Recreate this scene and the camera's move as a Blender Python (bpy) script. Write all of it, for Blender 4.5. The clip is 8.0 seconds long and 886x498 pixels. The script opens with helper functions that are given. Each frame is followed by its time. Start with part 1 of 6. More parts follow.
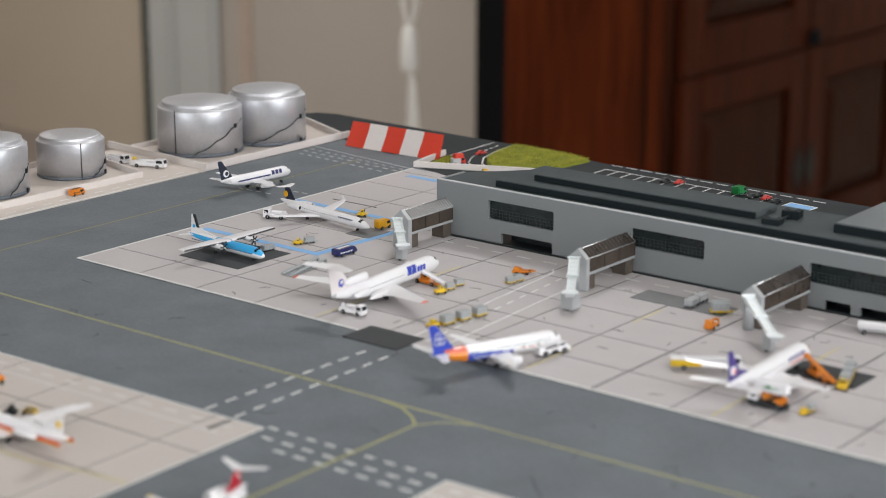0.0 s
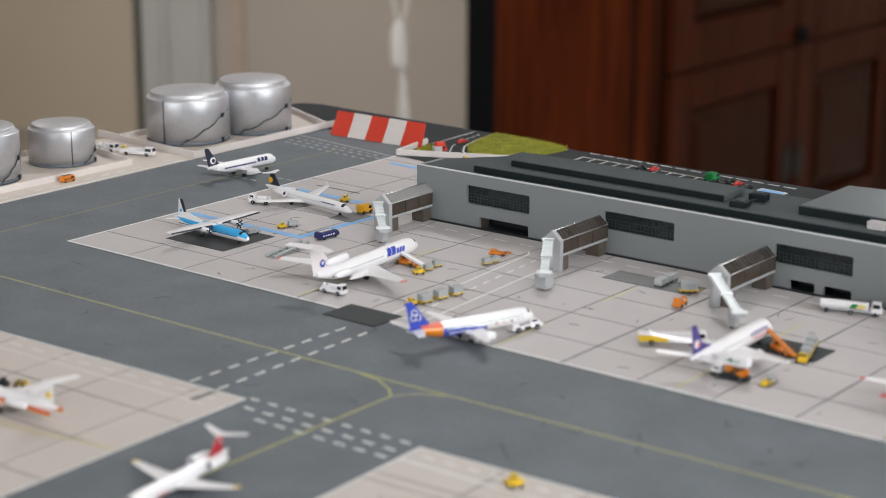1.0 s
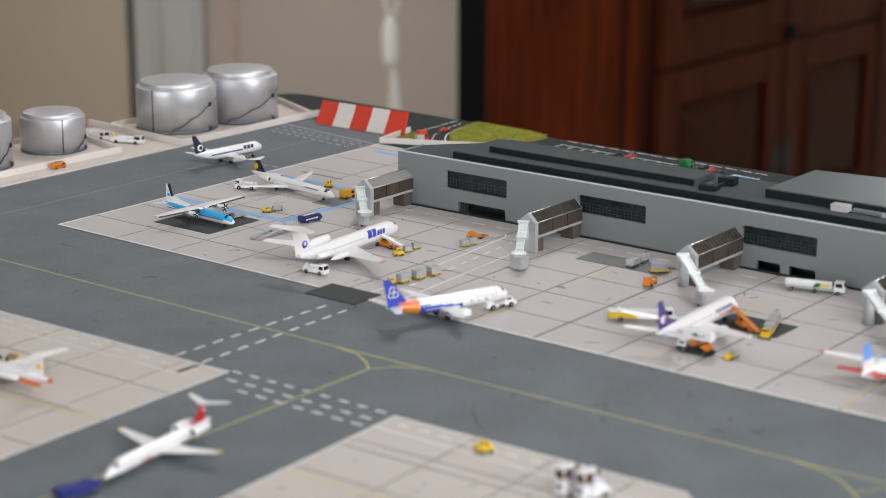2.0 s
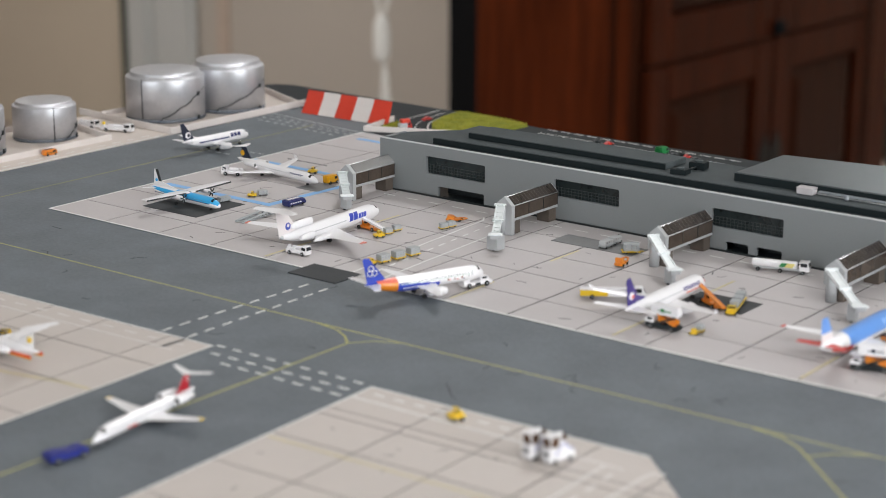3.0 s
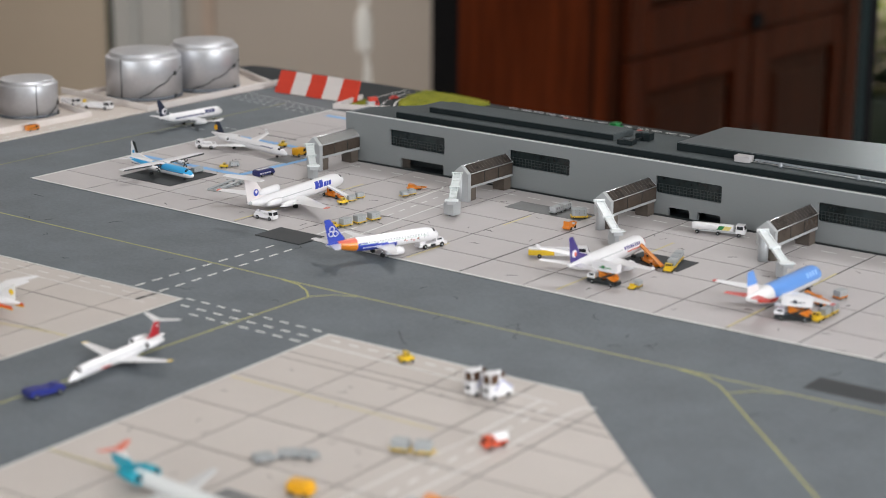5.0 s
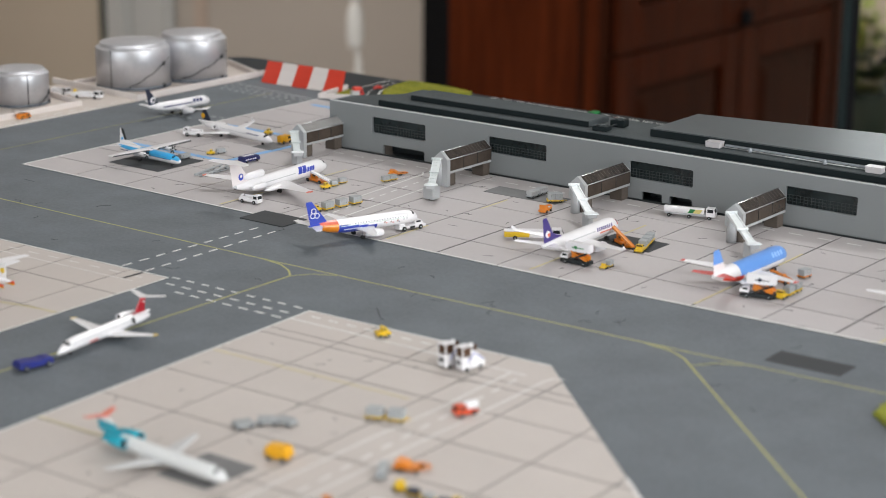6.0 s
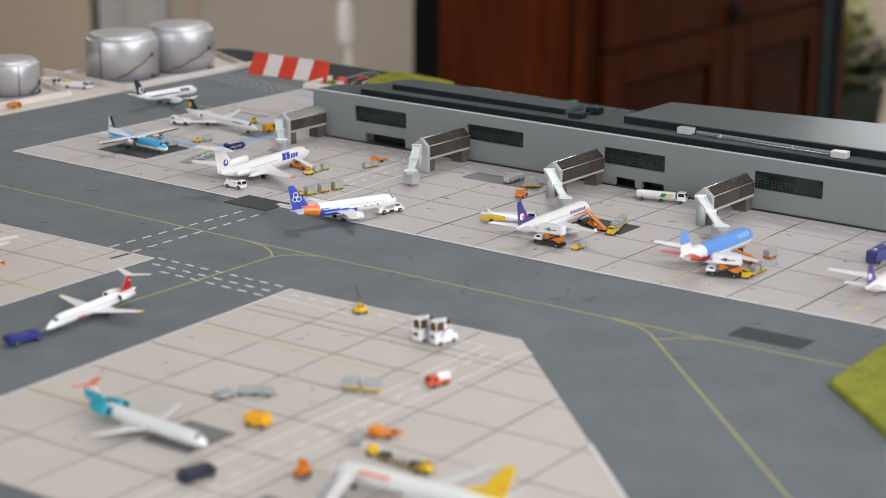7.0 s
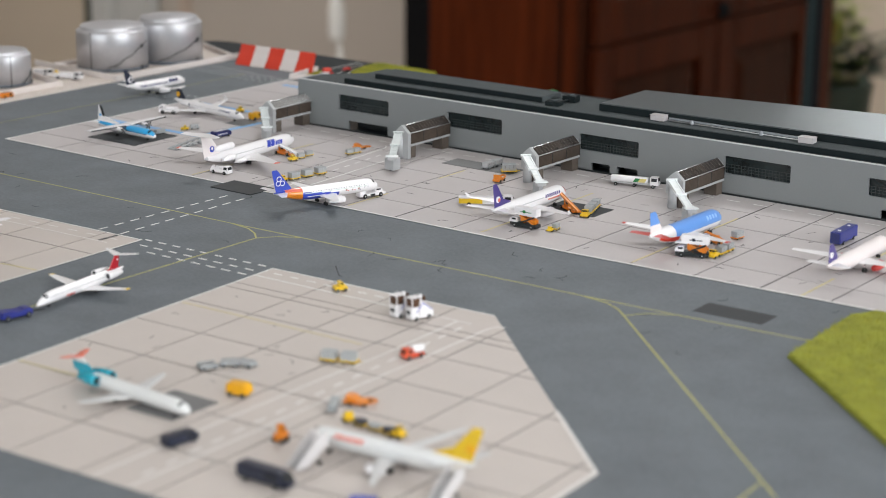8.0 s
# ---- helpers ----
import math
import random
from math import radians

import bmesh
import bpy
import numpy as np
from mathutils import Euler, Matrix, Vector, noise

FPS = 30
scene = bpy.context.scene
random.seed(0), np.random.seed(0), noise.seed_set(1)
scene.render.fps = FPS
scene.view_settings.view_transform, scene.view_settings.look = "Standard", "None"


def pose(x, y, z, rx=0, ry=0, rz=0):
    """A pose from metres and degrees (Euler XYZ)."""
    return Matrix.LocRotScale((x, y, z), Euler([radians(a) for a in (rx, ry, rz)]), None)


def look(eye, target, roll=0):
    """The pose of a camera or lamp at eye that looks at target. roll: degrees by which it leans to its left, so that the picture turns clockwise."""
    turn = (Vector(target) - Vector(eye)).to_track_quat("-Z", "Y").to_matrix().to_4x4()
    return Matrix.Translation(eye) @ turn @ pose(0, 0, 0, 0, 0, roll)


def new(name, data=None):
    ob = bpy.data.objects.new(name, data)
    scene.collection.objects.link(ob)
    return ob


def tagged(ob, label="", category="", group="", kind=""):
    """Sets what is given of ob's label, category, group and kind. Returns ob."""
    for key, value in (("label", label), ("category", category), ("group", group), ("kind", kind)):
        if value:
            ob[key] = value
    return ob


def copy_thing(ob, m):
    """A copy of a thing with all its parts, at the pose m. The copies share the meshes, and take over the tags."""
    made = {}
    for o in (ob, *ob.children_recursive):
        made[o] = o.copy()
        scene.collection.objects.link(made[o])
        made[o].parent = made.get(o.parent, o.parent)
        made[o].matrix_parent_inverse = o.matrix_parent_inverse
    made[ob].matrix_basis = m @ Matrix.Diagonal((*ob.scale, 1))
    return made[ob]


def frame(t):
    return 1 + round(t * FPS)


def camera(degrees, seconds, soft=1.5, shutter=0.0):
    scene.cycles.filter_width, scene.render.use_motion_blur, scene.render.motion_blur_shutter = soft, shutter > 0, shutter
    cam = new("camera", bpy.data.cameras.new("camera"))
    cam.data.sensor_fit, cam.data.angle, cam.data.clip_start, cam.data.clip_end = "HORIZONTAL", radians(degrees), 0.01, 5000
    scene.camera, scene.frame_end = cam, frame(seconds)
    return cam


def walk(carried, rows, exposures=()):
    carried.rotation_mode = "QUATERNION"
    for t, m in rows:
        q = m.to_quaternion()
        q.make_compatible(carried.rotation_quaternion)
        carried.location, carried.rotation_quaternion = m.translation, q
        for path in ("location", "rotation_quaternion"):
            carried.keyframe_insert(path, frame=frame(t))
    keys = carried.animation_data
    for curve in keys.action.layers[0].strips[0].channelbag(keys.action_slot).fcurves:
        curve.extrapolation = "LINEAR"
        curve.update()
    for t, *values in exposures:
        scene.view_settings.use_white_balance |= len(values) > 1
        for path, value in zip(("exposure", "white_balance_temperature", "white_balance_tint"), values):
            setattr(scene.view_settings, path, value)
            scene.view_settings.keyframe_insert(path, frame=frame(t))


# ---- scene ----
# camera: long lens on a slider, drawing back along the model airport
cam = camera(27.0, 8.0, soft=0.9)
cam.data.dof.use_dof = True
cam.data.dof.focus_distance = 1.18
cam.data.dof.aperture_fstop = 9.5
PATH = [
    (0, (0.7686, -0.6864, 0.2907), (0.0455, 0.2184, -0.0231), 0.05),
    (0.5, (0.7830, -0.6975, 0.2907), (0.0615, 0.2085, -0.0233), 0.05),
    (1, (0.7978, -0.7088, 0.2903), (0.0780, 0.1983, -0.0241), 0.06),
    (1.5, (0.8124, -0.7200, 0.2904), (0.0942, 0.1882, -0.0246), 0.08),
    (3, (0.8563, -0.7537, 0.2896), (0.1428, 0.1578, -0.0268), 0.15),
    (3.5, (0.8706, -0.7647, 0.2896), (0.1585, 0.1478, -0.0272), 0.18),
    (4, (0.8851, -0.7757, 0.2888), (0.1747, 0.1379, -0.0284), 0.20),
    (4.5, (0.8994, -0.7868, 0.2884), (0.1907, 0.1280, -0.0293), 0.23),
    (6, (0.9423, -0.8197, 0.2875), (0.2386, 0.0983, -0.0318), 0.31),
    (6.5, (0.9566, -0.8309, 0.2876), (0.2546, 0.0883, -0.0322), 0.33),
    (7, (0.9715, -0.8423, 0.2874), (0.2713, 0.0781, -0.0330), 0.34),
    (7.5, (0.9862, -0.8539, 0.2875), (0.2877, 0.0676, -0.0335), 0.34),
    (8, (1.0010, -0.8657, 0.2874), (0.3042, 0.0568, -0.0341), 0.34),
]
walk(cam, [(t, look(eye, target, roll)) for t, eye, target, roll in PATH])

# ---- light: a lamp over the board, added fill lamps around the room ----
world = bpy.data.worlds.new("room_air")
scene.world = world
world.use_nodes = True
world.node_tree.nodes["Background"].inputs[0].default_value = (0.75, 0.78, 0.82, 1)
world.node_tree.nodes["Background"].inputs[1].default_value = 0.15


def area_lamp(name, eye, target, sx, sy, watts, colour):
    data = bpy.data.lights.new(name, "AREA")
    data.shape, data.size, data.size_y, data.energy, data.color = "RECTANGLE", sx, sy, watts, colour
    ob = new(name, data)
    ob.matrix_world = look(eye, target)
    return ob


# key lamp set from the cast shadows, then added fill lamps, all unseen
area_lamp("ceiling_lamp", (-0.45, 1.25, 1.55), (0.2, 0.1, 0), 0.45, 0.45, 26.8, (0.975, 0.985, 1.0))
# added to brighten the wall behind the table
area_lamp("ceiling_lamp", (-3.2, 1.6, 1.55), (-3.2, 2.4, 0), 1.2, 0.5, 62, (1.0, 0.975, 0.95))
# added fill over the near right of the board
area_lamp("ceiling_lamp", (1.8, -0.9, 1.55), (0.6, -0.3, 0), 1.4, 1.0, 56, (0.975, 0.985, 1.0))
# added fill from behind the camera; no window is known there
area_lamp("window_light", (0.2, -3.7, 0.4), (0.2, 0.6, 0), 2.2, 1.5, 77, (0.89, 0.955, 1.0))
# added fill from the right, for the model sides and the wardrobe doors
area_lamp("window_light", (3.7, -0.2, 0.6), (0.2, 0.0, 0.0), 2.0, 1.5, 124, (0.92, 0.965, 1.0))
area_lamp("window_light", (3.7, 3.6, 0.3), (-1.8, 4.2, -0.5), 1.6, 1.4, 25, (0.94, 0.97, 1.0))
# added to brighten the wall behind the plant
area_lamp("ceiling_lamp", (-2.7, 5.1, 1.55), (-2.1, 6.0, -0.5), 0.5, 0.5, 100, (1.0, 0.975, 0.95))
# added light, there to be mirrored as pale sheen in the roof block
area_lamp("window_light", (-1.87, 6.10, 1.15), (-1.3, 0.0, 0.3), 1.7, 0.56, 42, (0.88, 0.95, 1.0))
scene.view_settings.exposure = -0.62

# ---- materials ----
MATS = {}


def nodes_of(name):
    m = bpy.data.materials.new(name)
    m.use_nodes = True
    nt = m.node_tree
    return m, nt, nt.nodes["Principled BSDF"]


def add(nt, kind, **inputs):
    n = nt.nodes.new(kind)
    for k, v in inputs.items():
        n.inputs[k.replace("_", " ")].default_value = v
    return n


def surface(name, colour, rough=0.5, metal=0.0, vary=0.12, grain=900.0, stain=25.0, bump=0.15, each=0.0, coat=0.0, spec=0.5):
    """A painted, printed or moulded surface: base colour, broad stains, fine grain, slight relief."""
    if name in MATS:
        return MATS[name]
    m, nt, b = nodes_of(name)
    co = nt.nodes.new("ShaderNodeTexCoord")
    n1 = add(nt, "ShaderNodeTexNoise", Scale=stain, Detail=4.0, Roughness=0.6)
    n2 = add(nt, "ShaderNodeTexNoise", Scale=grain, Detail=3.0, Roughness=0.7)
    for n in (n1, n2):
        nt.links.new(co.outputs["Object"], n.inputs["Vector"])
    mix = nt.nodes.new("ShaderNodeMath"); mix.operation = "MULTIPLY_ADD"
    mix.inputs[1].default_value = 0.45
    nt.links.new(n2.outputs[0], mix.inputs[0])
    sc = nt.nodes.new("ShaderNodeMath"); sc.operation = "MULTIPLY"; sc.inputs[1].default_value = 0.55
    nt.links.new(n1.outputs[0], sc.inputs[0])
    nt.links.new(sc.outputs[0], mix.inputs[2])
    val = mix.outputs[0]
    if each:
        oi = nt.nodes.new("ShaderNodeObjectInfo")
        e = nt.nodes.new("ShaderNodeMath"); e.operation = "MULTIPLY_ADD"; e.inputs[1].default_value = each
        nt.links.new(oi.outputs["Random"], e.inputs[0]); nt.links.new(val, e.inputs[2])
        val = e.outputs[0]
    ramp = nt.nodes.new("ShaderNodeValToRGB")
    ramp.color_ramp.elements[0].position, ramp.color_ramp.elements[1].position = 0.25, 0.75 + each
    lo = [c * (1 - vary) for c in colour]
    hi = [min(1, c * (1 + vary)) for c in colour]
    ramp.color_ramp.elements[0].color, ramp.color_ramp.elements[1].color = (*lo, 1), (*hi, 1)
    nt.links.new(val, ramp.inputs[0])
    nt.links.new(ramp.outputs[0], b.inputs["Base Color"])
    b.inputs["Roughness"].default_value, b.inputs["Metallic"].default_value = rough, metal
    b.inputs["Specular IOR Level"].default_value = spec
    if coat:
        b.inputs["Coat Weight"].default_value, b.inputs["Coat Roughness"].default_value = coat, 0.08
    if bump:
        bp = add(nt, "ShaderNodeBump", Strength=bump, Distance=0.0004)
        nt.links.new(n2.outputs[0], bp.inputs["Height"])
        nt.links.new(bp.outputs[0], b.inputs["Normal"])
    MATS[name] = m
    return m


def paint(name, colour, rough=0.28):
    """Glossy enamel of a die-cast model."""
    return surface(name, colour, rough, 0.0, 0.04, 600.0, 60.0, 0.03, coat=0.35)


TARMAC = surface("tarmac_print", (0.117, 0.134, 0.149), 0.7, vary=0.34, grain=420, stain=24, bump=0.1)
TARMAC_DARK = surface("dark_tarmac_print", (0.036, 0.039, 0.042), 0.8, vary=0.15, grain=700, stain=60)
CONCRETE = surface("concrete_print", (0.482, 0.450, 0.450), 0.6, vary=0.09, grain=420, stain=22, bump=0.06, each=0.12)
CONCRETE_NEAR = surface("warm_concrete_print", (0.520, 0.470, 0.436), 0.6, vary=0.07, grain=420, stain=22, bump=0.06, each=0.12)
JOINT = surface("joint_line", (0.028, 0.025, 0.024), 0.7)
JOINT_SOFT = surface("soft_joint_line", (0.085, 0.075, 0.07), 0.7)
WHITE_LINE = surface("white_marking", (0.74, 0.74, 0.72), 0.6, vary=0.08)
FAR_LINE = surface("worn_grey_marking", (0.40, 0.41, 0.41), 0.6, vary=0.15)
YELLOW_LINE = surface("yellow_marking", (0.40, 0.385, 0.13), 0.6, vary=0.2, grain=900)
YELLOW_FADED = surface("faded_yellow_marking", (0.58, 0.51, 0.28), 0.6, vary=0.2)
FAINT_WHITE = surface("faint_white_marking", (0.70, 0.68, 0.66), 0.6, vary=0.1)
BLUE_LINE = surface("blue_marking", (0.20, 0.43, 0.74), 0.6, vary=0.1)
GREY_WALL = surface("grey_card", (0.196, 0.208, 0.214), 0.5, vary=0.05, grain=700, stain=18, bump=0.04)
GREY_EDGE = surface("light_card_edge", (0.5, 0.51, 0.52), 0.5)
ROOF = surface("dark_foam_roof", (0.064, 0.075, 0.079), 0.85, vary=0.30, grain=1500, stain=30, bump=0.35, spec=0.25)
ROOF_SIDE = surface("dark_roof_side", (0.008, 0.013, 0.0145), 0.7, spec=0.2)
ROOF_BIG = surface("grey_foam_roof", (0.042, 0.054, 0.059), 0.36, vary=0.3, grain=1500, stain=30, bump=0.10, spec=0.8)
BLACK = surface("black_plastic", (0.009, 0.013, 0.0145), 0.4)
RUBBER = surface("black_rubber", (0.015, 0.015, 0.015), 0.8)
ALU = surface("tank_aluminium", (0.58, 0.58, 0.605), 0.40, 0.72, vary=0.14, grain=420, stain=40, bump=0.04)
ALU_DULL = surface("dull_aluminium", (0.5, 0.51, 0.52), 0.4, 0.7)
CARD_WHITE = surface("white_card_wall", (0.69, 0.63, 0.60), 0.65, vary=0.06)
PINK_CARD = surface("pale_print_ground", (0.60, 0.53, 0.48), 0.65, vary=0.06, grain=500)
RED = surface("red_paint", (0.62, 0.045, 0.02), 0.5, vary=0.1)
VERMILION = paint("vermilion_enamel", (0.70, 0.085, 0.025))
RED_GLOSS = paint("red_enamel", (0.6, 0.04, 0.03))
CRIMSON = paint("crimson_enamel", (0.40, 0.012, 0.022))
WHITE = paint("white_enamel", (0.81, 0.795, 0.81))
WHITE_WARM = paint("warm_white_enamel", (0.80, 0.735, 0.73))
PEARL = paint("pearl_grey_enamel", (0.71, 0.72, 0.72))
GREY_LIGHT = paint("light_grey_enamel", (0.5, 0.51, 0.52))
GREY_BOX = paint("grey_container_paint", (0.36, 0.38, 0.39), 0.4)
SILVER = surface("silver_metal", (0.7, 0.7, 0.72), 0.25, 0.9, vary=0.05)
ORANGE = paint("orange_enamel", (0.70, 0.215, 0.013))
YELLOW = paint("yellow_enamel", (0.76, 0.50, 0.02))
AMBER = paint("amber_enamel", (0.8, 0.4, 0.01))
NAVY = paint("navy_enamel", (0.015, 0.022, 0.12))
DEEP_BLUE = paint("deep_blue_enamel", (0.02, 0.03, 0.22))
NAVY_BLACK = paint("blue_black_enamel", (0.012, 0.018, 0.04))
SKY = paint("sky_blue_enamel", (0.035, 0.38, 0.74))
MID_BLUE = paint("mid_blue_enamel", (0.125, 0.305, 0.72))
ROYAL = paint("royal_blue_enamel", (0.03, 0.06, 0.42))
PURPLE = paint("purple_enamel", (0.050, 0.032, 0.20))
TEAL = paint("teal_enamel", (0.01, 0.34, 0.46))
GREEN = paint("green_enamel", (0.02, 0.22, 0.06))
SALMON = paint("salmon_enamel", (0.72, 0.16, 0.1))
GLASS_DARK = surface("dark_glass", (0.022, 0.024, 0.027), 0.15, vary=0.0, bump=0)
BROWN_PANE = surface("brown_film_pane", (0.082, 0.062, 0.049), 0.22, 0.25, vary=0.45, grain=200, stain=60, bump=0.02)
GRASS = surface("static_grass", (0.25, 0.265, 0.025), 0.9, vary=0.45, grain=1500, stain=90, bump=0.9)
MARK = surface("ink_scratch", (0.05, 0.05, 0.05), 0.8)


# ---- building blocks ----
U = 0.002  # one full-size metre at 1:500


def part(name, bm, mat, parent=None, label="", smooth=False):
    me = bpy.data.meshes.new(name)
    bm.normal_update()
    bm.to_mesh(me)
    bm.free()
    for m in mat if isinstance(mat, (list, tuple)) else (mat,):
        me.materials.append(m)
    if smooth:
        for p in me.polygons:
            p.use_smooth = True
    ob = new(name, me)
    if parent is not None:
        ob.parent = parent
    if label:
        tagged(ob, label)
    return ob


def thing(name, x, y, z, turn, label, category, group="", kind=""):
    e = new(name)
    e.empty_display_size = 0.005
    e.matrix_basis = pose(x, y, z, 0, 0, turn)
    return tagged(e, label, category, group, kind)


def box(bm, x0, x1, y0, y1, z0, z1, bevel=0.0, mi=0, m=None):
    """A box with softened edges, added to bm."""
    t = bmesh.new()
    bmesh.ops.create_cube(t, size=1)
    for v in t.verts:
        v.co = Vector(((x0 + x1) / 2 + v.co.x * (x1 - x0), (y0 + y1) / 2 + v.co.y * (y1 - y0), (z0 + z1) / 2 + v.co.z * (z1 - z0)))
    if bevel:
        bmesh.ops.bevel(t, geom=t.edges[:], offset=bevel, segments=2, affect="EDGES", clamp_overlap=True)
    return join(bm, t, mi, m)


def join(bm, t, mi=0, m=None):
    if m is not None:
        bmesh.ops.transform(t, matrix=m, verts=t.verts)
    made = {v: bm.verts.new(v.co) for v in t.verts}
    for f in t.faces:
        g = bm.faces.new([made[v] for v in f.verts])
        g.material_index, g.smooth = (mi if mi >= 0 else f.material_index), f.smooth
    t.free()
    return bm


def prism(bm, pts, z0, z1, mi=0, m=None, top=0.0):
    """An upright prism over a plan polygon; top > 0 softens its upper rim."""
    t = bmesh.new()
    lo = [t.verts.new((x, y, z0)) for x, y in pts]
    hi = [t.verts.new((x, y, z1)) for x, y in pts]
    n = len(pts)
    t.faces.new(hi)
    t.faces.new(lo[::-1])
    for i in range(n):
        t.faces.new((lo[i], lo[(i + 1) % n], hi[(i + 1) % n], hi[i]))
    bmesh.ops.recalc_face_normals(t, faces=t.faces[:])
    if top:
        es = [e for e in t.edges if all(v.co.z > z1 - 1e-6 for v in e.verts)]
        bmesh.ops.bevel(t, geom=es, offset=top, segments=2, affect="EDGES")
    return join(bm, t, mi, m)


def lathe(bm, profile, n=20, axis="z", mi=0, m=None, smooth=True):
    """A turned body: profile of (radius, height) along the axis."""
    t = bmesh.new()
    rings = []
    for r, h in profile:
        ring = []
        for k in range(n):
            a = 2 * math.pi * k / n
            c, s = math.cos(a) * r, math.sin(a) * r
            ring.append(t.verts.new({"z": (c, s, h), "x": (h, c, s), "y": (c, h, s)}[axis]))
        rings.append(ring)
    for a, b in zip(rings, rings[1:]):
        for k in range(n):
            f = t.faces.new((a[k], a[(k + 1) % n], b[(k + 1) % n], b[k]))
            f.smooth = smooth
    for ring in (rings[0], rings[-1]):
        t.faces.new(ring)
    bmesh.ops.recalc_face_normals(t, faces=t.faces[:])
    return join(bm, t, mi, m)


def rod(bm, a, b, r, n=8, mi=0):
    a, b = Vector(a), Vector(b)
    d = b - a
    m = Matrix.Translation(a) @ d.to_track_quat("Z", "Y").to_matrix().to_4x4()
    return lathe(bm, [(r, 0), (r, d.length)], n, mi=mi, m=m)


def loft(bm, sections, mi=0, smooth=False):
    """A skin over closed sections of equal vertex count, with capped ends."""
    t = bmesh.new()
    rings = [[t.verts.new(p) for p in s] for s in sections]
    n = len(rings[0])
    for a, b in zip(rings, rings[1:]):
        for k in range(n):
            f = t.faces.new((a[k], a[(k + 1) % n], b[(k + 1) % n], b[k]))
            f.smooth = smooth
    t.faces.new(rings[0])
    t.faces.new(rings[-1])
    bmesh.ops.recalc_face_normals(t, faces=t.faces[:])
    return join(bm, t, mi)


# ---- the room ----
FLOOR_Z = -1.2
CREAM = surface("cream_wall_paint", (0.51, 0.452, 0.392), 0.7, vary=0.04, grain=60, stain=1.5, bump=0.1)
CREAM_PALE = surface("pale_frame_paint", (0.56, 0.56, 0.54), 0.6, vary=0.04, grain=60, stain=2)
FLOOR_MAT = surface("floor_tile", (0.42, 0.36, 0.32), 0.5, vary=0.1, grain=30, stain=2)
CEIL_MAT = surface("ceiling_paint", (0.75, 0.74, 0.71), 0.8, vary=0.02, grain=40, stain=1)
CREAM_DOOR = surface("beige_door_paint", (0.61, 0.52, 0.41), 0.6, vary=0.05, grain=60, stain=1.5, bump=0.1)
CORD = surface("white_cord", (0.72, 0.70, 0.66), 0.7)
DARK_GAP = surface("matt_black", (0.006, 0.006, 0.007), 0.8, spec=0.15)


def wood_material(name, dark, pale):
    m, nt, b = nodes_of(name)
    co = nt.nodes.new("ShaderNodeTexCoord")
    mp = add(nt, "ShaderNodeMapping", Scale=(14.0, 14.0, 1.1))
    nt.links.new(co.outputs["Object"], mp.inputs["Vector"])
    n = add(nt, "ShaderNodeTexNoise", Scale=2.2, Detail=6.0, Roughness=0.6, Distortion=0.6)
    nt.links.new(mp.outputs[0], n.inputs["Vector"])
    r = nt.nodes.new("ShaderNodeValToRGB")
    r.color_ramp.elements[0].position, r.color_ramp.elements[1].position = 0.3, 0.7
    r.color_ramp.elements[0].color, r.color_ramp.elements[1].color = dark, pale
    nt.links.new(n.outputs[0], r.inputs[0])
    nt.links.new(r.outputs[0], b.inputs["Base Color"])
    b.inputs["Roughness"].default_value, b.inputs["Specular IOR Level"].default_value = 0.36, 0.07
    bp = add(nt, "ShaderNodeBump", Strength=0.2, Distance=0.002)
    nt.links.new(n.outputs[0], bp.inputs["Height"])
    nt.links.new(bp.outputs[0], b.inputs["Normal"])
    return m


# one wood: side toned as lit, door and panel tones darkened for shade
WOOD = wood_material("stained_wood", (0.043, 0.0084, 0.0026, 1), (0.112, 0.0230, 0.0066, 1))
WOOD_DOOR_SHADED = wood_material("shaded_door_wood", (0.031, 0.0066, 0.0024, 1), (0.078, 0.0160, 0.0052, 1))
WOOD_DARK = wood_material("shaded_dark_wood", (0.020, 0.0056, 0.0026, 1), (0.047, 0.0128, 0.0056, 1))
BLACK_IRON = surface("black_iron", (0.01, 0.01, 0.01), 0.4, 0.6)


def slab(name, x0, x1, y0, y1, z0, z1, mat, label, category, bevel=0.0):
    bm = bmesh.new()
    box(bm, x0, x1, y0, y1, z0, z1, bevel)
    return tagged(part(name, bm, mat), label, category, kind="structure")


slab("floor", -6, 4, -4, 7, FLOOR_Z - 0.1, FLOOR_Z, FLOOR_MAT, "brown tiled floor of the room", "floor")
slab("ceiling", -6, 4, -4, 7, 1.6, 1.7, CEIL_MAT, "plain white painted ceiling", "ceiling")
bm = bmesh.new()
for q in ((-6, -2.80, FLOOR_Z, 1.6), (-0.95, 4, FLOOR_Z, 1.6), (-2.80, -0.95, FLOOR_Z, 0.80), (-2.80, -0.95, 1.50, 1.6)):
    box(bm, q[0], q[1], 6.1, 6.2, q[2], q[3])
tagged(part("wall_north", bm, surface("pale_wall_paint", (0.54, 0.47, 0.38), 0.7, vary=0.05, grain=60, stain=1.5)), "cream painted far wall", "wall", kind="structure")
# unseen window, added round the light that the roof block mirrors
bm = bmesh.new()
for q in ((-2.80, -2.74, 0.80, 1.50), (-1.01, -0.95, 0.80, 1.50), (-2.74, -1.01, 0.80, 0.86), (-2.74, -1.01, 1.44, 1.50)):
    box(bm, q[0], q[1], 6.12, 6.17, q[2], q[3], 0.004)
tagged(part("window_1", bm, CREAM_PALE), "unseen window frame added high over the plant", "window", kind="structure")
slab("wall_west", -6.1, -6, -4, 7, FLOOR_Z, 1.6, CREAM, "cream painted side wall", "wall")
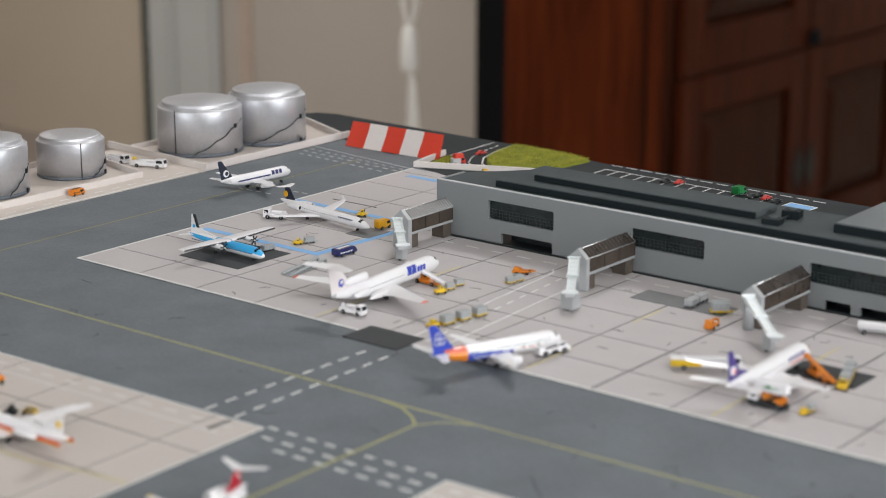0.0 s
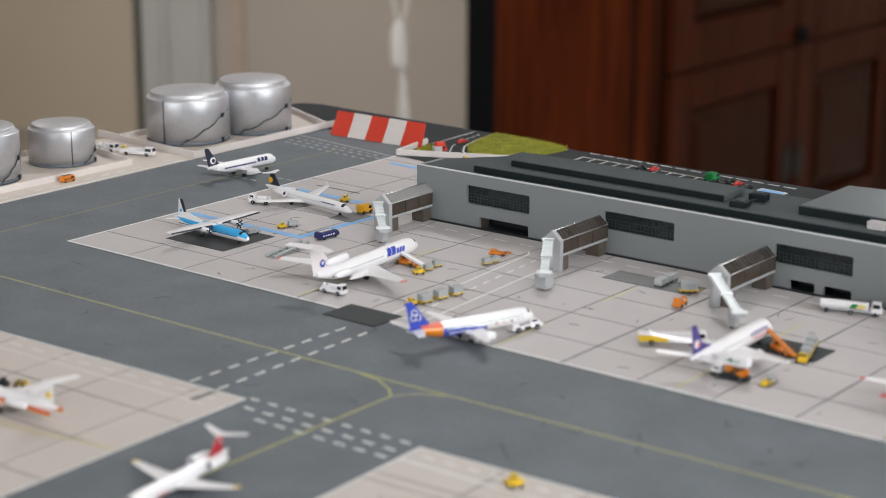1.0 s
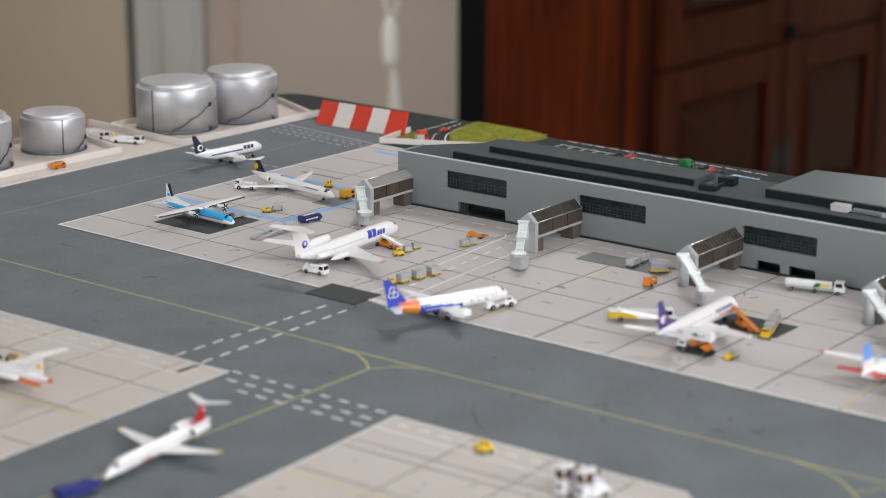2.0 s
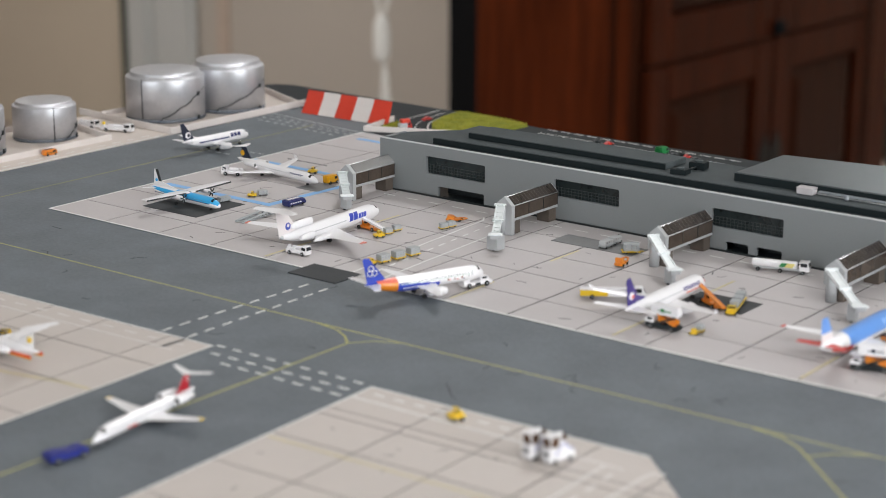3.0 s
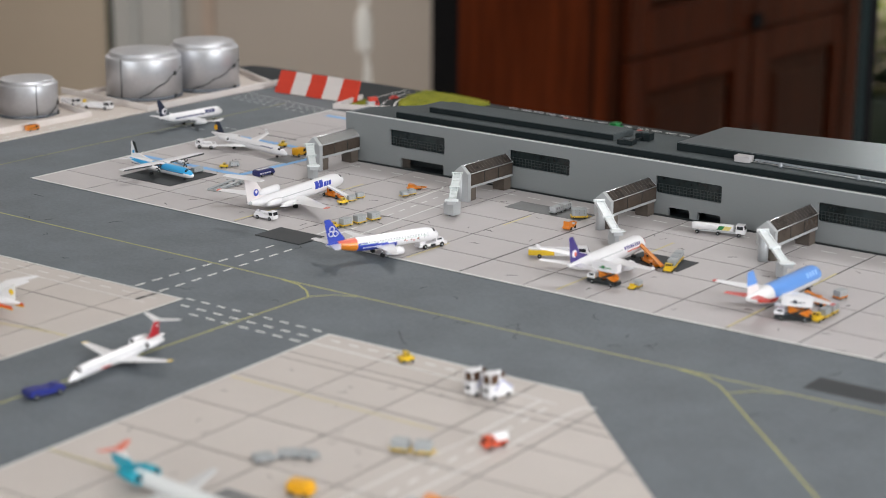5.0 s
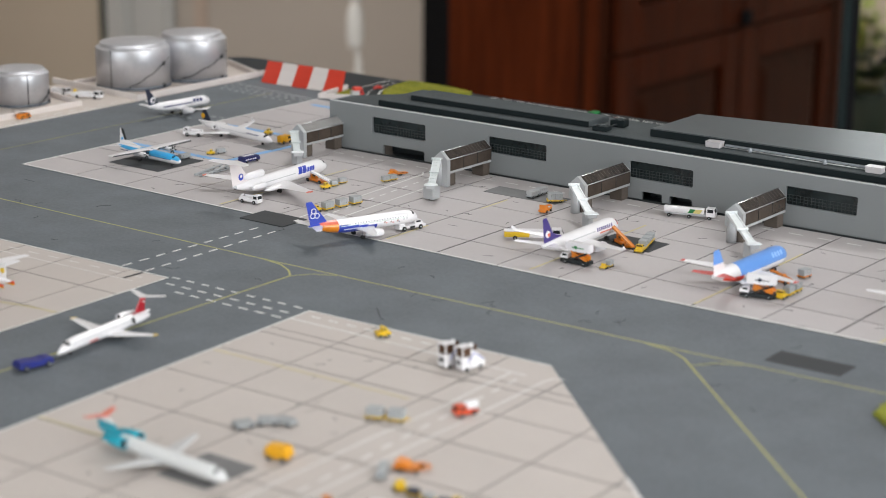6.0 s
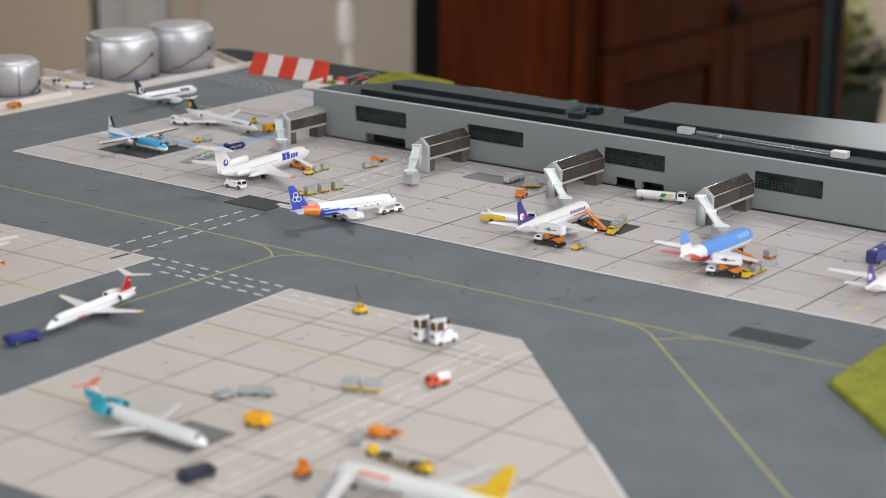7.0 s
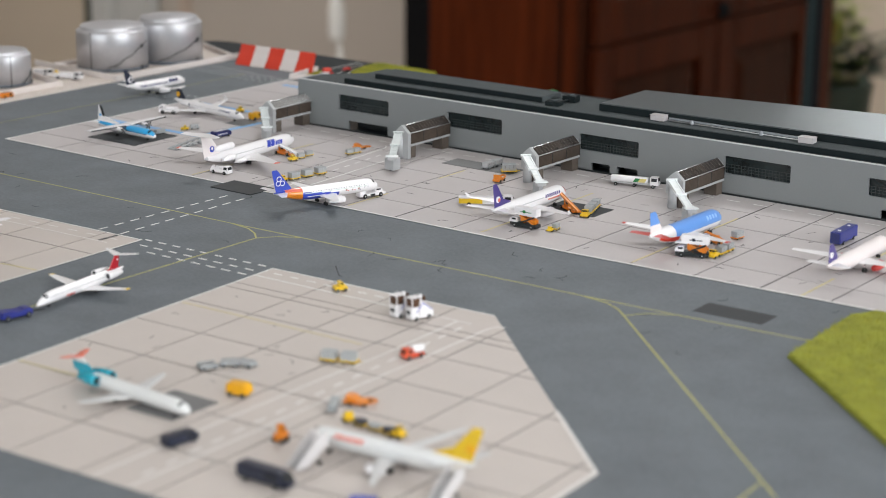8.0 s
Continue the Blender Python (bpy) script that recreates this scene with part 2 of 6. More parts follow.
slab("wall_south", -6, 4, -4.1, -4.0, FLOOR_Z, 1.6, CREAM, "cream painted wall behind", "wall")
# closes the room unseen, without any window opening
slab("wall_east", 4, 4.1, -4, 7, FLOOR_Z, 1.6, CREAM, "cream painted right side wall out of view", "wall")
slab("wall_back", -6, -2.50, 4.0, 4.12, FLOOR_Z, 1.6, CREAM, "cream painted wall behind the table", "wall")

# tall wardrobe, its side to the board, doors facing away to the right wall
WX, WY = -1.76, 3.48
ward = thing("wardrobe", WX, WY, -1.0, 0, "tall dark red-brown wooden wardrobe with panelled doors", "wardrobe")
bm = bmesh.new()
# raised beyond view to screen a lamp from the terminal roof
box(bm, -0.58, -0.04, 0.0, 1.538, 0.06, 2.45, 0.006)
box(bm, -0.58, -0.04, 0.012, 1.53, -0.2, 0.06)
part("body", bm, WOOD, ward)


def panel_door(parent, y0, y1, z0, z1, ya, yb, za, zb):
    """A framed door leaf on the wardrobe's front: stiles and rails round a sunk panel with a raised field."""
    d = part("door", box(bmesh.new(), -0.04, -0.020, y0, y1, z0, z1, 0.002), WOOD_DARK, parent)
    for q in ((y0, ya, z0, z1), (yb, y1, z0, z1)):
        part("stile", box(bmesh.new(), -0.020, 0.004, q[0], q[1], q[2], q[3], 0.004), WOOD_DOOR_SHADED, d)
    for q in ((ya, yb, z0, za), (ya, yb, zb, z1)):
        part("rail", box(bmesh.new(), -0.020, 0.003, q[0], q[1], q[2], q[3], 0.004), WOOD_DOOR_SHADED, d)
    bm = bmesh.new()
    m = 0.055
    rings = []
    for x, o in ((-0.019, 0.006), (-0.014, 0.014), (-0.012, 0.018), (0.001, m), (0.002, m + 0.006)):
        rings.append([(x, ya + o, za + o), (x, yb - o, za + o), (x, yb - o, zb - o), (x, ya + o, zb - o)])
    loft(bm, rings)
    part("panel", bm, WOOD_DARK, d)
    return d


for y0, y1, ya, yb in ((0.012, 0.714, 0.115, 0.612), (0.722, 1.375, 0.838, 1.282)):
    lower = panel_door(ward, y0, y1, -0.13, 0.440, ya, yb, -0.05, 0.338)
    panel_door(ward, y0, y1, 0.448, 2.40, ya, yb, 0.575, 2.28)
    # cast plate and drop pull by the meeting edge
    ym = 0.680 if y0 < 0.5 else 0.756
    part("handle_plate", loft(bmesh.new(), [[(x, ym + 0.034 * c * math.cos(k * 0.5236), 0.085 + 0.062 * c * math.sin(k * 0.5236) * (1 + 0.25 * math.cos(k * 2.0944))) for k in range(12)] for x, c in ((0.004, 1.0), (0.009, 0.92))]), BLACK_IRON, lower, "black iron handle plate")
    part("lock_knob", lathe(bmesh.new(), [(0.008, 0.452), (0.016, 0.460), (0.013, 0.474), (0.016, 0.488), (0.008, 0.496)], 12, m=Matrix.Translation((0.014, 0.714 if y0 < 0.5 else 0.736, 0))), DARK_GAP, ward, "small black iron knob")
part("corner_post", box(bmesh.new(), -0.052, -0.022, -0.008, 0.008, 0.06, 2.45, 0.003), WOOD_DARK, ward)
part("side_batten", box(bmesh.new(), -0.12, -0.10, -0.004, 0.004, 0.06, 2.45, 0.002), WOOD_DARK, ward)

# black strip for the shaded gap, pale column and blind cord beside the wardrobe
slab("door_frame_dark", -2.795, -2.35, 3.93, 3.995, FLOOR_Z, 1.6, DARK_GAP, "black strip painted for the shaded gap beside the wardrobe", "door post", 0.01)
slab("wall_column", -4.330, -4.20, 3.93, 4.0, FLOOR_Z, 1.6, CREAM_PALE, "pale grey painted column on the wall", "column", 0.02)
slab("wall_column", -4.20, -3.992, 3.945, 4.0, FLOOR_Z, 1.6, CREAM_PALE, "pale grey painted return of the column", "column", 0.02)
slab("trim", -4.380, -4.331, 3.955, 4.0, FLOOR_Z, 1.6, surface("shadow_trim", (0.05, 0.06, 0.05), 0.6), "dark grey-green vertical trim strip", "trim", 0.004)
slab("trim", -3.90, -3.84, 3.985, 4.0, FLOOR_Z, 1.6, surface("warm_trim", (0.54, 0.43, 0.35), 0.6), "faint warm vertical trim strip on the wall", "trim", 0.004)
slab("wall_panel", -6, -4.381, 3.985, 4.0, FLOOR_Z, 1.6, CREAM_DOOR, "beige painted wall lining beside the column", "wall panel")

cord = thing("blind_cord", -2.325, 3.04, 0, 0, "cream twisted blind cord with plastic weight before the wall", "cord")


def strand(points, r):
    """A soft cord through the points, with a slight wave."""
    bm = bmesh.new()
    secs = []
    for (xa, za), (xb, zb) in zip(points, points[1:]):
        for k in range(6):
            f = k / 6
            z = za + (zb - za) * f
            x = xa + (xb - xa) * f + 0.0016 * math.sin(z * 55 + xa * 300)
            secs.append([(x + r * math.cos(1.047 * j), r * math.sin(1.047 * j), z) for j in range(6)])
    loft(bm, secs, smooth=True)
    return part("cord_strand", bm, CORD, cord)


for dx in (-0.026, -0.018, 0.020, 0.031):
    strand([(dx * 0.3, -0.425), (dx * 0.9, -0.36), (dx, -0.1), (dx * 1.1, 1.6)], 0.0034)
part("weight", lathe(bmesh.new(), [(0.006, -0.536), (0.019, -0.532), (0.023, -0.522), (0.0245, -0.49), (0.0235, -0.45), (0.020, -0.425), (0.012, -0.414), (0.006, -0.410)], 16), CORD, cord, "cream plastic cord weight")
for a, b in ((-0.004, -0.012), (0.006, 0.004), (0.014, 0.024), (0.010, 0.014)):
    strand([(a * 0.4 + 0.004, -0.53), (a + 0.006, -0.60), (b + 0.004, -0.70), (b * 1.3, -0.80)], 0.0048)

# ---- the board ----
E_L, E_R, E_S, E_N = -0.274, 0.86, -0.62, 0.4315
bm = bmesh.new()
prism(bm, [(E_L, E_S), (E_R, E_S), (E_R, E_N - 0.012), (0.04, E_N - 0.0205), (-0.02, E_N - 0.0085), (-0.236, E_N - 0.001), (-0.254, E_N - 0.006), (-0.263, E_N - 0.020), (-0.264, 0.240), (E_L, 0.215)], -0.018, -0.0003, top=0.0015)
tagged(part("ground", bm, TARMAC), "grey printed tarmac sheet on the display board", "ground", kind="structure")
table = thing("table", 0.26, -0.1, FLOOR_Z, 0, "wooden table carrying the model airport", "table")
part("tabletop", box(bmesh.new(), -0.515, 0.595, -0.515, 0.49, 1.152, 1.182, 0.004), WOOD, table)
for sx in (-0.46, 0.54):
    for sy in (-0.46, 0.43):
        part("leg", box(bmesh.new(), sx - 0.03, sx + 0.03, sy - 0.03, sy + 0.03, 0, 1.152, 0.004), WOOD, table)

GM = -0.0002  # top of paint on the tarmac


def sheet(name, pts, z, mat, label, category, thick=0.0006):
    return tagged(part(name, prism(bmesh.new(), pts, z - thick, z), mat), label, category, kind="structure")


def stripe(bm, pts, w, z, thick=0.00008):
    """A painted line along plan points, mitred."""
    n = len(pts)
    left, right = [], []
    for i, p in enumerate(pts):
        p = Vector(p)
        d0 = (p - Vector(pts[i - 1])).normalized() if i else None
        d1 = (Vector(pts[i + 1]) - p).normalized() if i < n - 1 else None
        d = ((d0 or d1) + (d1 or d0)).normalized()
        nrm = Vector((-d.y, d.x)) * (w / 2) / max(0.5, abs(d.dot(d1 or d0)))
        left.append(p + nrm)
        right.append(p - nrm)
    for i in range(n - 1):
        prism(bm, [tuple(right[i]), tuple(right[i + 1]), tuple(left[i + 1]), tuple(left[i])], z - thick, z)
    return bm


def dashes(bm, a, b, count, fill, w, z):
    a, b = Vector(a), Vector(b)
    for i in range(count):
        p, q = a.lerp(b, i / count), a.lerp(b, (i + fill) / count)
        stripe(bm, [tuple(p), tuple(q)], w, z)
    return bm


def marking(name, bm, mat, label):
    return tagged(part(name, bm, mat), label, "marking", kind="structure")


def front(x):
    """The apron's front edge, a little bowed where its printed sheets meet."""
    return float(np.interp(x, (-0.06, 0.10, 0.27, 0.44, 0.53, 0.62, 0.73), (0.0, -0.0012, -0.0024, -0.0024, 0.0, 0.0030, 0.0060)))


def slabs(parent, xs, ys, mat, gap=0.0010, clip=None, edge=None):
    """The concrete slabs of an apron, one object each, over a dark joint sheet."""
    for i in range(len(xs) - 1):
        for j in range(len(ys) - 1):
            x0, x1, y0, y1 = xs[i] + gap / 2, xs[i + 1] - gap / 2, ys[j] + gap / 2, ys[j + 1] - gap / 2
            pts = [(x0, y0), (x1, y0), (x1, y1), (x0, y1)]
            if edge and j == 0:
                pts[0], pts[1] = (x0, edge(x0) + gap / 2), (x1, edge(x1) + gap / 2)
            if clip:
                pts = cut(pts, clip)
            if len(pts) < 3:
                continue
            part("slab", prism(bmesh.new(), pts, -0.00045, 0.0), mat, parent)


def cut(pts, edges):
    """Clips a plan polygon to the left side of each directed edge."""
    for (ax, ay), (bx, by) in edges:
        out = []
        for i, p in enumerate(pts):
            q = pts[(i + 1) % len(pts)]
            sp = (bx - ax) * (p[1] - ay) - (by - ay) * (p[0] - ax)
            sq = (bx - ax) * (q[1] - ay) - (by - ay) * (q[0] - ax)
            if sp >= 0:
                out.append(p)
            if (sp >= 0) != (sq >= 0):
                k = sp / (sp - sq)
                out.append((p[0] + (q[0] - p[0]) * k, p[1] + (q[1] - p[1]) * k))
        pts = out
        if len(pts) < 3:
            return []
    return pts


# main apron in front of the terminal
K = 0.0436
XS = [k * K for k in (-1.31, -0.1, 0.985, 2.035, 3.06, 4.08, 5.10, 6.11, 7.11, 8.10, 9.05, 10.02, 11.0, 11.93, 12.86, 13.80, 14.72, 15.64, 16.6)]
YS = [k * K for k in (0.0, 0.72, 1.61, 2.49, 3.33, 4.15, 5.05, 5.95, 6.85, 7.15)]
WALL_Y = 0.180
apron = tagged(part("apron_main", prism(bmesh.new(), [(x, front(x)) for x in XS] + [(XS[-1], 0.2), (0.10, 0.2), (0.10, YS[-1]), (XS[0], YS[-1])], -0.0006, -0.00025), JOINT),
               "pale concrete apron of printed slabs before the terminal", "apron", kind="structure")
slabs(apron, XS, YS[:6], CONCRETE, edge=front)
bm = bmesh.new()
for k in (8, 12, 14):
    stripe(bm, [(XS[k], front(XS[k]) + 0.002), (XS[k], 0.165)], 0.0008, 0.00008)
part("seam", bm, JOINT, apron, "dark seam between two printed sheets")
slabs(apron, XS[:4], YS[5:], CONCRETE)
bm = bmesh.new()
stripe(bm, [(x, front(x) + 0.0004) for x in XS[:0:-1]] + [(XS[0] + 0.0006, 0.0004), (XS[0] + 0.0006, YS[-1])], 0.0016, 0.0002)
marking("apron_border", bm, WHITE_LINE, "white painted border line of the apron")

# near apron and left apron, laid slightly askew
NEAR_PLAN = [(0, -0.0018), (0.1490, -0.0024), (0.2985, -0.1550), (0.3005, -0.2745), (0.0036, -0.2770)]
NA = pose(0.3277, -0.1305, 0, 0, 0, 2.4)
near = tagged(part("apron_near", prism(bmesh.new(), NEAR_PLAN, -0.0006, -0.00025), JOINT_SOFT),
              "warm pale concrete apron of printed slabs, chamfered at one corner", "apron", kind="structure")
near.matrix_basis = NA
LA = pose(0.2265, -0.1355, 0, 0, 0, 1.9)
left = tagged(part("apron_left", prism(bmesh.new(), [(0, 0), (-0.45, 0), (-0.45, -0.30), (0, -0.30)], -0.0004, -0.00025), JOINT_SOFT),
              "pale concrete apron of printed slabs across the taxiway", "apron", kind="structure")
left.matrix_basis = LA
slabs(near, [-0.002, 0.0452, 0.0862, 0.1252, 0.1655, 0.2068, 0.2472, 0.2878, 0.302], [-0.280, -0.2345, -0.1940, -0.1535, -0.1122, -0.0733, -0.0428, -0.0345, 0.001], CONCRETE_NEAR,
      clip=[(NEAR_PLAN[(k + 1) % 5], NEAR_PLAN[k]) for k in range(5)])
slabs(left, [-0.45, -0.4000, -0.3594, -0.3188, -0.2782, -0.2376, -0.1970, -0.1564, -0.1150, -0.0742, -0.0285, 0], [-0.30, -0.2440, -0.2033, -0.1625, -0.1218, -0.0810, -0.0388, 0], CONCRETE_NEAR)
bm = bmesh.new()
stripe(bm, [(0.0036, -0.277), (0.0004, -0.0022), (0.149, -0.0028)], 0.0010, 0.0002)
part("edge_line", bm, WHITE_LINE, near)
part("edge_line", stripe(bmesh.new(), [(0.2475, -0.1035), (0.2972, -0.1545), (0.2992, -0.2740)], 0.0018, 0.0002), FAINT_WHITE, near)

# taxiway lines
bm = bmesh.new()
stripe(bm, [(-0.33, -0.0748), (0.2477, -0.0736), (0.54, -0.067), (0.625, -0.0629)], 0.0010, GM)
for fx, fy, down in ((0.2759, -0.0898, (0.28, -0.60)), (0.528, -0.0846, (0.70, -0.2495))):
    w = 0.0011
    stripe(bm, [(fx - 0.0345, fy + 0.0158), (fx - 0.019, fy + 0.0135), (fx - 0.008, fy + 0.0075), (fx, fy), down], w, GM + 0.00004)
    stripe(bm, [(fx, fy), (fx + 0.008, fy + 0.0105), (fx + 0.0200, fy + 0.0162)], w * 0.8, GM + 0.00004)
stripe(bm, [(0.6887, -0.2405), (0.6896, -0.2590), (0.6905, -0.2900)], 0.0010, GM + 0.00004)
marking("taxiway_line", bm, YELLOW_LINE, "thin yellow taxiway centre line with curved branches")

# ---- markings and loose sheets ----
Z1, Z2 = 0.0002, 0.0004
bm = bmesh.new()
dashes(bm, (0.1880, -0.1335), (0.1900, -0.0185), 9, 0.55, 0.0013, GM)
dashes(bm, (0.2060, -0.1330), (0.2040, -0.0180), 9, 0.55, 0.0013, GM)
dashes(bm, (0.2270, -0.1327), (0.3270, -0.1310), 9, 0.50, 0.0013, GM)
dashes(bm, (0.2330, -0.1430), (0.3270, -0.1412), 8, 0.52, 0.0013, GM)
dashes(bm, (0.2480, -0.1515), (0.3290, -0.1498), 7, 0.55, 0.0013, GM)
marking("crossing_dashes", bm, WHITE_LINE, "white broken lines crossing the taxiway")
bm = bmesh.new()
dashes(bm, (-0.1600, 0.3080), (-0.0560, 0.2980), 11, 0.5, 0.0015, GM)
dashes(bm, (-0.1560, 0.2990), (-0.0640, 0.2900), 10, 0.5, 0.0015, GM)
stripe(bm, [(-0.1640, 0.3245), (-0.0550, 0.3100)], 0.0012, GM)
dashes(bm, (-0.1600, 0.316), (-0.0560, 0.304), 12, 0.5, 0.0012, GM)
dashes(bm, (-0.1120, 0.1902), (-0.0790, 0.1908), 4, 0.6, 0.0014, GM)
dashes(bm, (-0.0830, 0.2055), (-0.0600, 0.2070), 3, 0.6, 0.0014, GM)
marking("far_dashes", bm, FAR_LINE, "worn pale broken lines across the far taxiway")
bm = bmesh.new()
stripe(bm, [(-0.107, -0.06), (-0.1065, 0.31)], 0.0012, GM)
marking("side_taxiway_line", bm, surface("dim_yellow_marking", (0.22, 0.21, 0.09), 0.6, vary=0.3), "faint yellow line along the far taxiway")

bm = bmesh.new()
dashes(bm, (0.086, 0.1662), (0.70, 0.1668), 32, 0.5, 0.0011, Z1)
stripe(bm, [(0.1945, 0.004), (0.1812, 0.150), (0.1770, 0.1560)], 0.0011, Z1)
stripe(bm, [(0.2160, 0.003), (0.2070, 0.120), (0.2060, 0.150)], 0.0011, Z1)
dashes(bm, (0.2045, 0.006), (0.1910, 0.150), 11, 0.5, 0.0011, Z1)
part("road_line", bm, WHITE_LINE, apron)
bm = bmesh.new()
for x in (0.1315, 0.2690, 0.3735, 0.4795, 0.5850):
    for ya, yb in ((0.003, 0.044), (0.098, 0.128)):
        stripe(bm, [(x, ya), (x - 0.0005, yb)], 0.0015, Z1)
part("stand_line", bm, YELLOW_FADED, apron)
bm = bmesh.new()
stripe(bm, [(-0.0490, 0.0957), (0.0475, 0.0955), (0.0500, 0.1580), (0.0500, 0.176)], 0.0054, Z1)
stripe(bm, [(-0.056, 0.1880), (0.0500, 0.1860)], 0.0054, Z1)
stripe(bm, [(-0.0440, 0.2905), (-0.012, 0.2900)], 0.0050, Z1)
part("blue_line", bm, BLUE_LINE, apron)
# road lines of the near apron, in its own plan
bm = bmesh.new()
stripe(bm, [(0.0008, -0.0180), (0.1130, -0.0212)], 0.0011, Z1)
dashes(bm, (0.0075, -0.0095), (0.1130, -0.0110), 9, 0.5, 0.0013, Z1)
part("road_line", bm, WHITE_LINE, near)
bm = bmesh.new()
dashes(bm, (0.1462, -0.0290), (0.1500, -0.2700), 17, 0.5, 0.0014, Z1)
stripe(bm, [(0.1645, -0.0165), (0.1595, -0.0180), (0.1582, -0.0250), (0.1576, -0.0800), (0.1560, -0.1334), (0.1540, -0.2740)], 0.0011, Z1)
stripe(bm, [(0.1386, -0.0215), (0.1392, -0.0850), (0.1370, -0.1250), (0.1340, -0.2750)], 0.0011, Z1)
stripe(bm, [(0.1180, -0.0205), (0.1472, -0.0217)], 0.0010, Z1)
part("road_line", bm, FAINT_WHITE, near)
bm = bmesh.new()
stripe(bm, [(0.003, -0.0790), (0.1214, -0.0797)], 0.0013, Z1)
stripe(bm, [(0.003, -0.1935), (0.095, -0.1935)], 0.0013, Z1)
part("stand_line", bm, YELLOW_FADED, near)
bm = bmesh.new()
stripe(bm, [(-0.30, -0.0900), (-0.0500, -0.0880), (-0.0220, -0.0825), (-0.0020, -0.0810)], 0.0016, Z1)
stripe(bm, [(-0.30, -0.190), (-0.012, -0.190)], 0.0012, Z1)
part("stand_line", bm, YELLOW_FADED, left)
bm = bmesh.new()
dashes(bm, (-0.25, -0.010), (-0.004, -0.008), 15, 0.5, 0.0010, Z1)
stripe(bm, [(-0.45, -0.0200), (-0.012, -0.0165)], 0.0008, Z1)
part("road_line", bm, FAINT_WHITE, left)
part("drain_mark", stripe(bmesh.new(), [(-0.0194, -0.0153), (-0.0185, -0.0012)], 0.0022, Z1), BLACK, left)
bm = bmesh.new()
stripe(bm, [(0, -0.30), (0, 0), (-0.45, 0)], 0.0010, Z1)
part("edge_line", bm, WHITE_LINE, left)


def patch(parent, x0, x1, y0, y1, mat=TARMAC_DARK, z=0.0003):
    return part("stand_patch", prism(bmesh.new(), [(x0, y0), (x1, y0), (x1, y1), (x0, y1)], 0.00002, z), mat, parent)


GREY_PATCH = surface("grey_patch_print", (0.15, 0.15, 0.152), 0.6, vary=0.2, grain=700, stain=60)
patch(apron, -0.0145, 0.0345, 0.0420, 0.0865)
patch(apron, 0.2425, 0.3000, 0.1365, 0.1550, GREY_PATCH)
patch(apron, 0.3690, 0.4072, 0.0750, 0.0990)
patch(apron, 0.0290, 0.0480, 0.1420, 0.1630, GREY_PATCH)
patch(apron, -0.0380, 0.0, 0.2050, 0.2060, GREY_PATCH)
sheet("tarmac_patch", [(0.1655, -0.0145), (0.2013, -0.0145), (0.2013, 0.0085), (0.1655, 0.0085)], 0.00032, TARMAC_DARK, "dark repaired patch at the taxiway edge", "patch", 0.0006)
sheet("tarmac_patch", [(0.552, -0.0557), (0.5915, -0.0545), (0.5913, -0.0365), (0.5517, -0.0372)], GM, TARMAC_DARK, "dark repaired patch on the taxiway", "patch", 0.00008)
inv = NA.inverted()
q = [inv @ Vector((x, y, 0)) for x, y in ((0.4272, -0.3375), (0.4543, -0.3365), (0.4543, -0.3075), (0.4272, -0.3080))]
part("stand_patch", prism(bmesh.new(), [(p.x, p.y) for p in q], 0.00002, Z2), GREY_PATCH, near)

# small printed tyre scuffs, a few on each slab
rng = random.Random(7)


def scuffs(parent, x0, x1, y0, y1, n, mat):
    bm = bmesh.new()
    for _ in range(n):
        x, y, a = rng.uniform(x0, x1), rng.uniform(y0, y1), rng.uniform(0, 6.28)
        l = rng.uniform(0.0020, 0.0046)
        b = a + rng.choice((0.5, -0.6, 1.9, 0.2))
        p1 = (x + l * math.cos(a), y + l * math.sin(a))
        stripe(bm, [(x, y), p1, (p1[0] + l * 0.5 * math.cos(b), p1[1] + l * 0.5 * math.sin(b))], rng.uniform(0.0003, 0.0006), 0.00012)
    tagged(part("tyre_scuff", bm, mat, parent), kind="stuff")


scuffs(apron, -0.05, 0.66, 0.004, 0.15, 80, MARK)
scuffs(near, 0.01, 0.13, -0.25, -0.04, 26, surface("soft_scuff", (0.2, 0.18, 0.17), 0.8))
scuffs(left, -0.25, -0.02, -0.25, -0.04, 26, surface("soft_scuff", (0.2, 0.18, 0.17), 0.8))
bm = bmesh.new()
for _ in range(34):
    x, y, a = rng.uniform(-0.15, 0.62), rng.uniform(-0.125, -0.01), rng.uniform(0, 6.28)
    l = rng.uniform(0.003, 0.007)
    stripe(bm, [(x, y), (x + l * math.cos(a), y + l * math.sin(a)), (x + l * 1.5 * math.cos(a + 0.4), y + l * 1.5 * math.sin(a + 0.4))], 0.0005, GM - 0.00002)
for line in (((0.3515, -0.1060), (0.3654, -0.1194), (0.3680, -0.1200)), ((0.3900, -0.0667), (0.3930, -0.0584), (0.3956, -0.0652), (0.3997, -0.0664)), ((-0.0200, -0.0285), (-0.0105, -0.0290))):
    stripe(bm, list(line), 0.0006, GM + 0.00002)
tagged(part("tyre_marks", bm, TARMAC_DARK), "dark printed tyre marks on the tarmac", "marking", kind="stuff")

# far side: dark access road, tank compound, low card walls
sheet("access_road", [(0.80, 0.285), (0.80, 0.4105), (0.04, 0.4105), (-0.02, 0.4215), (-0.236, 0.4290), (-0.252, 0.4240), (-0.259, 0.4110), (-0.256, 0.4010), (-0.160, 0.3560), (-0.066, 0.3560), (-0.0573, 0.318), (0.05, 0.285)], Z1,
      surface("dark_access_road", (0.034, 0.037, 0.039), 0.85, vary=0.2, grain=600, stain=30, spec=0.15), "dark grey access road and car park behind the terminal", "road", 0.0008)
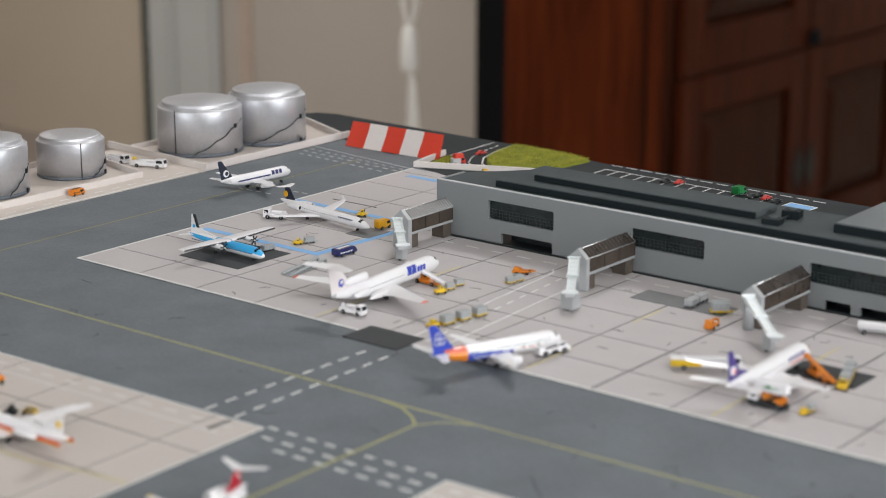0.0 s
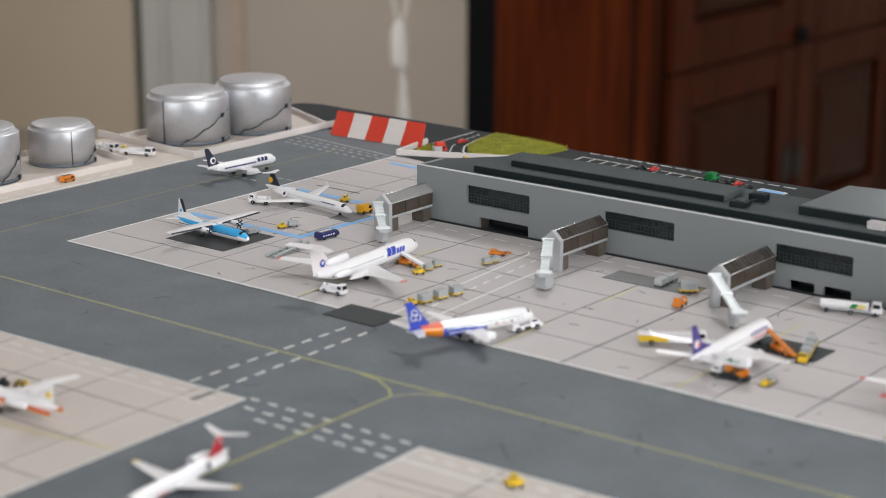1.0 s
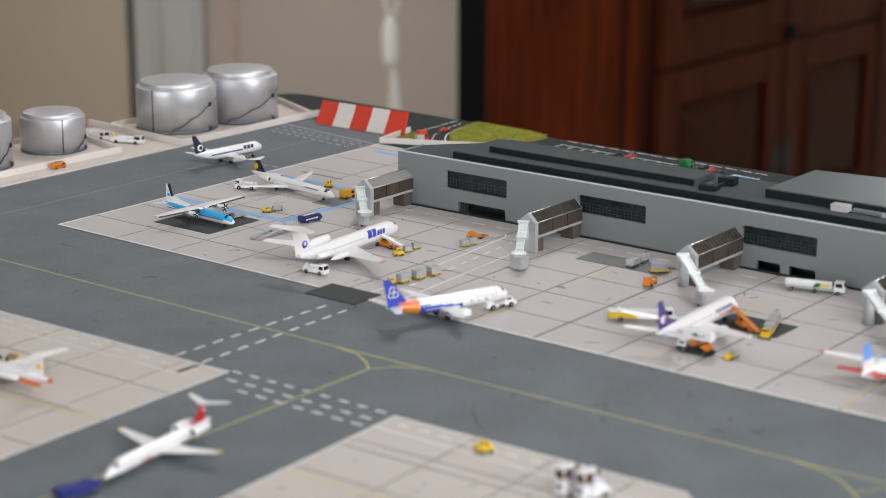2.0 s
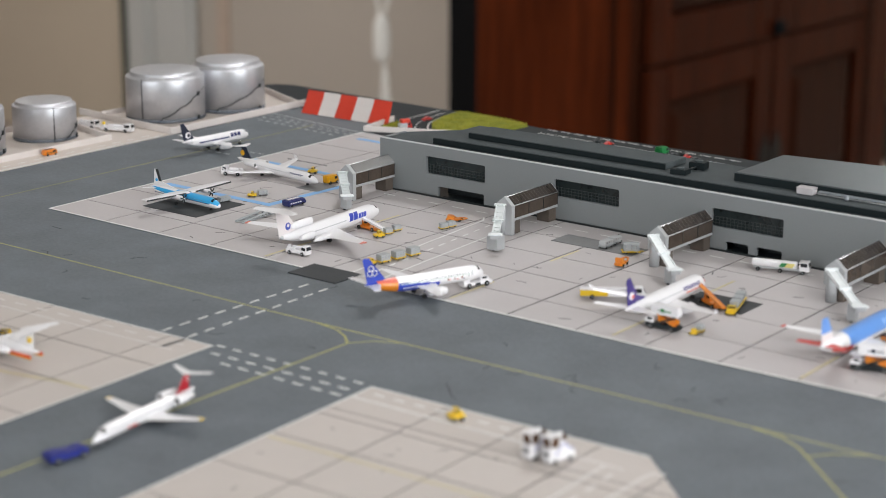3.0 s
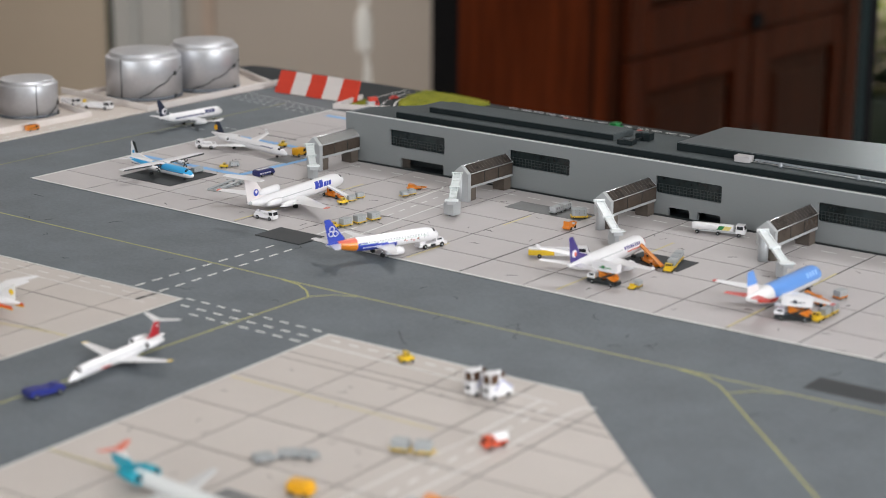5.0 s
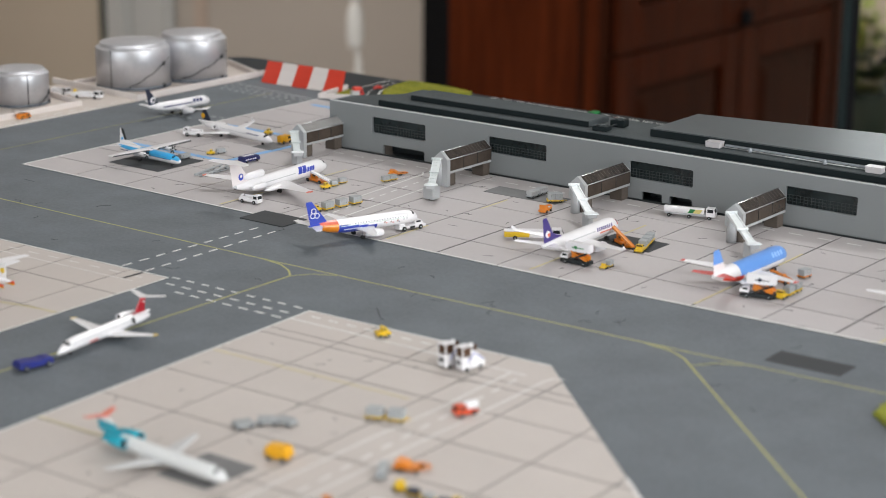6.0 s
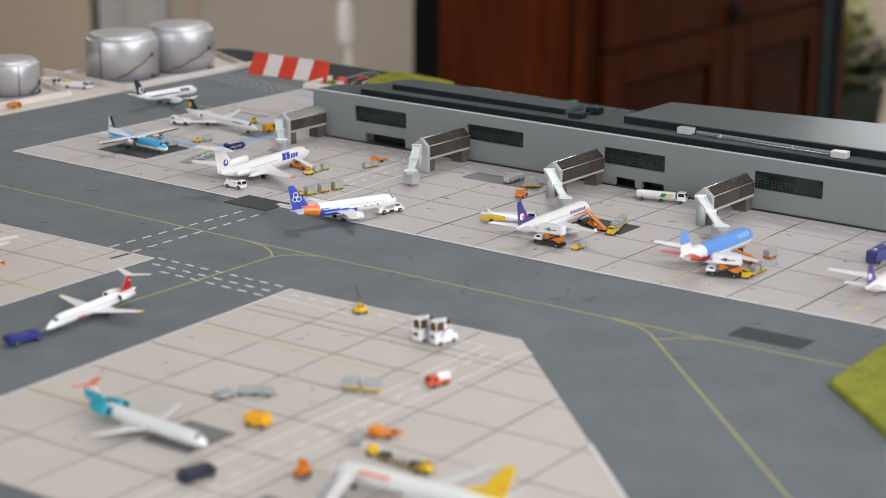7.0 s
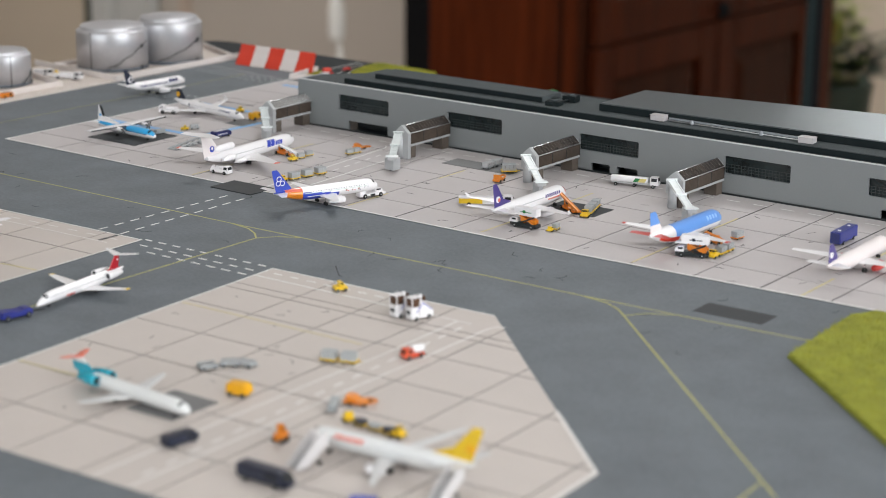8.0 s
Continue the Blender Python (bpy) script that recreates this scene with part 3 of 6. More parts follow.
sheet("tank_yard", [(-0.1670, -0.45), (-0.1655, 0.3660), (-0.175, 0.3680), (-0.260, 0.40), (-0.262, 0.240), (-0.272, 0.215), (-0.272, -0.45)], 0.0004, PINK_CARD,
      "pale pinkish printed ground of the tank yard", "ground", 0.001)
bm = bmesh.new()
stripe(bm, [(-0.1675, -0.45), (-0.1665, 0.205)], 0.0014, 0.0006)
dashes(bm, (-0.1755, -0.30), (-0.1740, 0.205), 34, 0.5, 0.0008, 0.0006)
marking("yard_line", bm, WHITE_LINE, "white edge line and dashes of the yard road")


def low_wall(pts, h, label="low white card wall round the tanks"):
    w = thing("low_wall", 0, 0, 0, 0, label, "wall", "card walls")
    for a, b in zip(pts, pts[1:]):
        d = (Vector(b) - Vector(a)).normalized() * 0.0008
        n = Vector((-d.y, d.x)) * 1.2
        a2, b2 = Vector(a), Vector(b) + d
        bm = bmesh.new()
        prism(bm, [tuple(a2 - n), tuple(b2 - n), tuple(b2 + n), tuple(a2 + n)], 0.0003, h, top=0.0002)
        part("segment", bm, CARD_WHITE, w)


low_wall([(-0.1950, -0.30), (-0.1855, 0.1685), (-0.2360, 0.1800)], 0.0048)
low_wall([(-0.2690, -0.30), (-0.2690, 0.1500)], 0.0044)
low_wall([(-0.2600, 0.2260), (-0.2580, 0.3000), (-0.2580, 0.3960)], 0.0044)
low_wall([(-0.2810, 0.2225), (-0.1660, 0.2130), (-0.1650, 0.3640), (-0.150, 0.3620)], 0.0052)
low_wall([(-0.1640, 0.3560), (-0.2600, 0.3990)], 0.0050)
low_wall([(-0.0660, 0.3600), (-0.0575, 0.3150), (-0.0080, 0.3370), (0.045, 0.3600)], 0.0044, "low white card wall beside the green")

# car park
bm = bmesh.new()
dashes(bm, (0.050, 0.4085), (0.228, 0.4005), 14, 0.75, 0.0012, Z2)
stripe(bm, [(0.053, 0.3945), (0.200, 0.3870)], 0.0008, Z2)
for k in range(13):
    x = 0.0545 + 0.0112 * k
    stripe(bm, [(x, 0.3785 - k * 0.0005), (x - 0.0005, 0.3942 - k * 0.0006)], 0.0009, Z2)
stripe(bm, [(0.2055, 0.3712), (0.2255, 0.3700), (0.2262, 0.3858), (0.2060, 0.3876), (0.2055, 0.3712)], 0.0010, Z2)
stripe(bm, [(0.226, 0.3700), (0.262, 0.3560)], 0.0010, Z2)
pts_o = [(-0.0216, 0.3385), (-0.036, 0.3500), (-0.0455, 0.366), (-0.052, 0.390), (-0.0560, 0.4150)]
for a, b in zip(pts_o, pts_o[1:]):
    dashes(bm, a, b, 3, 0.6, 0.0010, Z2)
stripe(bm, [(-0.0130, 0.3440), (-0.0270, 0.3545), (-0.0375, 0.3700), (-0.0440, 0.3930), (-0.0475, 0.4180)], 0.0012, Z2)
stripe(bm, [(-0.0620, 0.3620), (-0.0645, 0.4180)], 0.0010, Z2)
marking("car_park_lines", bm, WHITE_LINE, "white lines of the car park and access road")
sheet("blue_bay", [(0.2062, 0.3718), (0.2248, 0.3706), (0.2255, 0.3852), (0.2066, 0.3870)], 0.0003, BLUE_LINE, "pale blue painted parking bay", "parking bay", 0.0003)


# static grass pads
def grass_pad(name, pts, h, count, label, blade=0.0016):
    pad = tagged(part(name, prism(bmesh.new(), pts, 0.0001, h, top=h * 0.45), GRASS), label, "grass", kind="stuff")
    xs, ys = [p[0] for p in pts], [p[1] for p in pts]
    r = random.Random(len(pts) * 31 + count)
    V, F = [], []
    while len(F) < count:
        x, y = r.uniform(min(xs), max(xs)), r.uniform(min(ys), max(ys))
        ok = True
        for i, p in enumerate(pts):
            q = pts[(i + 1) % len(pts)]
            if (q[0] - p[0]) * (y - p[1]) - (q[1] - p[1]) * (x - p[0]) < 0:
                ok = False
                break
        if not ok:
            continue
        a, l = r.uniform(0, 6.28), blade * r.uniform(0.5, 1.3)
        lean = r.uniform(0.2, 1.1)
        w = 0.00022
        dx, dy = math.cos(a), math.sin(a)
        k = len(V)
        V += [(x - dy * w, y + dx * w, h * 0.8), (x + dy * w, y - dx * w, h * 0.8), (x + dx * l * lean, y + dy * l * lean, h * 0.8 + l)]
        F.append((k, k + 1, k + 2))
    me = bpy.data.meshes.new("blades")
    me.from_pydata(V, [], F)
    me.materials.append(BLADE)
    ob = new("blades", me)
    ob.parent = pad
    tagged(ob, kind="stuff")
    return pad


def blade_material():
    m, nt, b = nodes_of("grass_blade")
    g = nt.nodes.new("ShaderNodeNewGeometry")
    r = nt.nodes.new("ShaderNodeValToRGB")
    r.color_ramp.elements[0].color, r.color_ramp.elements[1].color = (0.11, 0.15, 0.006, 1), (0.50, 0.45, 0.045, 1)
    # thicker and thinner flock in soft clumps, with a random tone for each blade
    n = add(nt, "ShaderNodeTexNoise", Scale=110.0, Detail=3.0)
    nt.links.new(g.outputs["Position"], n.inputs["Vector"])
    mx = nt.nodes.new("ShaderNodeMath")
    mx.operation = "MULTIPLY_ADD"
    nt.links.new(g.outputs["Random Per Island"], mx.inputs[0])
    mx.inputs[1].default_value = 0.55
    sc = nt.nodes.new("ShaderNodeMapRange")
    for q, v in (("From Min", 0.3), ("From Max", 0.7), ("To Min", -0.1), ("To Max", 0.55)):
        sc.inputs[q].default_value = v
    nt.links.new(n.outputs[0], sc.inputs["Value"])
    nt.links.new(sc.outputs[0], mx.inputs[2])
    nt.links.new(mx.outputs[0], r.inputs[0])
    nt.links.new(r.outputs[0], b.inputs["Base Color"])
    b.inputs["Roughness"].default_value = 0.8
    return m


BLADE = blade_material()
grass_pad("grass_island", [(0.626, -0.0935), (0.720, -0.1800), (0.85, -0.30), (0.85, 0.0015), (0.6300, -0.0010), (0.6220, -0.018)], 0.0022, 26000, "yellow-green static grass island at the taxiway edge")
grass_pad("green", [(-0.0075, 0.3415), (0.026, 0.3640), (0.0310, 0.4080), (-0.0020, 0.4150), (-0.0420, 0.4170), (-0.0395, 0.3930), (-0.0330, 0.3690), (-0.0235, 0.3555)], 0.0026, 9000, "yellow-green static grass patch by the car park")
grass_pad("green", [(-0.0600, 0.3545), (-0.0525, 0.3220), (-0.0400, 0.3280), (-0.0520, 0.3550)], 0.0012, 900, "small yellow-green grass strip behind the wall")


# ---- terminal ----
GRID = surface("grey_window_grid", (0.030, 0.037, 0.037), 0.5)
TERM_GLASS = surface("tinted_terminal_glass", (0.013, 0.020, 0.021), 0.20, vary=0.8, grain=300, stain=70, bump=0.02)

def terminal():
    t = thing("terminal", 0, 0, 0, 0, "long grey card airport terminal with dark flat roof", "terminal")
    x0, x1, zt, d = 0.0713, 0.80, 0.0342, 0.0022
    wins = [(0.1112, 0.0486, 0.0153, 0.0270), (0.2140, 0.0486, 0.0153, 0.0264), (0.3277, 0.0475, 0.0143, 0.0255), (0.4400, 0.0478, 0.0138, 0.0255), (0.5407, 0.0478, 0.0141, 0.0256)]
    doors = [(0.1213, 0.0377, 0.0078), (0.3378, 0.0152, 0.0064), (0.3585, 0.0165, 0.0064), (0.5500, 0.035, 0.0066)]
    # front wall from piers and lintels, so that the openings go through
    cuts = sorted({x0, x1, *[a for a, *_ in wins], *[a + w for a, w, *_ in wins], *[a for a, *_ in doors], *[a + w for a, w, _ in doors]})
    bm = bmesh.new()
    for a, b in zip(cuts, cuts[1:]):
        m = (a + b) / 2
        holes = sorted([(z0, z1) for s, w, z0, z1 in wins if s < m < s + w] + [(0.0, h) for s, w, h in doors if s < m < s + w])
        z = 0.0008
        for h0, h1 in holes + [(zt, zt)]:
            if h0 > z + 1e-6:
                box(bm, a, b, WALL_Y, WALL_Y + d, z, h0)
            z = max(z, h1)
    # hand-cut rounded corners of the openings
    c = 0.0011
    for s, w, z0, z1 in wins + [(s, w, 0.0, h) for s, w, h in doors]:
        for xc, sx in ((s, 1), (s + w, -1)):
            for zc, sz in ((z0, 1), (z1, -1)):
                if zc > 0:
                    loft(bm, [[(xc, y, zc), (xc + sx * c, y, zc), (xc + sx * c * 0.28, y, zc + sz * c * 0.28), (xc, y, zc + sz * c)] for y in (WALL_Y, WALL_Y + d)])
    bmesh.ops.remove_doubles(bm, verts=bm.verts, dist=1e-7)
    part("front_wall", bm, GREY_WALL, t)
    part("plinth", box(bmesh.new(), x0 + 0.01, x1, WALL_Y - 0.0008, WALL_Y + 0.001, 0.0, 0.0012), BLACK, t)
    part("coping", box(bmesh.new(), x0, x1, WALL_Y, WALL_Y + d, zt, zt + 0.0005), GREY_EDGE, t, "pale cut edge of the card wall")
    part("side_wall", box(bmesh.new(), x0, x0 + d, WALL_Y + d, WALL_Y + 0.026, 0, zt + 0.0003), GREY_WALL, t)
    bm = bmesh.new()
    prism(bm, [(x0 + d, WALL_Y + d), (x1, WALL_Y + d), (x1, 0.27), (0.33, 0.27), (0.33, 0.246), (0.113, 0.252), (x0 + d, 0.207)], zt - 0.003, zt - 0.0002)
    part("roof", bm, ROOF, t)
    part("roof_step", box(bmesh.new(), 0.1115, x1, WALL_Y + 0.0072, 0.238, zt - 0.0002, zt + 0.0042, 0.0005), ROOF, t)
    part("roof_step", box(bmesh.new(), 0.1315, 0.2832, 0.1995, 0.2245, zt + 0.0042, zt + 0.0082, 0.0005), ROOF, t)
    part("roof_block", prism(bmesh.new(), [(0.3306, 0.2008), (x1, 0.2110), (x1, 0.3340), (0.5020, 0.2885), (0.3300, 0.2622)], zt + 0.0042, zt + 0.0096, top=0.0005), ROOF_BIG, t)
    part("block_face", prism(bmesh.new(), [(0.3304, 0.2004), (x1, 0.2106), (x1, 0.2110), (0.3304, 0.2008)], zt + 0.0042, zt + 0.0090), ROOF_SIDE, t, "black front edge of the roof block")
    # thin black strips over the front faces of the two roof steps
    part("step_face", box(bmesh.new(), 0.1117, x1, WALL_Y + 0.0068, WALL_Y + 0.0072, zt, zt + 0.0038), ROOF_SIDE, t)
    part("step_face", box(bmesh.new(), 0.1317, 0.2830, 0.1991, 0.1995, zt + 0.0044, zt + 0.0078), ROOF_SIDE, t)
    part("inner_floor", box(bmesh.new(), x0 + d, x1, WALL_Y + d, 0.238, 0.0002, 0.0010), BLACK, t)
    part("back_wall", box(bmesh.new(), 0.113, x1, 0.240, 0.243, 0, zt - 0.003), GREY_WALL, t)
    for s, w, z0, z1 in wins:
        yg = WALL_Y + d + 0.0006
        g = part("window", box(bmesh.new(), s - 0.002, s + w + 0.002, yg, yg + 0.0004, z0 - 0.001, z1 + 0.001), TERM_GLASS, t, "dark tinted terminal window with fine grid")
        bm = bmesh.new()
        n = 20
        zg = z0 + (z1 - z0) * 0.50
        for k in range(n + 1):
            x = s - 0.001 + (w + 0.002) * k / n
            box(bm, x - 0.00011, x + 0.00011, yg - 0.0003, yg, z0 - 0.001, zg)
        for k in range(1, 4):
            z = z0 + (zg - z0) * k / 3
            box(bm, s - 0.002, s + w + 0.002, yg - 0.0003, yg, z - 0.00011, z + 0.00011)
        part("grid", bm, GRID, g)
    for s, w, h in doors:
        part("garage", box(bmesh.new(), s - 0.001, s + w + 0.001, WALL_Y + 0.012, WALL_Y + 0.0125, 0.001, h + 0.002), BLACK, t)
    return t


terminal()


# ---- tanks ----
def tank(x, y, r, h):
    t = thing("storage_tank", x, y, 0.0006, 0, "silver aluminium storage tank with domed lid and black stair line", "tank", "fuel tanks")
    bm = bmesh.new()
    hs = h * 0.83
    lathe(bm, [(r * 1.0, 0), (r * 1.0, hs * 0.955), (r * 0.994, hs * 0.975), (r * 0.975, hs * 0.993), (r * 0.955, hs), (r * 0.90, hs * 1.004)], 56)
    part("shell", bm, ALU, t)
    # pressed lid: groove, upright rim, rolled edge, shallow dome
    bm = bmesh.new()
    k = h * 0.135
    lathe(bm, [(r * 0.925, hs - k * 0.04), (r * 0.918, hs + k * 0.10), (r * 0.893, hs + k * 0.16), (r * 0.882, hs + k * 0.22), (r * 0.882, hs + k * 0.52), (r * 0.872, hs + k * 0.62), (r * 0.85, hs + k * 0.68),
               (r * 0.80, hs + k * 0.66), (r * 0.77, hs + k * 0.72), (r * 0.5, hs + k * 0.90), (r * 0.02, hs + k)], 56)
    part("lid", bm, ALU, t)
    bm = bmesh.new()
    lathe(bm, [(r * 1.004, 0.0), (r * 1.004, h * 0.065)], 48)
    part("foot_band", bm, surface("blue_grey_foot", (0.13, 0.145, 0.17), 0.5), t)
    return t


def on_shell(r, deg, z):
    a = radians(deg)
    return (r * math.cos(a), r * math.sin(a), z)


TANKS = [(-0.2202, 0.2597, 0.0316, 0.0414, -79, (-55, 10, 0.02, 0.60, 30)), (-0.2074, 0.3181, 0.0297, 0.0438, None, (-70, 12, 0.02, 0.55, 34)),
         (-0.2327, 0.1455, 0.0240, 0.0312, -23, (-2, 34, 0.02, 0.34, 44)), (-0.2315, 0.0724, 0.0270, 0.0410, None, (-8, 30, 0.04, 0.45, 44))]
for x, y, r, h, pipe, (a0, a1, f0, f1, a2) in TANKS:
    t = tank(x, y, r, h)
    hs = h * 0.83
    bm = bmesh.new()
    pts = [(a0 + (a1 - a0) * k / 8, hs * (f0 + (f1 - f0) * k / 8 + (0.035 if k % 3 == 1 else 0))) for k in range(9)] + [(a2, hs * (f1 + 0.12))]
    for (p0, z0), (p1, z1) in zip(pts, pts[1:]):
        rod(bm, on_shell(r * 1.003, p0, z0), on_shell(r * 1.003, p1, z1), 0.00045, 6)
    part("stair_line", bm, BLACK, t)
    for z in (f1, 0.05):
        bm = bmesh.new()
        box(bm, r - 0.0004, r + 0.0010, -0.0012, 0.0012, hs * z - 0.001, hs * z + 0.0022, 0.0002, m=pose(0, 0, 0, 0, 0, a1))
        part("hatch", bm, BLACK, t)
    if pipe is not None:
        part("pipe", rod(bmesh.new(), on_shell(r * 1.003, pipe, 0), on_shell(r * 1.003, pipe, hs), 0.0004, 6), BLACK, t)

# striped blast barrier
bar = thing("blast_barrier", -0.1040, 0.3455, 0, 1.5, "red and white striped blast barrier leaning back", "barrier")
for k in range(5):
    x0 = -0.043 + 0.0172 * k
    bm = bmesh.new()
    loft(bm, [[(x, -0.004, 0), (x, 0.001, 0), (x, 0.0065, 0.0170), (x, 0.0055, 0.0175), (x, 0.0025, 0.011)] for x in (x0, x0 + 0.0172)])
    part("panel", bm, RED if k % 2 == 0 else CARD_WHITE, bar)


# ---- passenger bridges ----
ROOF_FILM = surface("dark_brown_roof_film", (0.050, 0.041, 0.036), 0.22, 0.25, vary=0.5, grain=200, stain=110, bump=0.02)
RIB_BROWN = surface("dull_brown_rib", (0.10, 0.085, 0.075), 0.4, 0.4)
GREY_FILM = surface("silver_grey_film", (0.34, 0.33, 0.32), 0.25, 0.5, vary=0.25, stain=80)


def jet_bridge(xr, yend, gx, gy, wide, label, clear=False):
    """A gabled glazed tunnel from the wall, a silver end house, and a covered ramp down to the cab at (gx, gy)."""
    t = thing("jet_bridge", xr, yend, 0, 0, label, "jet bridge", "passenger bridges")
    w, zl, ze, zr = 0.0108, 0.0098, 0.0182, 0.0228
    L = WALL_Y - yend
    y0 = 0.0032
    slim = wide < 0.003 and not clear
    foot = 0.0096 if slim else 0.0003
    m = -w / 2
    # tunnel: floor, glazed sides with frames, pitched glazed roof
    part("floor", box(bmesh.new(), -w, 0, y0, L, zl - 0.0008, zl + 0.0004, 0.0001), ALU_DULL, t)
    for x0, x1 in ((-0.0006, 0.0), (-w, -w + 0.0006)):
        part("pane", box(bmesh.new(), x0, x1, y0, L, zl + 0.0004, ze), BROWN_PANE, t, "brown tinted film side of the tunnel")
    for sx in (-1, 1):
        bm = bmesh.new()
        a, b = (m, zr), (m + sx * w / 2 * 1.04, ze - 0.0002)
        loft(bm, [[(a[0], y, a[1]), (b[0], y, b[1]), (b[0], y, b[1] + 0.0005), (a[0], y, a[1] + 0.0005)] for y in (y0, L)])
        part("roof_pane", bm, GREY_FILM if clear else ROOF_FILM, t, "brown tinted film roof of the tunnel")
    bm = bmesh.new()
    n = 3
    for k in range(n + 1):
        y = y0 + (L - y0) * k / n
        for x in (0.0001, -w - 0.0001):
            box(bm, x - 0.00015, x + 0.00015, y - 0.00015, y + 0.00015, zl, ze)
    tagged(part("mullion", bm, BLACK, t), kind="stuff")
    ribs = 18 if clear else 14
    for k in range(ribs + 1):
        y = y0 + (L - y0) * k / ribs
        for sx in (-1, 1):
            part("rafter", rod(bmesh.new(), (m, y, zr + 0.0006), (m + sx * w / 2, y, ze + 0.0005), 0.00013 if clear or k in (0, ribs) else 0.00008, 6), ALU_DULL if clear or k in (0, ribs) else RIB_BROWN, t)
    for x in (0.0, -w):
        part("eave", rod(bmesh.new(), (x, y0, ze + 0.0002), (x, L, ze + 0.0002), 0.00032, 6), ALU_DULL, t)
        part("sill", box(bmesh.new(), x - 0.0003, x + 0.0003, y0, L, zl - 0.0009, zl + 0.0006, 0.0001), SATIN, t)
    part("ridge", rod(bmesh.new(), (m, y0, zr + 0.0006), (m, L, zr + 0.0006), 0.0003, 6), SILVER, t)
    # piers
    for ya, yb in ((y0, y0 + 0.0075), (L - 0.0085, L - 0.0008)):
        bm = bmesh.new()
        box(bm, -w + 0.001, -0.0006, ya, yb, 0.0002, zl - 0.0008, 0.0002)
        part("pier", bm, surface("brown_card_pier", (0.10, 0.08, 0.065), 0.5, vary=0.2, stain=200), t)
    # end house with gable
    bm = bmesh.new()
    prof = [(-w - 0.0006, foot), (0.0006, foot), (0.0006, ze + 0.0004), (m, zr + 0.0012), (-w - 0.0006, ze + 0.0004)]
    loft(bm, [[(x, y, z) for x, z in prof] for y in (0.0, y0)])
    part("end_house", bm, SATIN, t, "satin silver end house with gable roof")
    bm = bmesh.new()
    lathe(bm, [(0.0030, 0.0003), (0.0030, ze * 0.97)], 16, m=Matrix.Translation((m - 0.0015, 0.0008, 0)))
    part("column", bm, SATIN, t)
    # covered ramp
    s, e = Vector((m, -0.0035, 0.0186)), Vector((gx - xr, gy - yend, 0.0098))
    d = e - s
    side = Vector((-d.y, d.x, 0)).normalized()
    up = Vector((0, 0, 1))

    def section(p, hw, hh):
        return [tuple(p - side * hw - up * hh), tuple(p + side * hw - up * hh), tuple(p + side * hw + up * hh * 0.7), tuple(p + side * hw * 0.7 + up * hh), tuple(p - side * hw * 0.7 + up * hh), tuple(p - side * hw + up * hh * 0.7)]

    # open channel: a flat deck between two upstanding sides, with cross heads
    along = d.normalized()
    lift = side.cross(along)
    lift = lift if lift.z > 0 else -lift

    def bar(p, q, hw, hh, off=0.0, rise=0.0):
        return [[tuple(c + side * (off + u * hw) + lift * (rise + v * hh)) for u, v in ((-1, -1), (1, -1), (1, 1), (-1, 1))] for c in (p, q)]

    ramp_mat = PALE_GREY if clear or wide > 0.003 else WHITE_METAL
    half = s.lerp(e, 0.52)
    part("outer_ramp", loft(bmesh.new(), bar(s, half, 0.0024, 0.0005)), ramp_mat, t)
    part("inner_ramp", loft(bmesh.new(), bar(half, e, 0.0021, 0.0004)), ramp_mat, t)
    for sd in (-1, 1):
        part("ramp_side", loft(bmesh.new(), bar(s, half, 0.0003, 0.0010, sd * 0.0024, 0.0003)), ramp_mat, t)
        part("ramp_side", loft(bmesh.new(), bar(half, e, 0.00025, 0.0008, sd * 0.0021, 0.0003)), ramp_mat, t)
    for f, hw in ((0.0, 0.0036), (0.53, 0.0034), (0.97, 0.0027)):
        p = s.lerp(e, f)
        part("cross_head", loft(bmesh.new(), bar(p - along * 0.0006, p + along * 0.0006, hw, 0.0007, 0.0, 0.0009)), ramp_mat, t)
    for k in range(1, 8):
        p = s.lerp(e, k / 8)
        part("deck_rib", loft(bmesh.new(), bar(p - along * 0.00012, p + along * 0.00012, 0.0019, 0.0001, 0.0, 0.00055)), ramp_mat, t)
    bm = bmesh.new()
    h = Vector((d.x, d.y, 0)).normalized()
    c = e + h * 0.0022
    loft(bm, [section(c - h * 0.0030, 0.0030, 0.0014), section(c + h * 0.0010, 0.0034, 0.0014), section(c + h * 0.0022, 0.0028, 0.0012)])
    part("cab", bm, SATIN, t)
    bm = bmesh.new()
    loft(bm, [section(c + up * 0.0013 - h * 0.0024, 0.0042, 0.0003), section(c + up * 0.0013 + h * 0.0024, 0.0042, 0.0003)])
    part("cab_roof", bm, WHITE_METAL, t)
    p = s.lerp(e, 0.95 if wide > 0.003 else 0.85)
    bm = bmesh.new()
    box(bm, p.x - wide, p.x + wide, p.y - wide, p.y + wide, 0.0012, p.z - 0.001, 0.0002)
    part("leg", bm, SATIN, t)
    bm = bmesh.new()
    for k in (-1, 1):
        lathe(bm, [(0.0012, -0.0006), (0.0012, 0.0006)], 10, "y", m=Matrix.Translation((p.x, p.y + k * 0.0016, 0.0014)))
    part("bogie", bm, RUBBER, t)
    return t


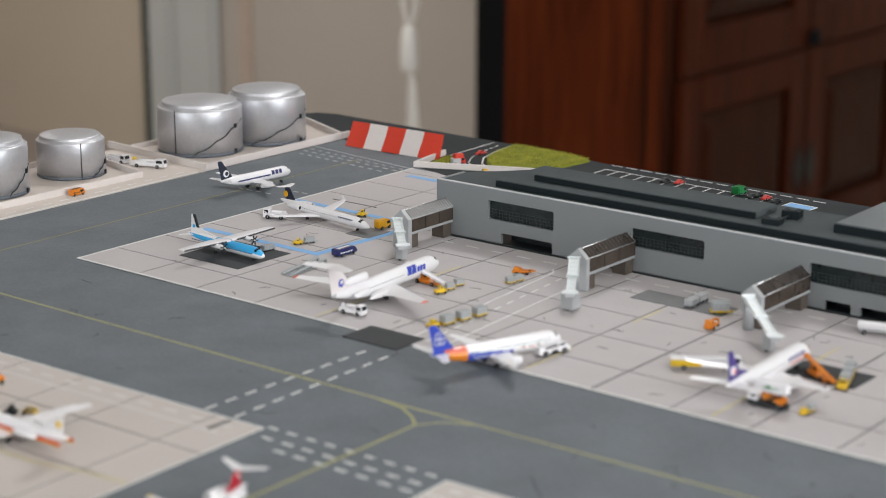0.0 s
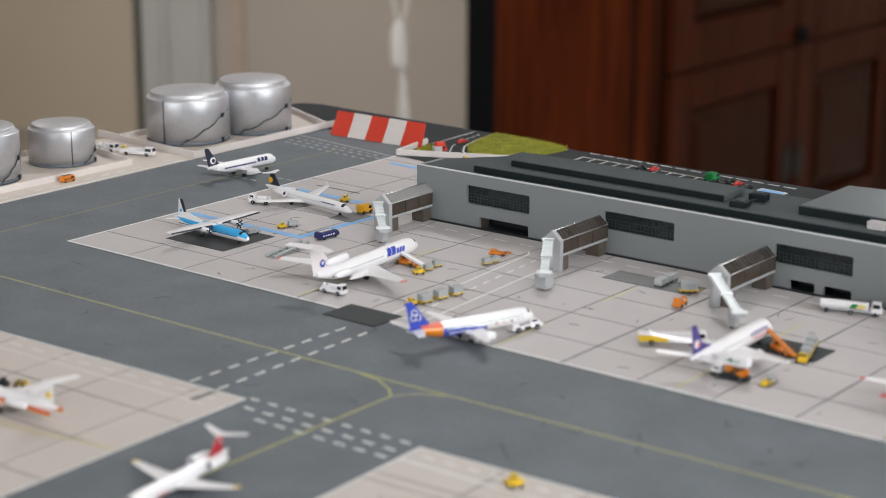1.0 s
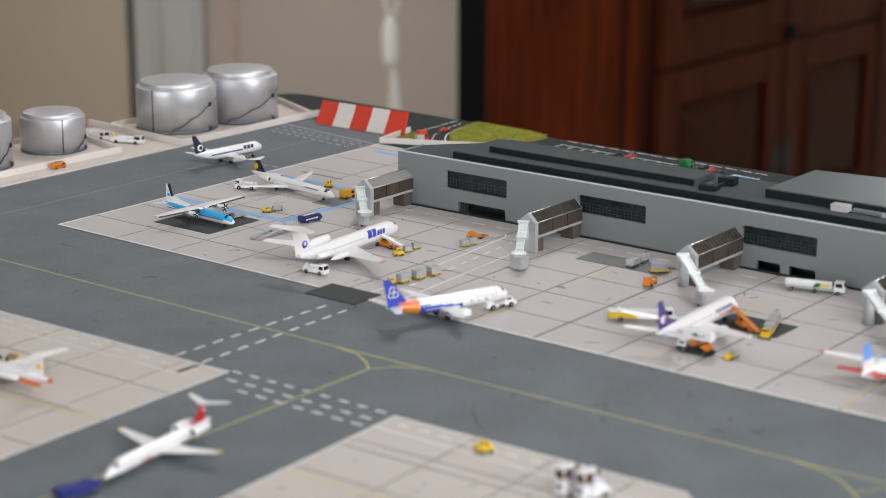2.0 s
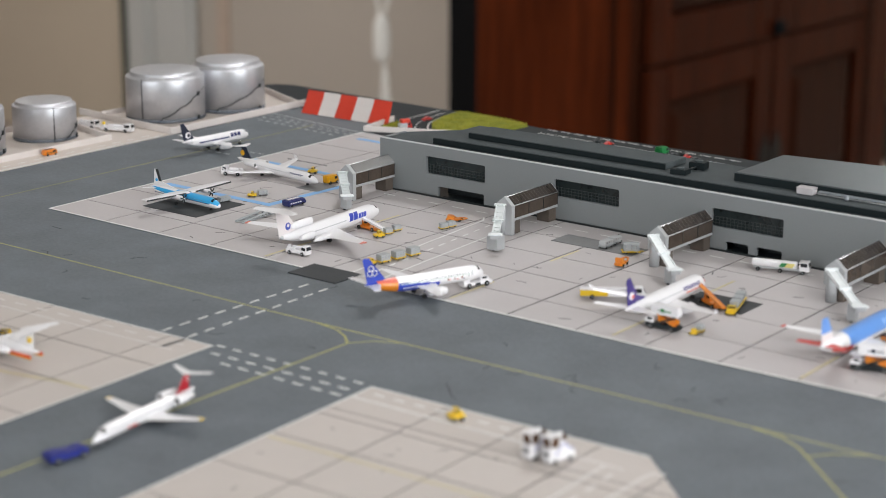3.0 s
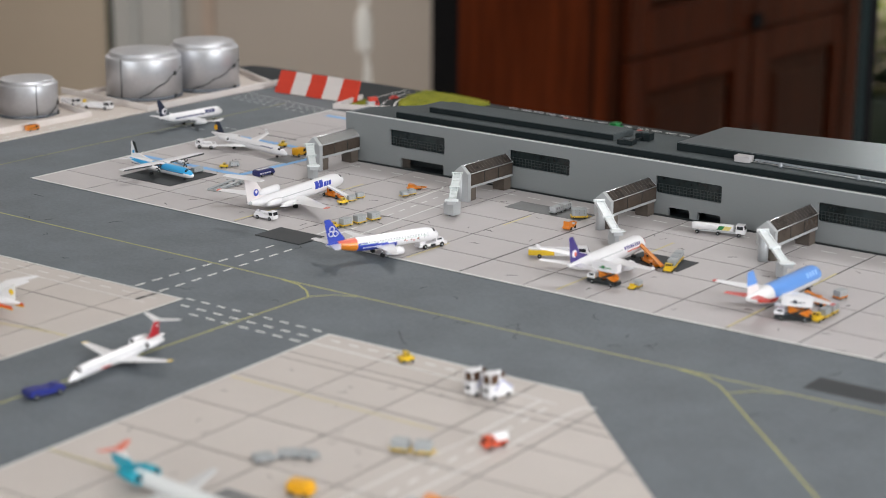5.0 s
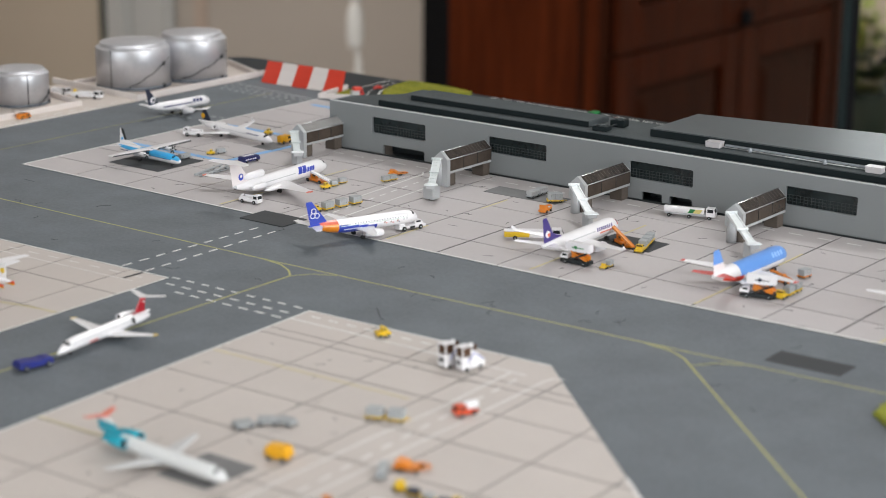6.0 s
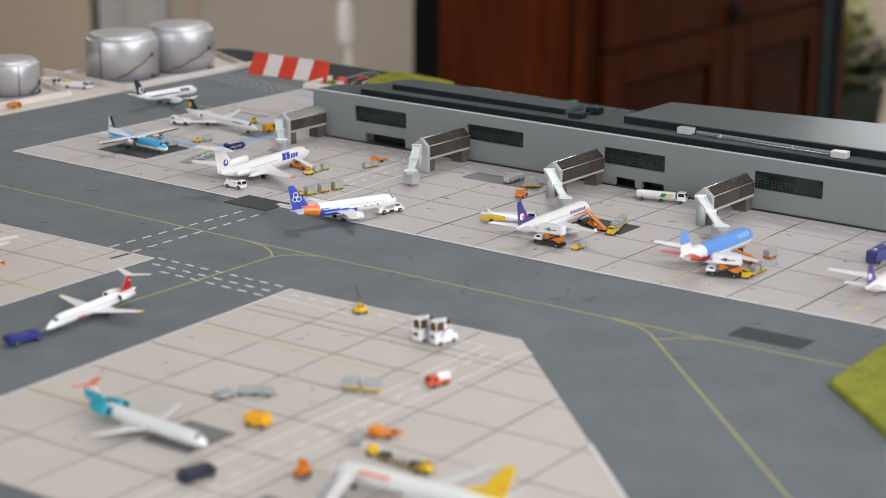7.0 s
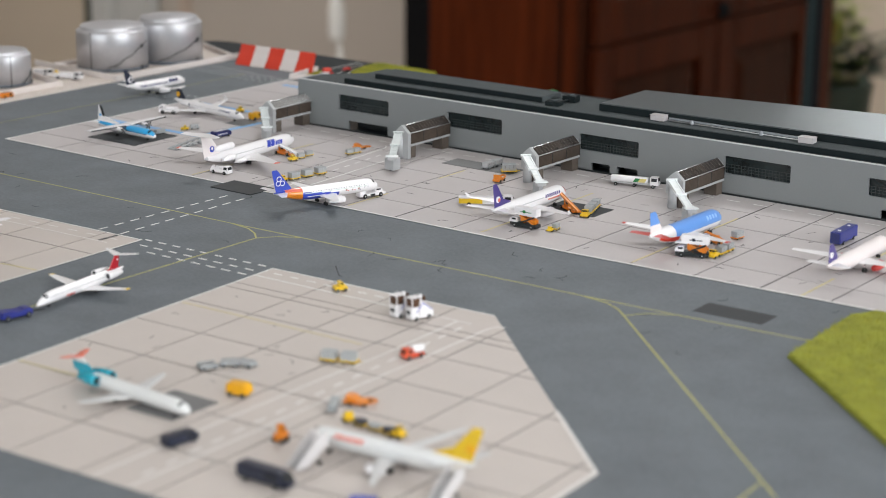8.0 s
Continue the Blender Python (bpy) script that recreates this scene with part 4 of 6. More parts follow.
SATIN = surface("satin_silver_plastic", (0.44, 0.45, 0.46), 0.42, 0.25, vary=0.06, stain=90)
PALE_GREY = surface("pale_grey_plastic", (0.52, 0.555, 0.555), 0.42, 0.0, vary=0.08, stain=90)
WHITE_METAL = surface("pale_silver_plastic", (0.76, 0.79, 0.80), 0.42, 0.0, vary=0.05, stain=90)
for xr, ye, gx, gy, wide, lab in ((0.0838, 0.1365, 0.0985, 0.1140, 0.0026, "silver jet bridge with brown glazing at the terminal end"),
                            (0.2170, 0.1300, 0.2310, 0.0955, 0.0039, "silver jet bridge with brown glazing standing free of aircraft"),
                            (0.3285, 0.1260, 0.3525, 0.0965, 0.0024, "silver jet bridge with brown glazing beside a purple-tailed airliner"),
                            (0.4405, 0.1250, 0.4632, 0.0962, 0.0024, "silver jet bridge with brown glazing beside the blue airliner")):
    jet_bridge(xr, ye, gx, gy, wide, lab, xr < 0.1)

# ---- roof plant ----
RZ = 0.0385
PINK_GREY = paint("pinkish_grey_plastic", (0.50, 0.47, 0.48), 0.4)
CLEAR_GREY = surface("clear_grey_plastic", (0.26, 0.28, 0.30), 0.22, vary=0.15, stain=200)
for x, y in ((0.3798, 0.1978), (0.4908, 0.1950)):
    u = thing("roof_unit", x, y, RZ, 3, "small pale grey box unit on the terminal roof", "roof unit", "roof units")
    part("housing", box(bmesh.new(), -0.0051, 0.0051, -0.0034, 0.0034, 0, 0.0034, 0.0003), PINK_GREY, u)
    part("lid", box(bmesh.new(), -0.0053, 0.0053, -0.0036, 0.0036, 0.0034, 0.0039, 0.0001), PINK_GREY, u)
duct = thing("roof_duct", 0.4355, 0.1975, RZ, -1.2, "flat clear plastic strip joining two roof units", "duct")
part("strip", box(bmesh.new(), -0.0494, 0.0490, 0.0008, 0.0030, 0.0010, 0.0022, 0.0002), CLEAR_GREY, duct)
part("pipe", rod(bmesh.new(), (-0.0490, -0.0010, 0.0009), (0.0490, -0.0016, 0.0009), 0.0004, 8), ALU_DULL, duct)
for dx in (-0.030, 0.022):
    part("valve", lathe(bmesh.new(), [(0.0014, 0), (0.0016, 0.0012), (0.0012, 0.0022), (0.0007, 0.0030), (0.0003, 0.0032)], 12, m=Matrix.Translation((dx, -0.0012, 0))), CLEAR_GREY, duct)
for x, y, w, tall in ((0.2955, 0.1965, 0.0052, 0.0032), (0.2975, 0.2150, 0.0050, 0.0046)):
    u = thing("roof_fan", x, y, RZ, 8, "black plastic fan unit on the dark terminal roof", "roof unit", "black roof units")
    part("housing", box(bmesh.new(), -w, w, -0.0042, 0.0042, 0, tall, 0.0003), ROOF_SIDE, u)
    part("cap", lathe(bmesh.new(), [(0.0026, tall), (0.0028, tall + 0.0006), (0.001, tall + 0.0009)], 12), ROOF, u)
d2 = thing("roof_duct", 0.297, 0.212, RZ, 0, "black pipe joining the roof fans", "pipe")
part("pipe", rod(bmesh.new(), (0, -0.012, 0.0016), (0.001, 0.001, 0.0016), 0.0008, 8), BLACK, d2)


# ---- aircraft ----
CABIN = surface("printed_cabin_glass", (0.16, 0.17, 0.19), 0.3)

def fuselage(bm, L, R, pick, nose=0.13, tail=0.34, n=36, up=0.55, droop=0.25, blunt=0.55):
    """A body along +x from 0 to L, nose at L; pick(x, angle) gives the paint slot."""
    st = []
    N = 84
    for k in range(N + 1):
        u = k / N
        if u < tail:
            f = u / tail
            r, dz = R * (0.12 + 0.88 * math.sin(f * math.pi / 2) ** 0.85), up * R * (1 - f) ** 1.4
        elif u < 1 - nose:
            r, dz = R, 0.0
        else:
            f = (u - 1 + nose) / nose
            r, dz = R * max(0.06, max(0.0, 1 - f ** 2.1) ** blunt), -droop * R * f ** 2
        st.append((u * L, r, dz))
    t = bmesh.new()
    rings = [[t.verts.new((x, r * math.cos(2 * math.pi * k / n), dz + r * math.sin(2 * math.pi * k / n))) for k in range(n)] for x, r, dz in st]
    for (a, sa), (b, sb) in zip(zip(rings, st), zip(rings[1:], st[1:])):
        for k in range(n):
            f = t.faces.new((a[k], b[k], b[(k + 1) % n], a[(k + 1) % n]))
            f.smooth = True
            f.material_index = pick(((sa[0] + sb[0]) / 2) / L, math.degrees(2 * math.pi * (k + 0.5) / n))
    t.faces.new(rings[0][::-1])
    t.faces.new(rings[-1])
    bmesh.ops.recalc_face_normals(t, faces=t.faces[:])
    return join(bm, t, -1)


def aerofoil(chord, thick, x, y, z, upright=False):
    """A closed section, leading edge at x, running back to x - chord."""
    pts = []
    for f, h in ((0.0, 0.0), (0.04, 0.55), (0.25, 1.0), (0.6, 0.7), (1.0, 0.06), (1.0, -0.06), (0.6, -0.4), (0.25, -0.6), (0.04, -0.4)):
        o = h * thick / 2
        pts.append((x - f * chord, y + o, z) if upright else (x - f * chord, y, z + o))
    return pts


def nacelle(bm, r, l, m=None):
    lathe(bm, [(r * 0.45, -l), (r * 0.62, -l * 0.98), (r * 0.95, -l * 0.55), (r, -l * 0.2), (r * 0.93, 0), (r * 0.82, 0.0), (r * 0.78, -l * 0.12)], 16, "x", m=m)


def wheel_set(name, parent, x, y, zc, r, w, both=True):
    g = part(name, rod(bmesh.new(), (x, y, zc), (x, y, zc + r * 3.2), r * 0.28, 6), SILVER, parent)
    for s in ((-1, 1) if both else (0,)):
        bm = bmesh.new()
        lathe(bm, [(r * 0.5, -w / 2), (r, -w * 0.35), (r, w * 0.35), (r * 0.5, w / 2)], 12, "y", m=Matrix.Translation((x, y + s * w * 0.8, zc)))
        part("wheel", bm, RUBBER, g)


def aircraft(name, x, y, turn, label, L, span, R, body, pick, fin_mat, wing_mat=None, engine="wing", tail="low", wing_at=0.50, wing_z=-0.6,
             sweep=28, height=None, engine_mat=None, stab_mat=None, windows=True, props=False, rise=None, chord=0.155, winglet=None, tip=None, fin_c=None, shape=None, stab_span=None, taper=None, dorsal=None, boot=None, fin_top=None, fin_sweep=None, fin_tip=None, rear=(0.5, 1.5, 0.35, 0.30, 0.14), stab_c=0.62, group="parked aircraft"):
    """A die-cast airliner in full-size metres, scaled to the board; x, y is its middle on the ground."""
    a = thing(name, x, y, 0.0002, turn, label, "model aircraft", group)
    s = U
    z0 = (rise or (R * 1.75 if engine == "wing" else R * 1.55)) * s
    half, RR = L * s / 2, R * s
    wing_mat, engine_mat, stab_mat = wing_mat or WHITE, engine_mat or WHITE, stab_mat or wing_mat or WHITE
    up = Matrix.Translation((-half, 0, z0))
    bm = bmesh.new()
    fuselage(bm, L * s, RR, pick, **(shape or {}))
    bmesh.ops.transform(bm, matrix=up, verts=bm.verts)
    part("fuselage", bm, body, a)
    # cockpit panes laid on the curve of the nose
    nose, droop, blunt = [(shape or {}).get(k, v) for k, v in (("nose", 0.13), ("droop", 0.25), ("blunt", 0.55))]

    def skin(f, phi):
        r = RR * max(0.06, (1 - f ** 2.1) ** blunt) + 0.00014
        return (L * s * (1 - nose + nose * f), r * math.sin(radians(phi)), -droop * RR * f ** 2 + r * math.cos(radians(phi)))

    for k in (-1, 1):
        for p0, p1 in ((4, 27), (31, 54)):
            bm = bmesh.new()
            t = [bm.verts.new(skin(f, k * p)) for f, p in ((0.48, p0), (0.48, p1), (0.61, p1), (0.63, p0))]
            bm.faces.new(t if k < 0 else t[::-1])
            bmesh.ops.solidify(bm, geom=bm.faces[:], thickness=0.0002)
            bmesh.ops.transform(bm, matrix=up, verts=bm.verts)
            part("cockpit_window", bm, GLASS_DARK, a)
    if windows:
        bm = bmesh.new()
        nw = int(L * 0.62 / 1.05)
        for k in range(nw):
            xx = L * s * (0.22 + 0.64 * k / nw)
            for sd in (-1, 1):
                box(bm, xx - 0.00022, xx + 0.00022, sd * RR * 0.962 - 0.00015, sd * RR * 0.962 + 0.00015, RR * 0.20, RR * 0.36, m=up)
        tagged(part("cabin_glazing", bm, CABIN, a), kind="stuff")
    # wings
    tanS = math.tan(radians(sweep))
    root = chord * L * s
    for sd in (-1, 1):
        xr = L * s * (wing_at + 0.02) + root * 0.5
        zr = wing_z * RR
        tipy = span * s / 2
        dih = 0.09 if wing_z < 0 else 0.02
        secs = []
        for f, c in taper or ((0.0, 1.25), (0.12, 1.05), (0.38, 0.72), (0.97, 0.32), (1.0, 0.22)):
            yy = sd * (RR * 0.2 + (tipy - RR * 0.2) * f)
            secs.append(aerofoil(root * c, root * c * 0.13 + 0.0003, xr - abs(yy) * tanS + (0.0 if f < 1 else -root * 0.05), yy, zr + abs(yy) * dih))
        bm = bmesh.new()
        loft(bm, secs, smooth=False)
        bmesh.ops.transform(bm, matrix=up, verts=bm.verts)
        w = part("wing", bm, wing_mat, a)
        if boot:
            bm = bmesh.new()
            P = [(xr - abs(yy) * tanS + 0.0003, yy, zr + abs(yy) * dih) for yy in (sd * RR * 1.2, sd * tipy * 0.99)]
            loft(bm, [[(px_ + 0.0001, py_, pz_ - 0.0003), (px_ + 0.0001, py_, pz_ + 0.0001), (px_ - root * 0.05, py_, pz_ + 0.0005), (px_ - root * 0.10, py_, pz_ - 0.0006)] for px_, py_, pz_ in P])
            bmesh.ops.transform(bm, matrix=up, verts=bm.verts)
            part("wing_boot", bm, boot, w)
        if winglet or tip:
            yy = sd * tipy
            xt, zt_ = xr - abs(yy) * tanS, zr + abs(yy) * dih
            bm = bmesh.new()
            if winglet:
                loft(bm, [aerofoil(root * 0.30, 0.0004, xt, yy, zt_, True), aerofoil(root * 0.16, 0.0003, xt - root * 0.32, yy + sd * 0.0010, zt_ + 0.0024 * span * s / 0.0605, True)])
            else:
                loft(bm, [aerofoil(root * 0.36, root * 0.06, xt + 0.0003, yy - sd * 0.0016, zt_), aerofoil(root * 0.26, root * 0.05, xt - 0.0003, yy + sd * 0.0003, zt_)])
            bmesh.ops.transform(bm, matrix=up, verts=bm.verts)
            part("winglet" if winglet else "wing_tip", bm, winglet or tip, w)
        if engine == "wing":
            ey = sd * span * s * 0.17
            er = RR * 0.52
            ex = xr - abs(ey) * tanS + root * 0.42
            bm = bmesh.new()
            nacelle(bm, er, root * 0.95, up @ Matrix.Translation((ex, ey, zr - er * 0.85)))
            e = part("engine", bm, engine_mat, a)
            part("intake", lathe(bmesh.new(), [(er * 0.1, -0.001), (er * 0.8, -0.0008)], 14, "x", m=up @ Matrix.Translation((ex - 0.0002, ey, zr - er * 0.85))), BLACK, e)
            bm = bmesh.new()
            box(bm, ex - root * 0.8, ex - root * 0.15, ey - RR * 0.06, ey + RR * 0.06, zr - er * 0.3, zr + er * 0.4, m=up)
            part("pylon", bm, engine_mat, e)
        if props:
            ey = sd * span * s * 0.165
            er = RR * 0.42
            ex = xr + root * 0.55
            bm = bmesh.new()
            lathe(bm, [(er * 0.3, -root * 1.5), (er * 0.9, -root * 0.9), (er, -root * 0.2), (er * 0.75, 0), (er * 0.4, root * 0.06), (er * 0.08, root * 0.2)], 14, "x", m=up @ Matrix.Translation((ex, ey, zr - er * 0.5)))
            e = part("engine", bm, engine_mat, a)
            bm = bmesh.new()
            for k in range(6):
                box(bm, 0, 0.0003, -0.0004, 0.0004, er * 0.3, RR * 0.85, m=up @ Matrix.Translation((ex + root * 0.06, ey, zr - er * 0.5)) @ pose(0, 0, 0, 60 * k + 15, 0, 0))
            part("propeller", bm, BLACK, e)
    # tail
    fh = (height or L * 0.165) * s
    cr = L * s * (fin_c or (0.17 if tail == "low" else 0.15))
    secs = []
    fs = fin_sweep or 0.76
    taper_f = 1 - (fin_tip or (0.36 if tail == "low" else 0.46))
    zb = RR * 0.62
    for f in (0.0, 0.5, 0.96, 1.0):
        c = (1 - taper_f * f) * (0.86 if f == 1.0 else 1.0)
        secs.append(aerofoil(cr * c, cr * c * 0.09 + 0.0002, L * s * 0.185 - fh * f * fs * 1.0, 0, zb + fh * f, True))
    bm = bmesh.new()
    loft(bm, secs)
    bmesh.ops.transform(bm, matrix=up, verts=bm.verts)
    fin = part("fin", bm, fin_mat, a)
    if dorsal:
        # long fillet running forward from the fin's foot
        xf = L * s * 0.185
        bm = bmesh.new()
        loft(bm, [[(xf - cr * 0.6, -0.0006, zb), (xf - cr * 0.6, 0.0006, zb), (xf + L * s * dorsal, 0.0005, RR * 0.93), (xf + L * s * dorsal, -0.0005, RR * 0.93)],
                  [(xf - cr * 0.6, -0.0003, zb + fh * 0.42), (xf - cr * 0.6, 0.0003, zb + fh * 0.42), (xf + L * s * dorsal, 0.0002, RR * 0.99), (xf + L * s * dorsal, -0.0002, RR * 0.99)]])
        bmesh.ops.transform(bm, matrix=up, verts=bm.verts)
        part("dorsal_fillet", bm, fin_mat, a)
    if fin_top:
        f0 = fin_top[1]
        secs = []
        for f in (f0, 1.002):
            c = 1 - taper_f * f
            secs.append(aerofoil(cr * c + 0.0004, cr * c * 0.09 + 0.0006, L * s * 0.185 - fh * f * fs + 0.0002, 0, zb + fh * f, True))
        bm = bmesh.new()
        loft(bm, secs)
        bmesh.ops.transform(bm, matrix=up, verts=bm.verts)
        part("fin_top", bm, fin_top[0], fin)
    if boot:
        bm = bmesh.new()
        rs = []
        for f in (0.35, 1.0):
            xe = L * s * 0.185 - fh * f * fs
            rs.append([(xe + 0.0003, -0.0003, zb + fh * f), (xe + 0.0003, 0.0003, zb + fh * f), (xe - cr * 0.16, 0.0006, zb + fh * f), (xe - cr * 0.16, -0.0006, zb + fh * f)])
        loft(bm, rs)
        bmesh.ops.transform(bm, matrix=up, verts=bm.verts)
        part("fin_boot", bm, boot, fin)
    sspan = span * s * (stab_span or (0.36 if tail == "low" else 0.40))
    for sd in (-1, 1):
        cs = cr * stab_c
        if tail == "low":
            xs_, zs_ = L * s * 0.13, RR * 0.55
        else:
            xs_, zs_ = L * s * 0.185 - fh * fs + cs * 0.15, zb + fh * 0.985
        secs = [aerofoil(cs * c, cs * 0.09, xs_ - sspan / 2 * f * 0.55, sd * sspan / 2 * f, zs_ + sspan * 0.03 * f) for f, c in ((0, 1.0), (1.0, 0.5))]
        bm = bmesh.new()
        loft(bm, secs)
        bmesh.ops.transform(bm, matrix=up, verts=bm.verts)
        part("stabiliser", bm, stab_mat, a)
    if engine == "rear":
        for sd in (-1, 1):
            bm = bmesh.new()
            er, eo, ez, eu, el = rear
            nacelle(bm, RR * er, L * s * el, up @ Matrix.Translation((L * s * eu, sd * RR * eo, RR * ez)))
            e = part("engine", bm, engine_mat, a)
            part("intake", lathe(bmesh.new(), [(RR * 0.05, -0.001), (RR * er * 0.8, -0.0008)], 14, "x", m=up @ Matrix.Translation((L * s * eu - 0.0002, sd * RR * eo, RR * ez))), BLACK, e)
            bm = bmesh.new()
            box(bm, L * s * (eu - el * 0.8), L * s * (eu - 0.02), sd * RR * (eo - 0.3) - RR * 0.3, sd * RR * (eo - 0.3) + RR * 0.3, RR * (ez - 0.05), RR * (ez + 0.07), m=up)
            part("pylon", bm, engine_mat, e)
    a["body_r"], a["body_l"], a["body_z"] = RR, L * s, z0
    # gear
    wr = R * 0.27 * s
    wheel_set("nose_gear", a, -half + L * s * 0.87, 0, wr * 0.8, wr * 0.8, wr * 0.7)
    for sd in (-1, 1):
        wheel_set("main_gear", a, -half + L * s * (wing_at - 0.05), sd * (R * 1.35 if engine != "rear" else R * 1.3) * s, wr, wr, wr * 0.8)
    return a




def bars(a, name, mat, x0, x1, z, h, n=5, slant=0.3, fill=0.75, label=""):
    """Unlettered title blocks along both sides of a body; x in body lengths from the tail, z and h in body radii."""
    R, L, zc = a["body_r"], a["body_l"], a["body_z"]
    bm = bmesh.new()
    for sd in (-1, 1):
        for k in range(n):
            xa = L * (x0 + (x1 - x0) * k / n) - L / 2
            xb = xa + L * (x1 - x0) / n * fill
            m = max(1, int(h / 0.12))
            o = 0.00014
            pr = []
            for q in range(m + 1):
                zz = z - h / 2 + h * q / m
                sl = slant * h * R * q / m * (1 if sd < 0 else -1)
                pr.append((sd * (R * math.sqrt(max(0, 1 - zz * zz)) + o), zc + zz * R, sl))
            loft(bm, [[(xa + sl, y, z_), (xb + sl, y, z_), (xb + sl, y - sd * 0.0003, z_), (xa + sl, y - sd * 0.0003, z_)] for y, z_, sl in pr])
    return tagged(part(name, bm, mat, a), label, kind="stuff") if n > 1 else part(name, bm, mat, a, label)


def disc(a, mat, x, z, r, y=0.0007, name="emblem", label=""):
    """A round emblem on both faces of the fin; x in body lengths, z and r in body radii."""
    R, L, zc = a["body_r"], a["body_l"], a["body_z"]
    bm = bmesh.new()
    lathe(bm, [(r * R, -y), (r * R, y)], 16, "y", m=Matrix.Translation((L * x - L / 2, 0, zc + z * R)))
    return part(name, bm, mat, a, label)


def ring(a, mat, x, z, r):
    R, L, zc = a["body_r"], a["body_l"], a["body_z"]
    bm = bmesh.new()
    n = 12
    for sd in (-1, 1):
        P = [(L * x - L / 2 + r * R * math.cos(6.2832 * k / n), sd * 0.0008, zc + z * R + r * R * math.sin(6.2832 * k / n)) for k in range(n + 1)]
        for p, q in zip(P, P[1:]):
            rod(bm, p, q, 0.00028, 5)
    return part("emblem_ring", bm, mat, a)


def plain(x, ang):
    return 0


# three-engined T-tail jet
trijet = aircraft("airliner", 0.1332, 0.0590, 94.6, "white three-engined airliner with blue titles and swept T-tail", 49.5, 44, 2.45, [WHITE, GREY_LIGHT],
               lambda x, a: 1 if x < 0.02 else 0, WHITE_WARM, engine="rear", tail="T", wing_at=0.45, sweep=33, height=8.0, tip=SALMON, chord=0.165, fin_c=0.19, fin_sweep=0.82, stab_span=0.33, rear=(0.42, 1.3, 0.15, 0.25, 0.13), windows=False,
               taper=((0.0, 1.75), (0.12, 1.45), (0.38, 0.85), (0.97, 0.34), (1.0, 0.24)))
bars(trijet, "title", ROYAL, 0.630, 0.720, 0.42, 0.86, 2, 0.5, 0.86)
bars(trijet, "title", ROYAL, 0.725, 0.808, 0.30, 0.56, 3, 0.5, 0.78)
bars(trijet, "cheatline", GREY_LIGHT, 0.26, 0.60, 0.28, 0.10, 1, 0, 1.0)
disc(trijet, ROYAL, 0.075, 1.70, 0.46)
disc(trijet, WHITE_WARM, 0.075, 1.80, 0.22, 0.0008)
bm = bmesh.new()
lathe(bm, [(0.0012, -0.012), (0.0022, -0.007), (0.0025, 0.004), (0.0024, 0.0075), (0.0019, 0.0078)], 14, "x", m=Matrix.Translation((-0.0275, 0, trijet["body_z"] + trijet["body_r"] * 1.45)))
part("centre_engine", bm, WHITE, trijet)
part("centre_intake", lathe(bmesh.new(), [(0.0003, 0), (0.0018, 0.0003)], 12, "x", m=Matrix.Translation((-0.0198, 0, trijet["body_z"] + trijet["body_r"] * 1.45))), NAVY, trijet)
for sd in (-1, 1):
    bm = bmesh.new()
    lathe(bm, [(0.0002, -0.0125), (0.0014, -0.007), (0.0018, 0.0), (0.0014, 0.004), (0.0003, 0.007)], 12, "x", m=Matrix.Translation((-0.0185, sd * 0.0105, trijet["body_z"] - trijet["body_r"] * 0.35)))
    part("gear_pod", bm, WHITE, trijet)

# blue and orange tail
def band_paint(x, ang):
    h = math.sin(radians(ang))
    if x < 0.10:
        return 1 if h > 0.1 else 4
    if x < 0.25:
        return 3 if h > 0.45 else 2
    return 1 if x < 0.60 and h < 0.42 - (x - 0.25) * 1.9 else 0


banded_jet = aircraft("airliner", 0.2539, 0.0, 69.6, "white airliner with royal blue tail, orange band and printed sides", 37.5, 29.5, 2.12,
               [WHITE, ROYAL, ORANGE, SALMON, GREY_LIGHT],
               band_paint,
               ROYAL, sweep=26, height=7.3, rise=4.1, fin_c=0.165, fin_sweep=0.77, fin_tip=0.32, stab_span=0.50, windows=False)
bars(banded_jet, "cabin_window", CABIN, 0.27, 0.86, 0.34, 0.13, 24, 0.0, 0.32)
bars(banded_jet, "cheatline", surface("pale_green_line", (0.45, 0.55, 0.50), 0.35), 0.27, 0.86, 0.16, 0.07, 1, 0, 1.0)
bars(banded_jet, "door_outline", GREY_LIGHT, 0.865, 0.885, 0.22, 0.62, 2, 0.0, 0.25)
ring(banded_jet, WHITE, 0.046, 2.72, 0.36)
ring(banded_jet, WHITE, 0.076, 2.04, 0.36)
ring(banded_jet, WHITE, 0.038, 2.06, 0.36)
FIGURE_BROWN = paint("figure_brown", (0.25, 0.09, 0.05))
for xa, wd, zz, hh, mt in ((0.655, 0.010, -0.10, 0.30, FIGURE_BROWN), (0.672, 0.014, -0.22, 0.12, SALMON), (0.715, 0.010, -0.16, 0.22, FIGURE_BROWN), (0.735, 0.018, -0.28, 0.10, RED_GLOSS),
                            (0.775, 0.012, -0.12, 0.28, FIGURE_BROWN), (0.792, 0.010, -0.30, 0.14, NAVY), (0.835, 0.010, -0.05, 0.22, GREY_LIGHT)):
    bars(banded_jet, "printed_figure", mt, xa, xa + wd, zz, hh, 1, 0.4, 1.0)
bars(banded_jet, "tail_title", WHITE, 0.29, 0.46, -0.35, 0.12, 1, 0.3, 1.0)

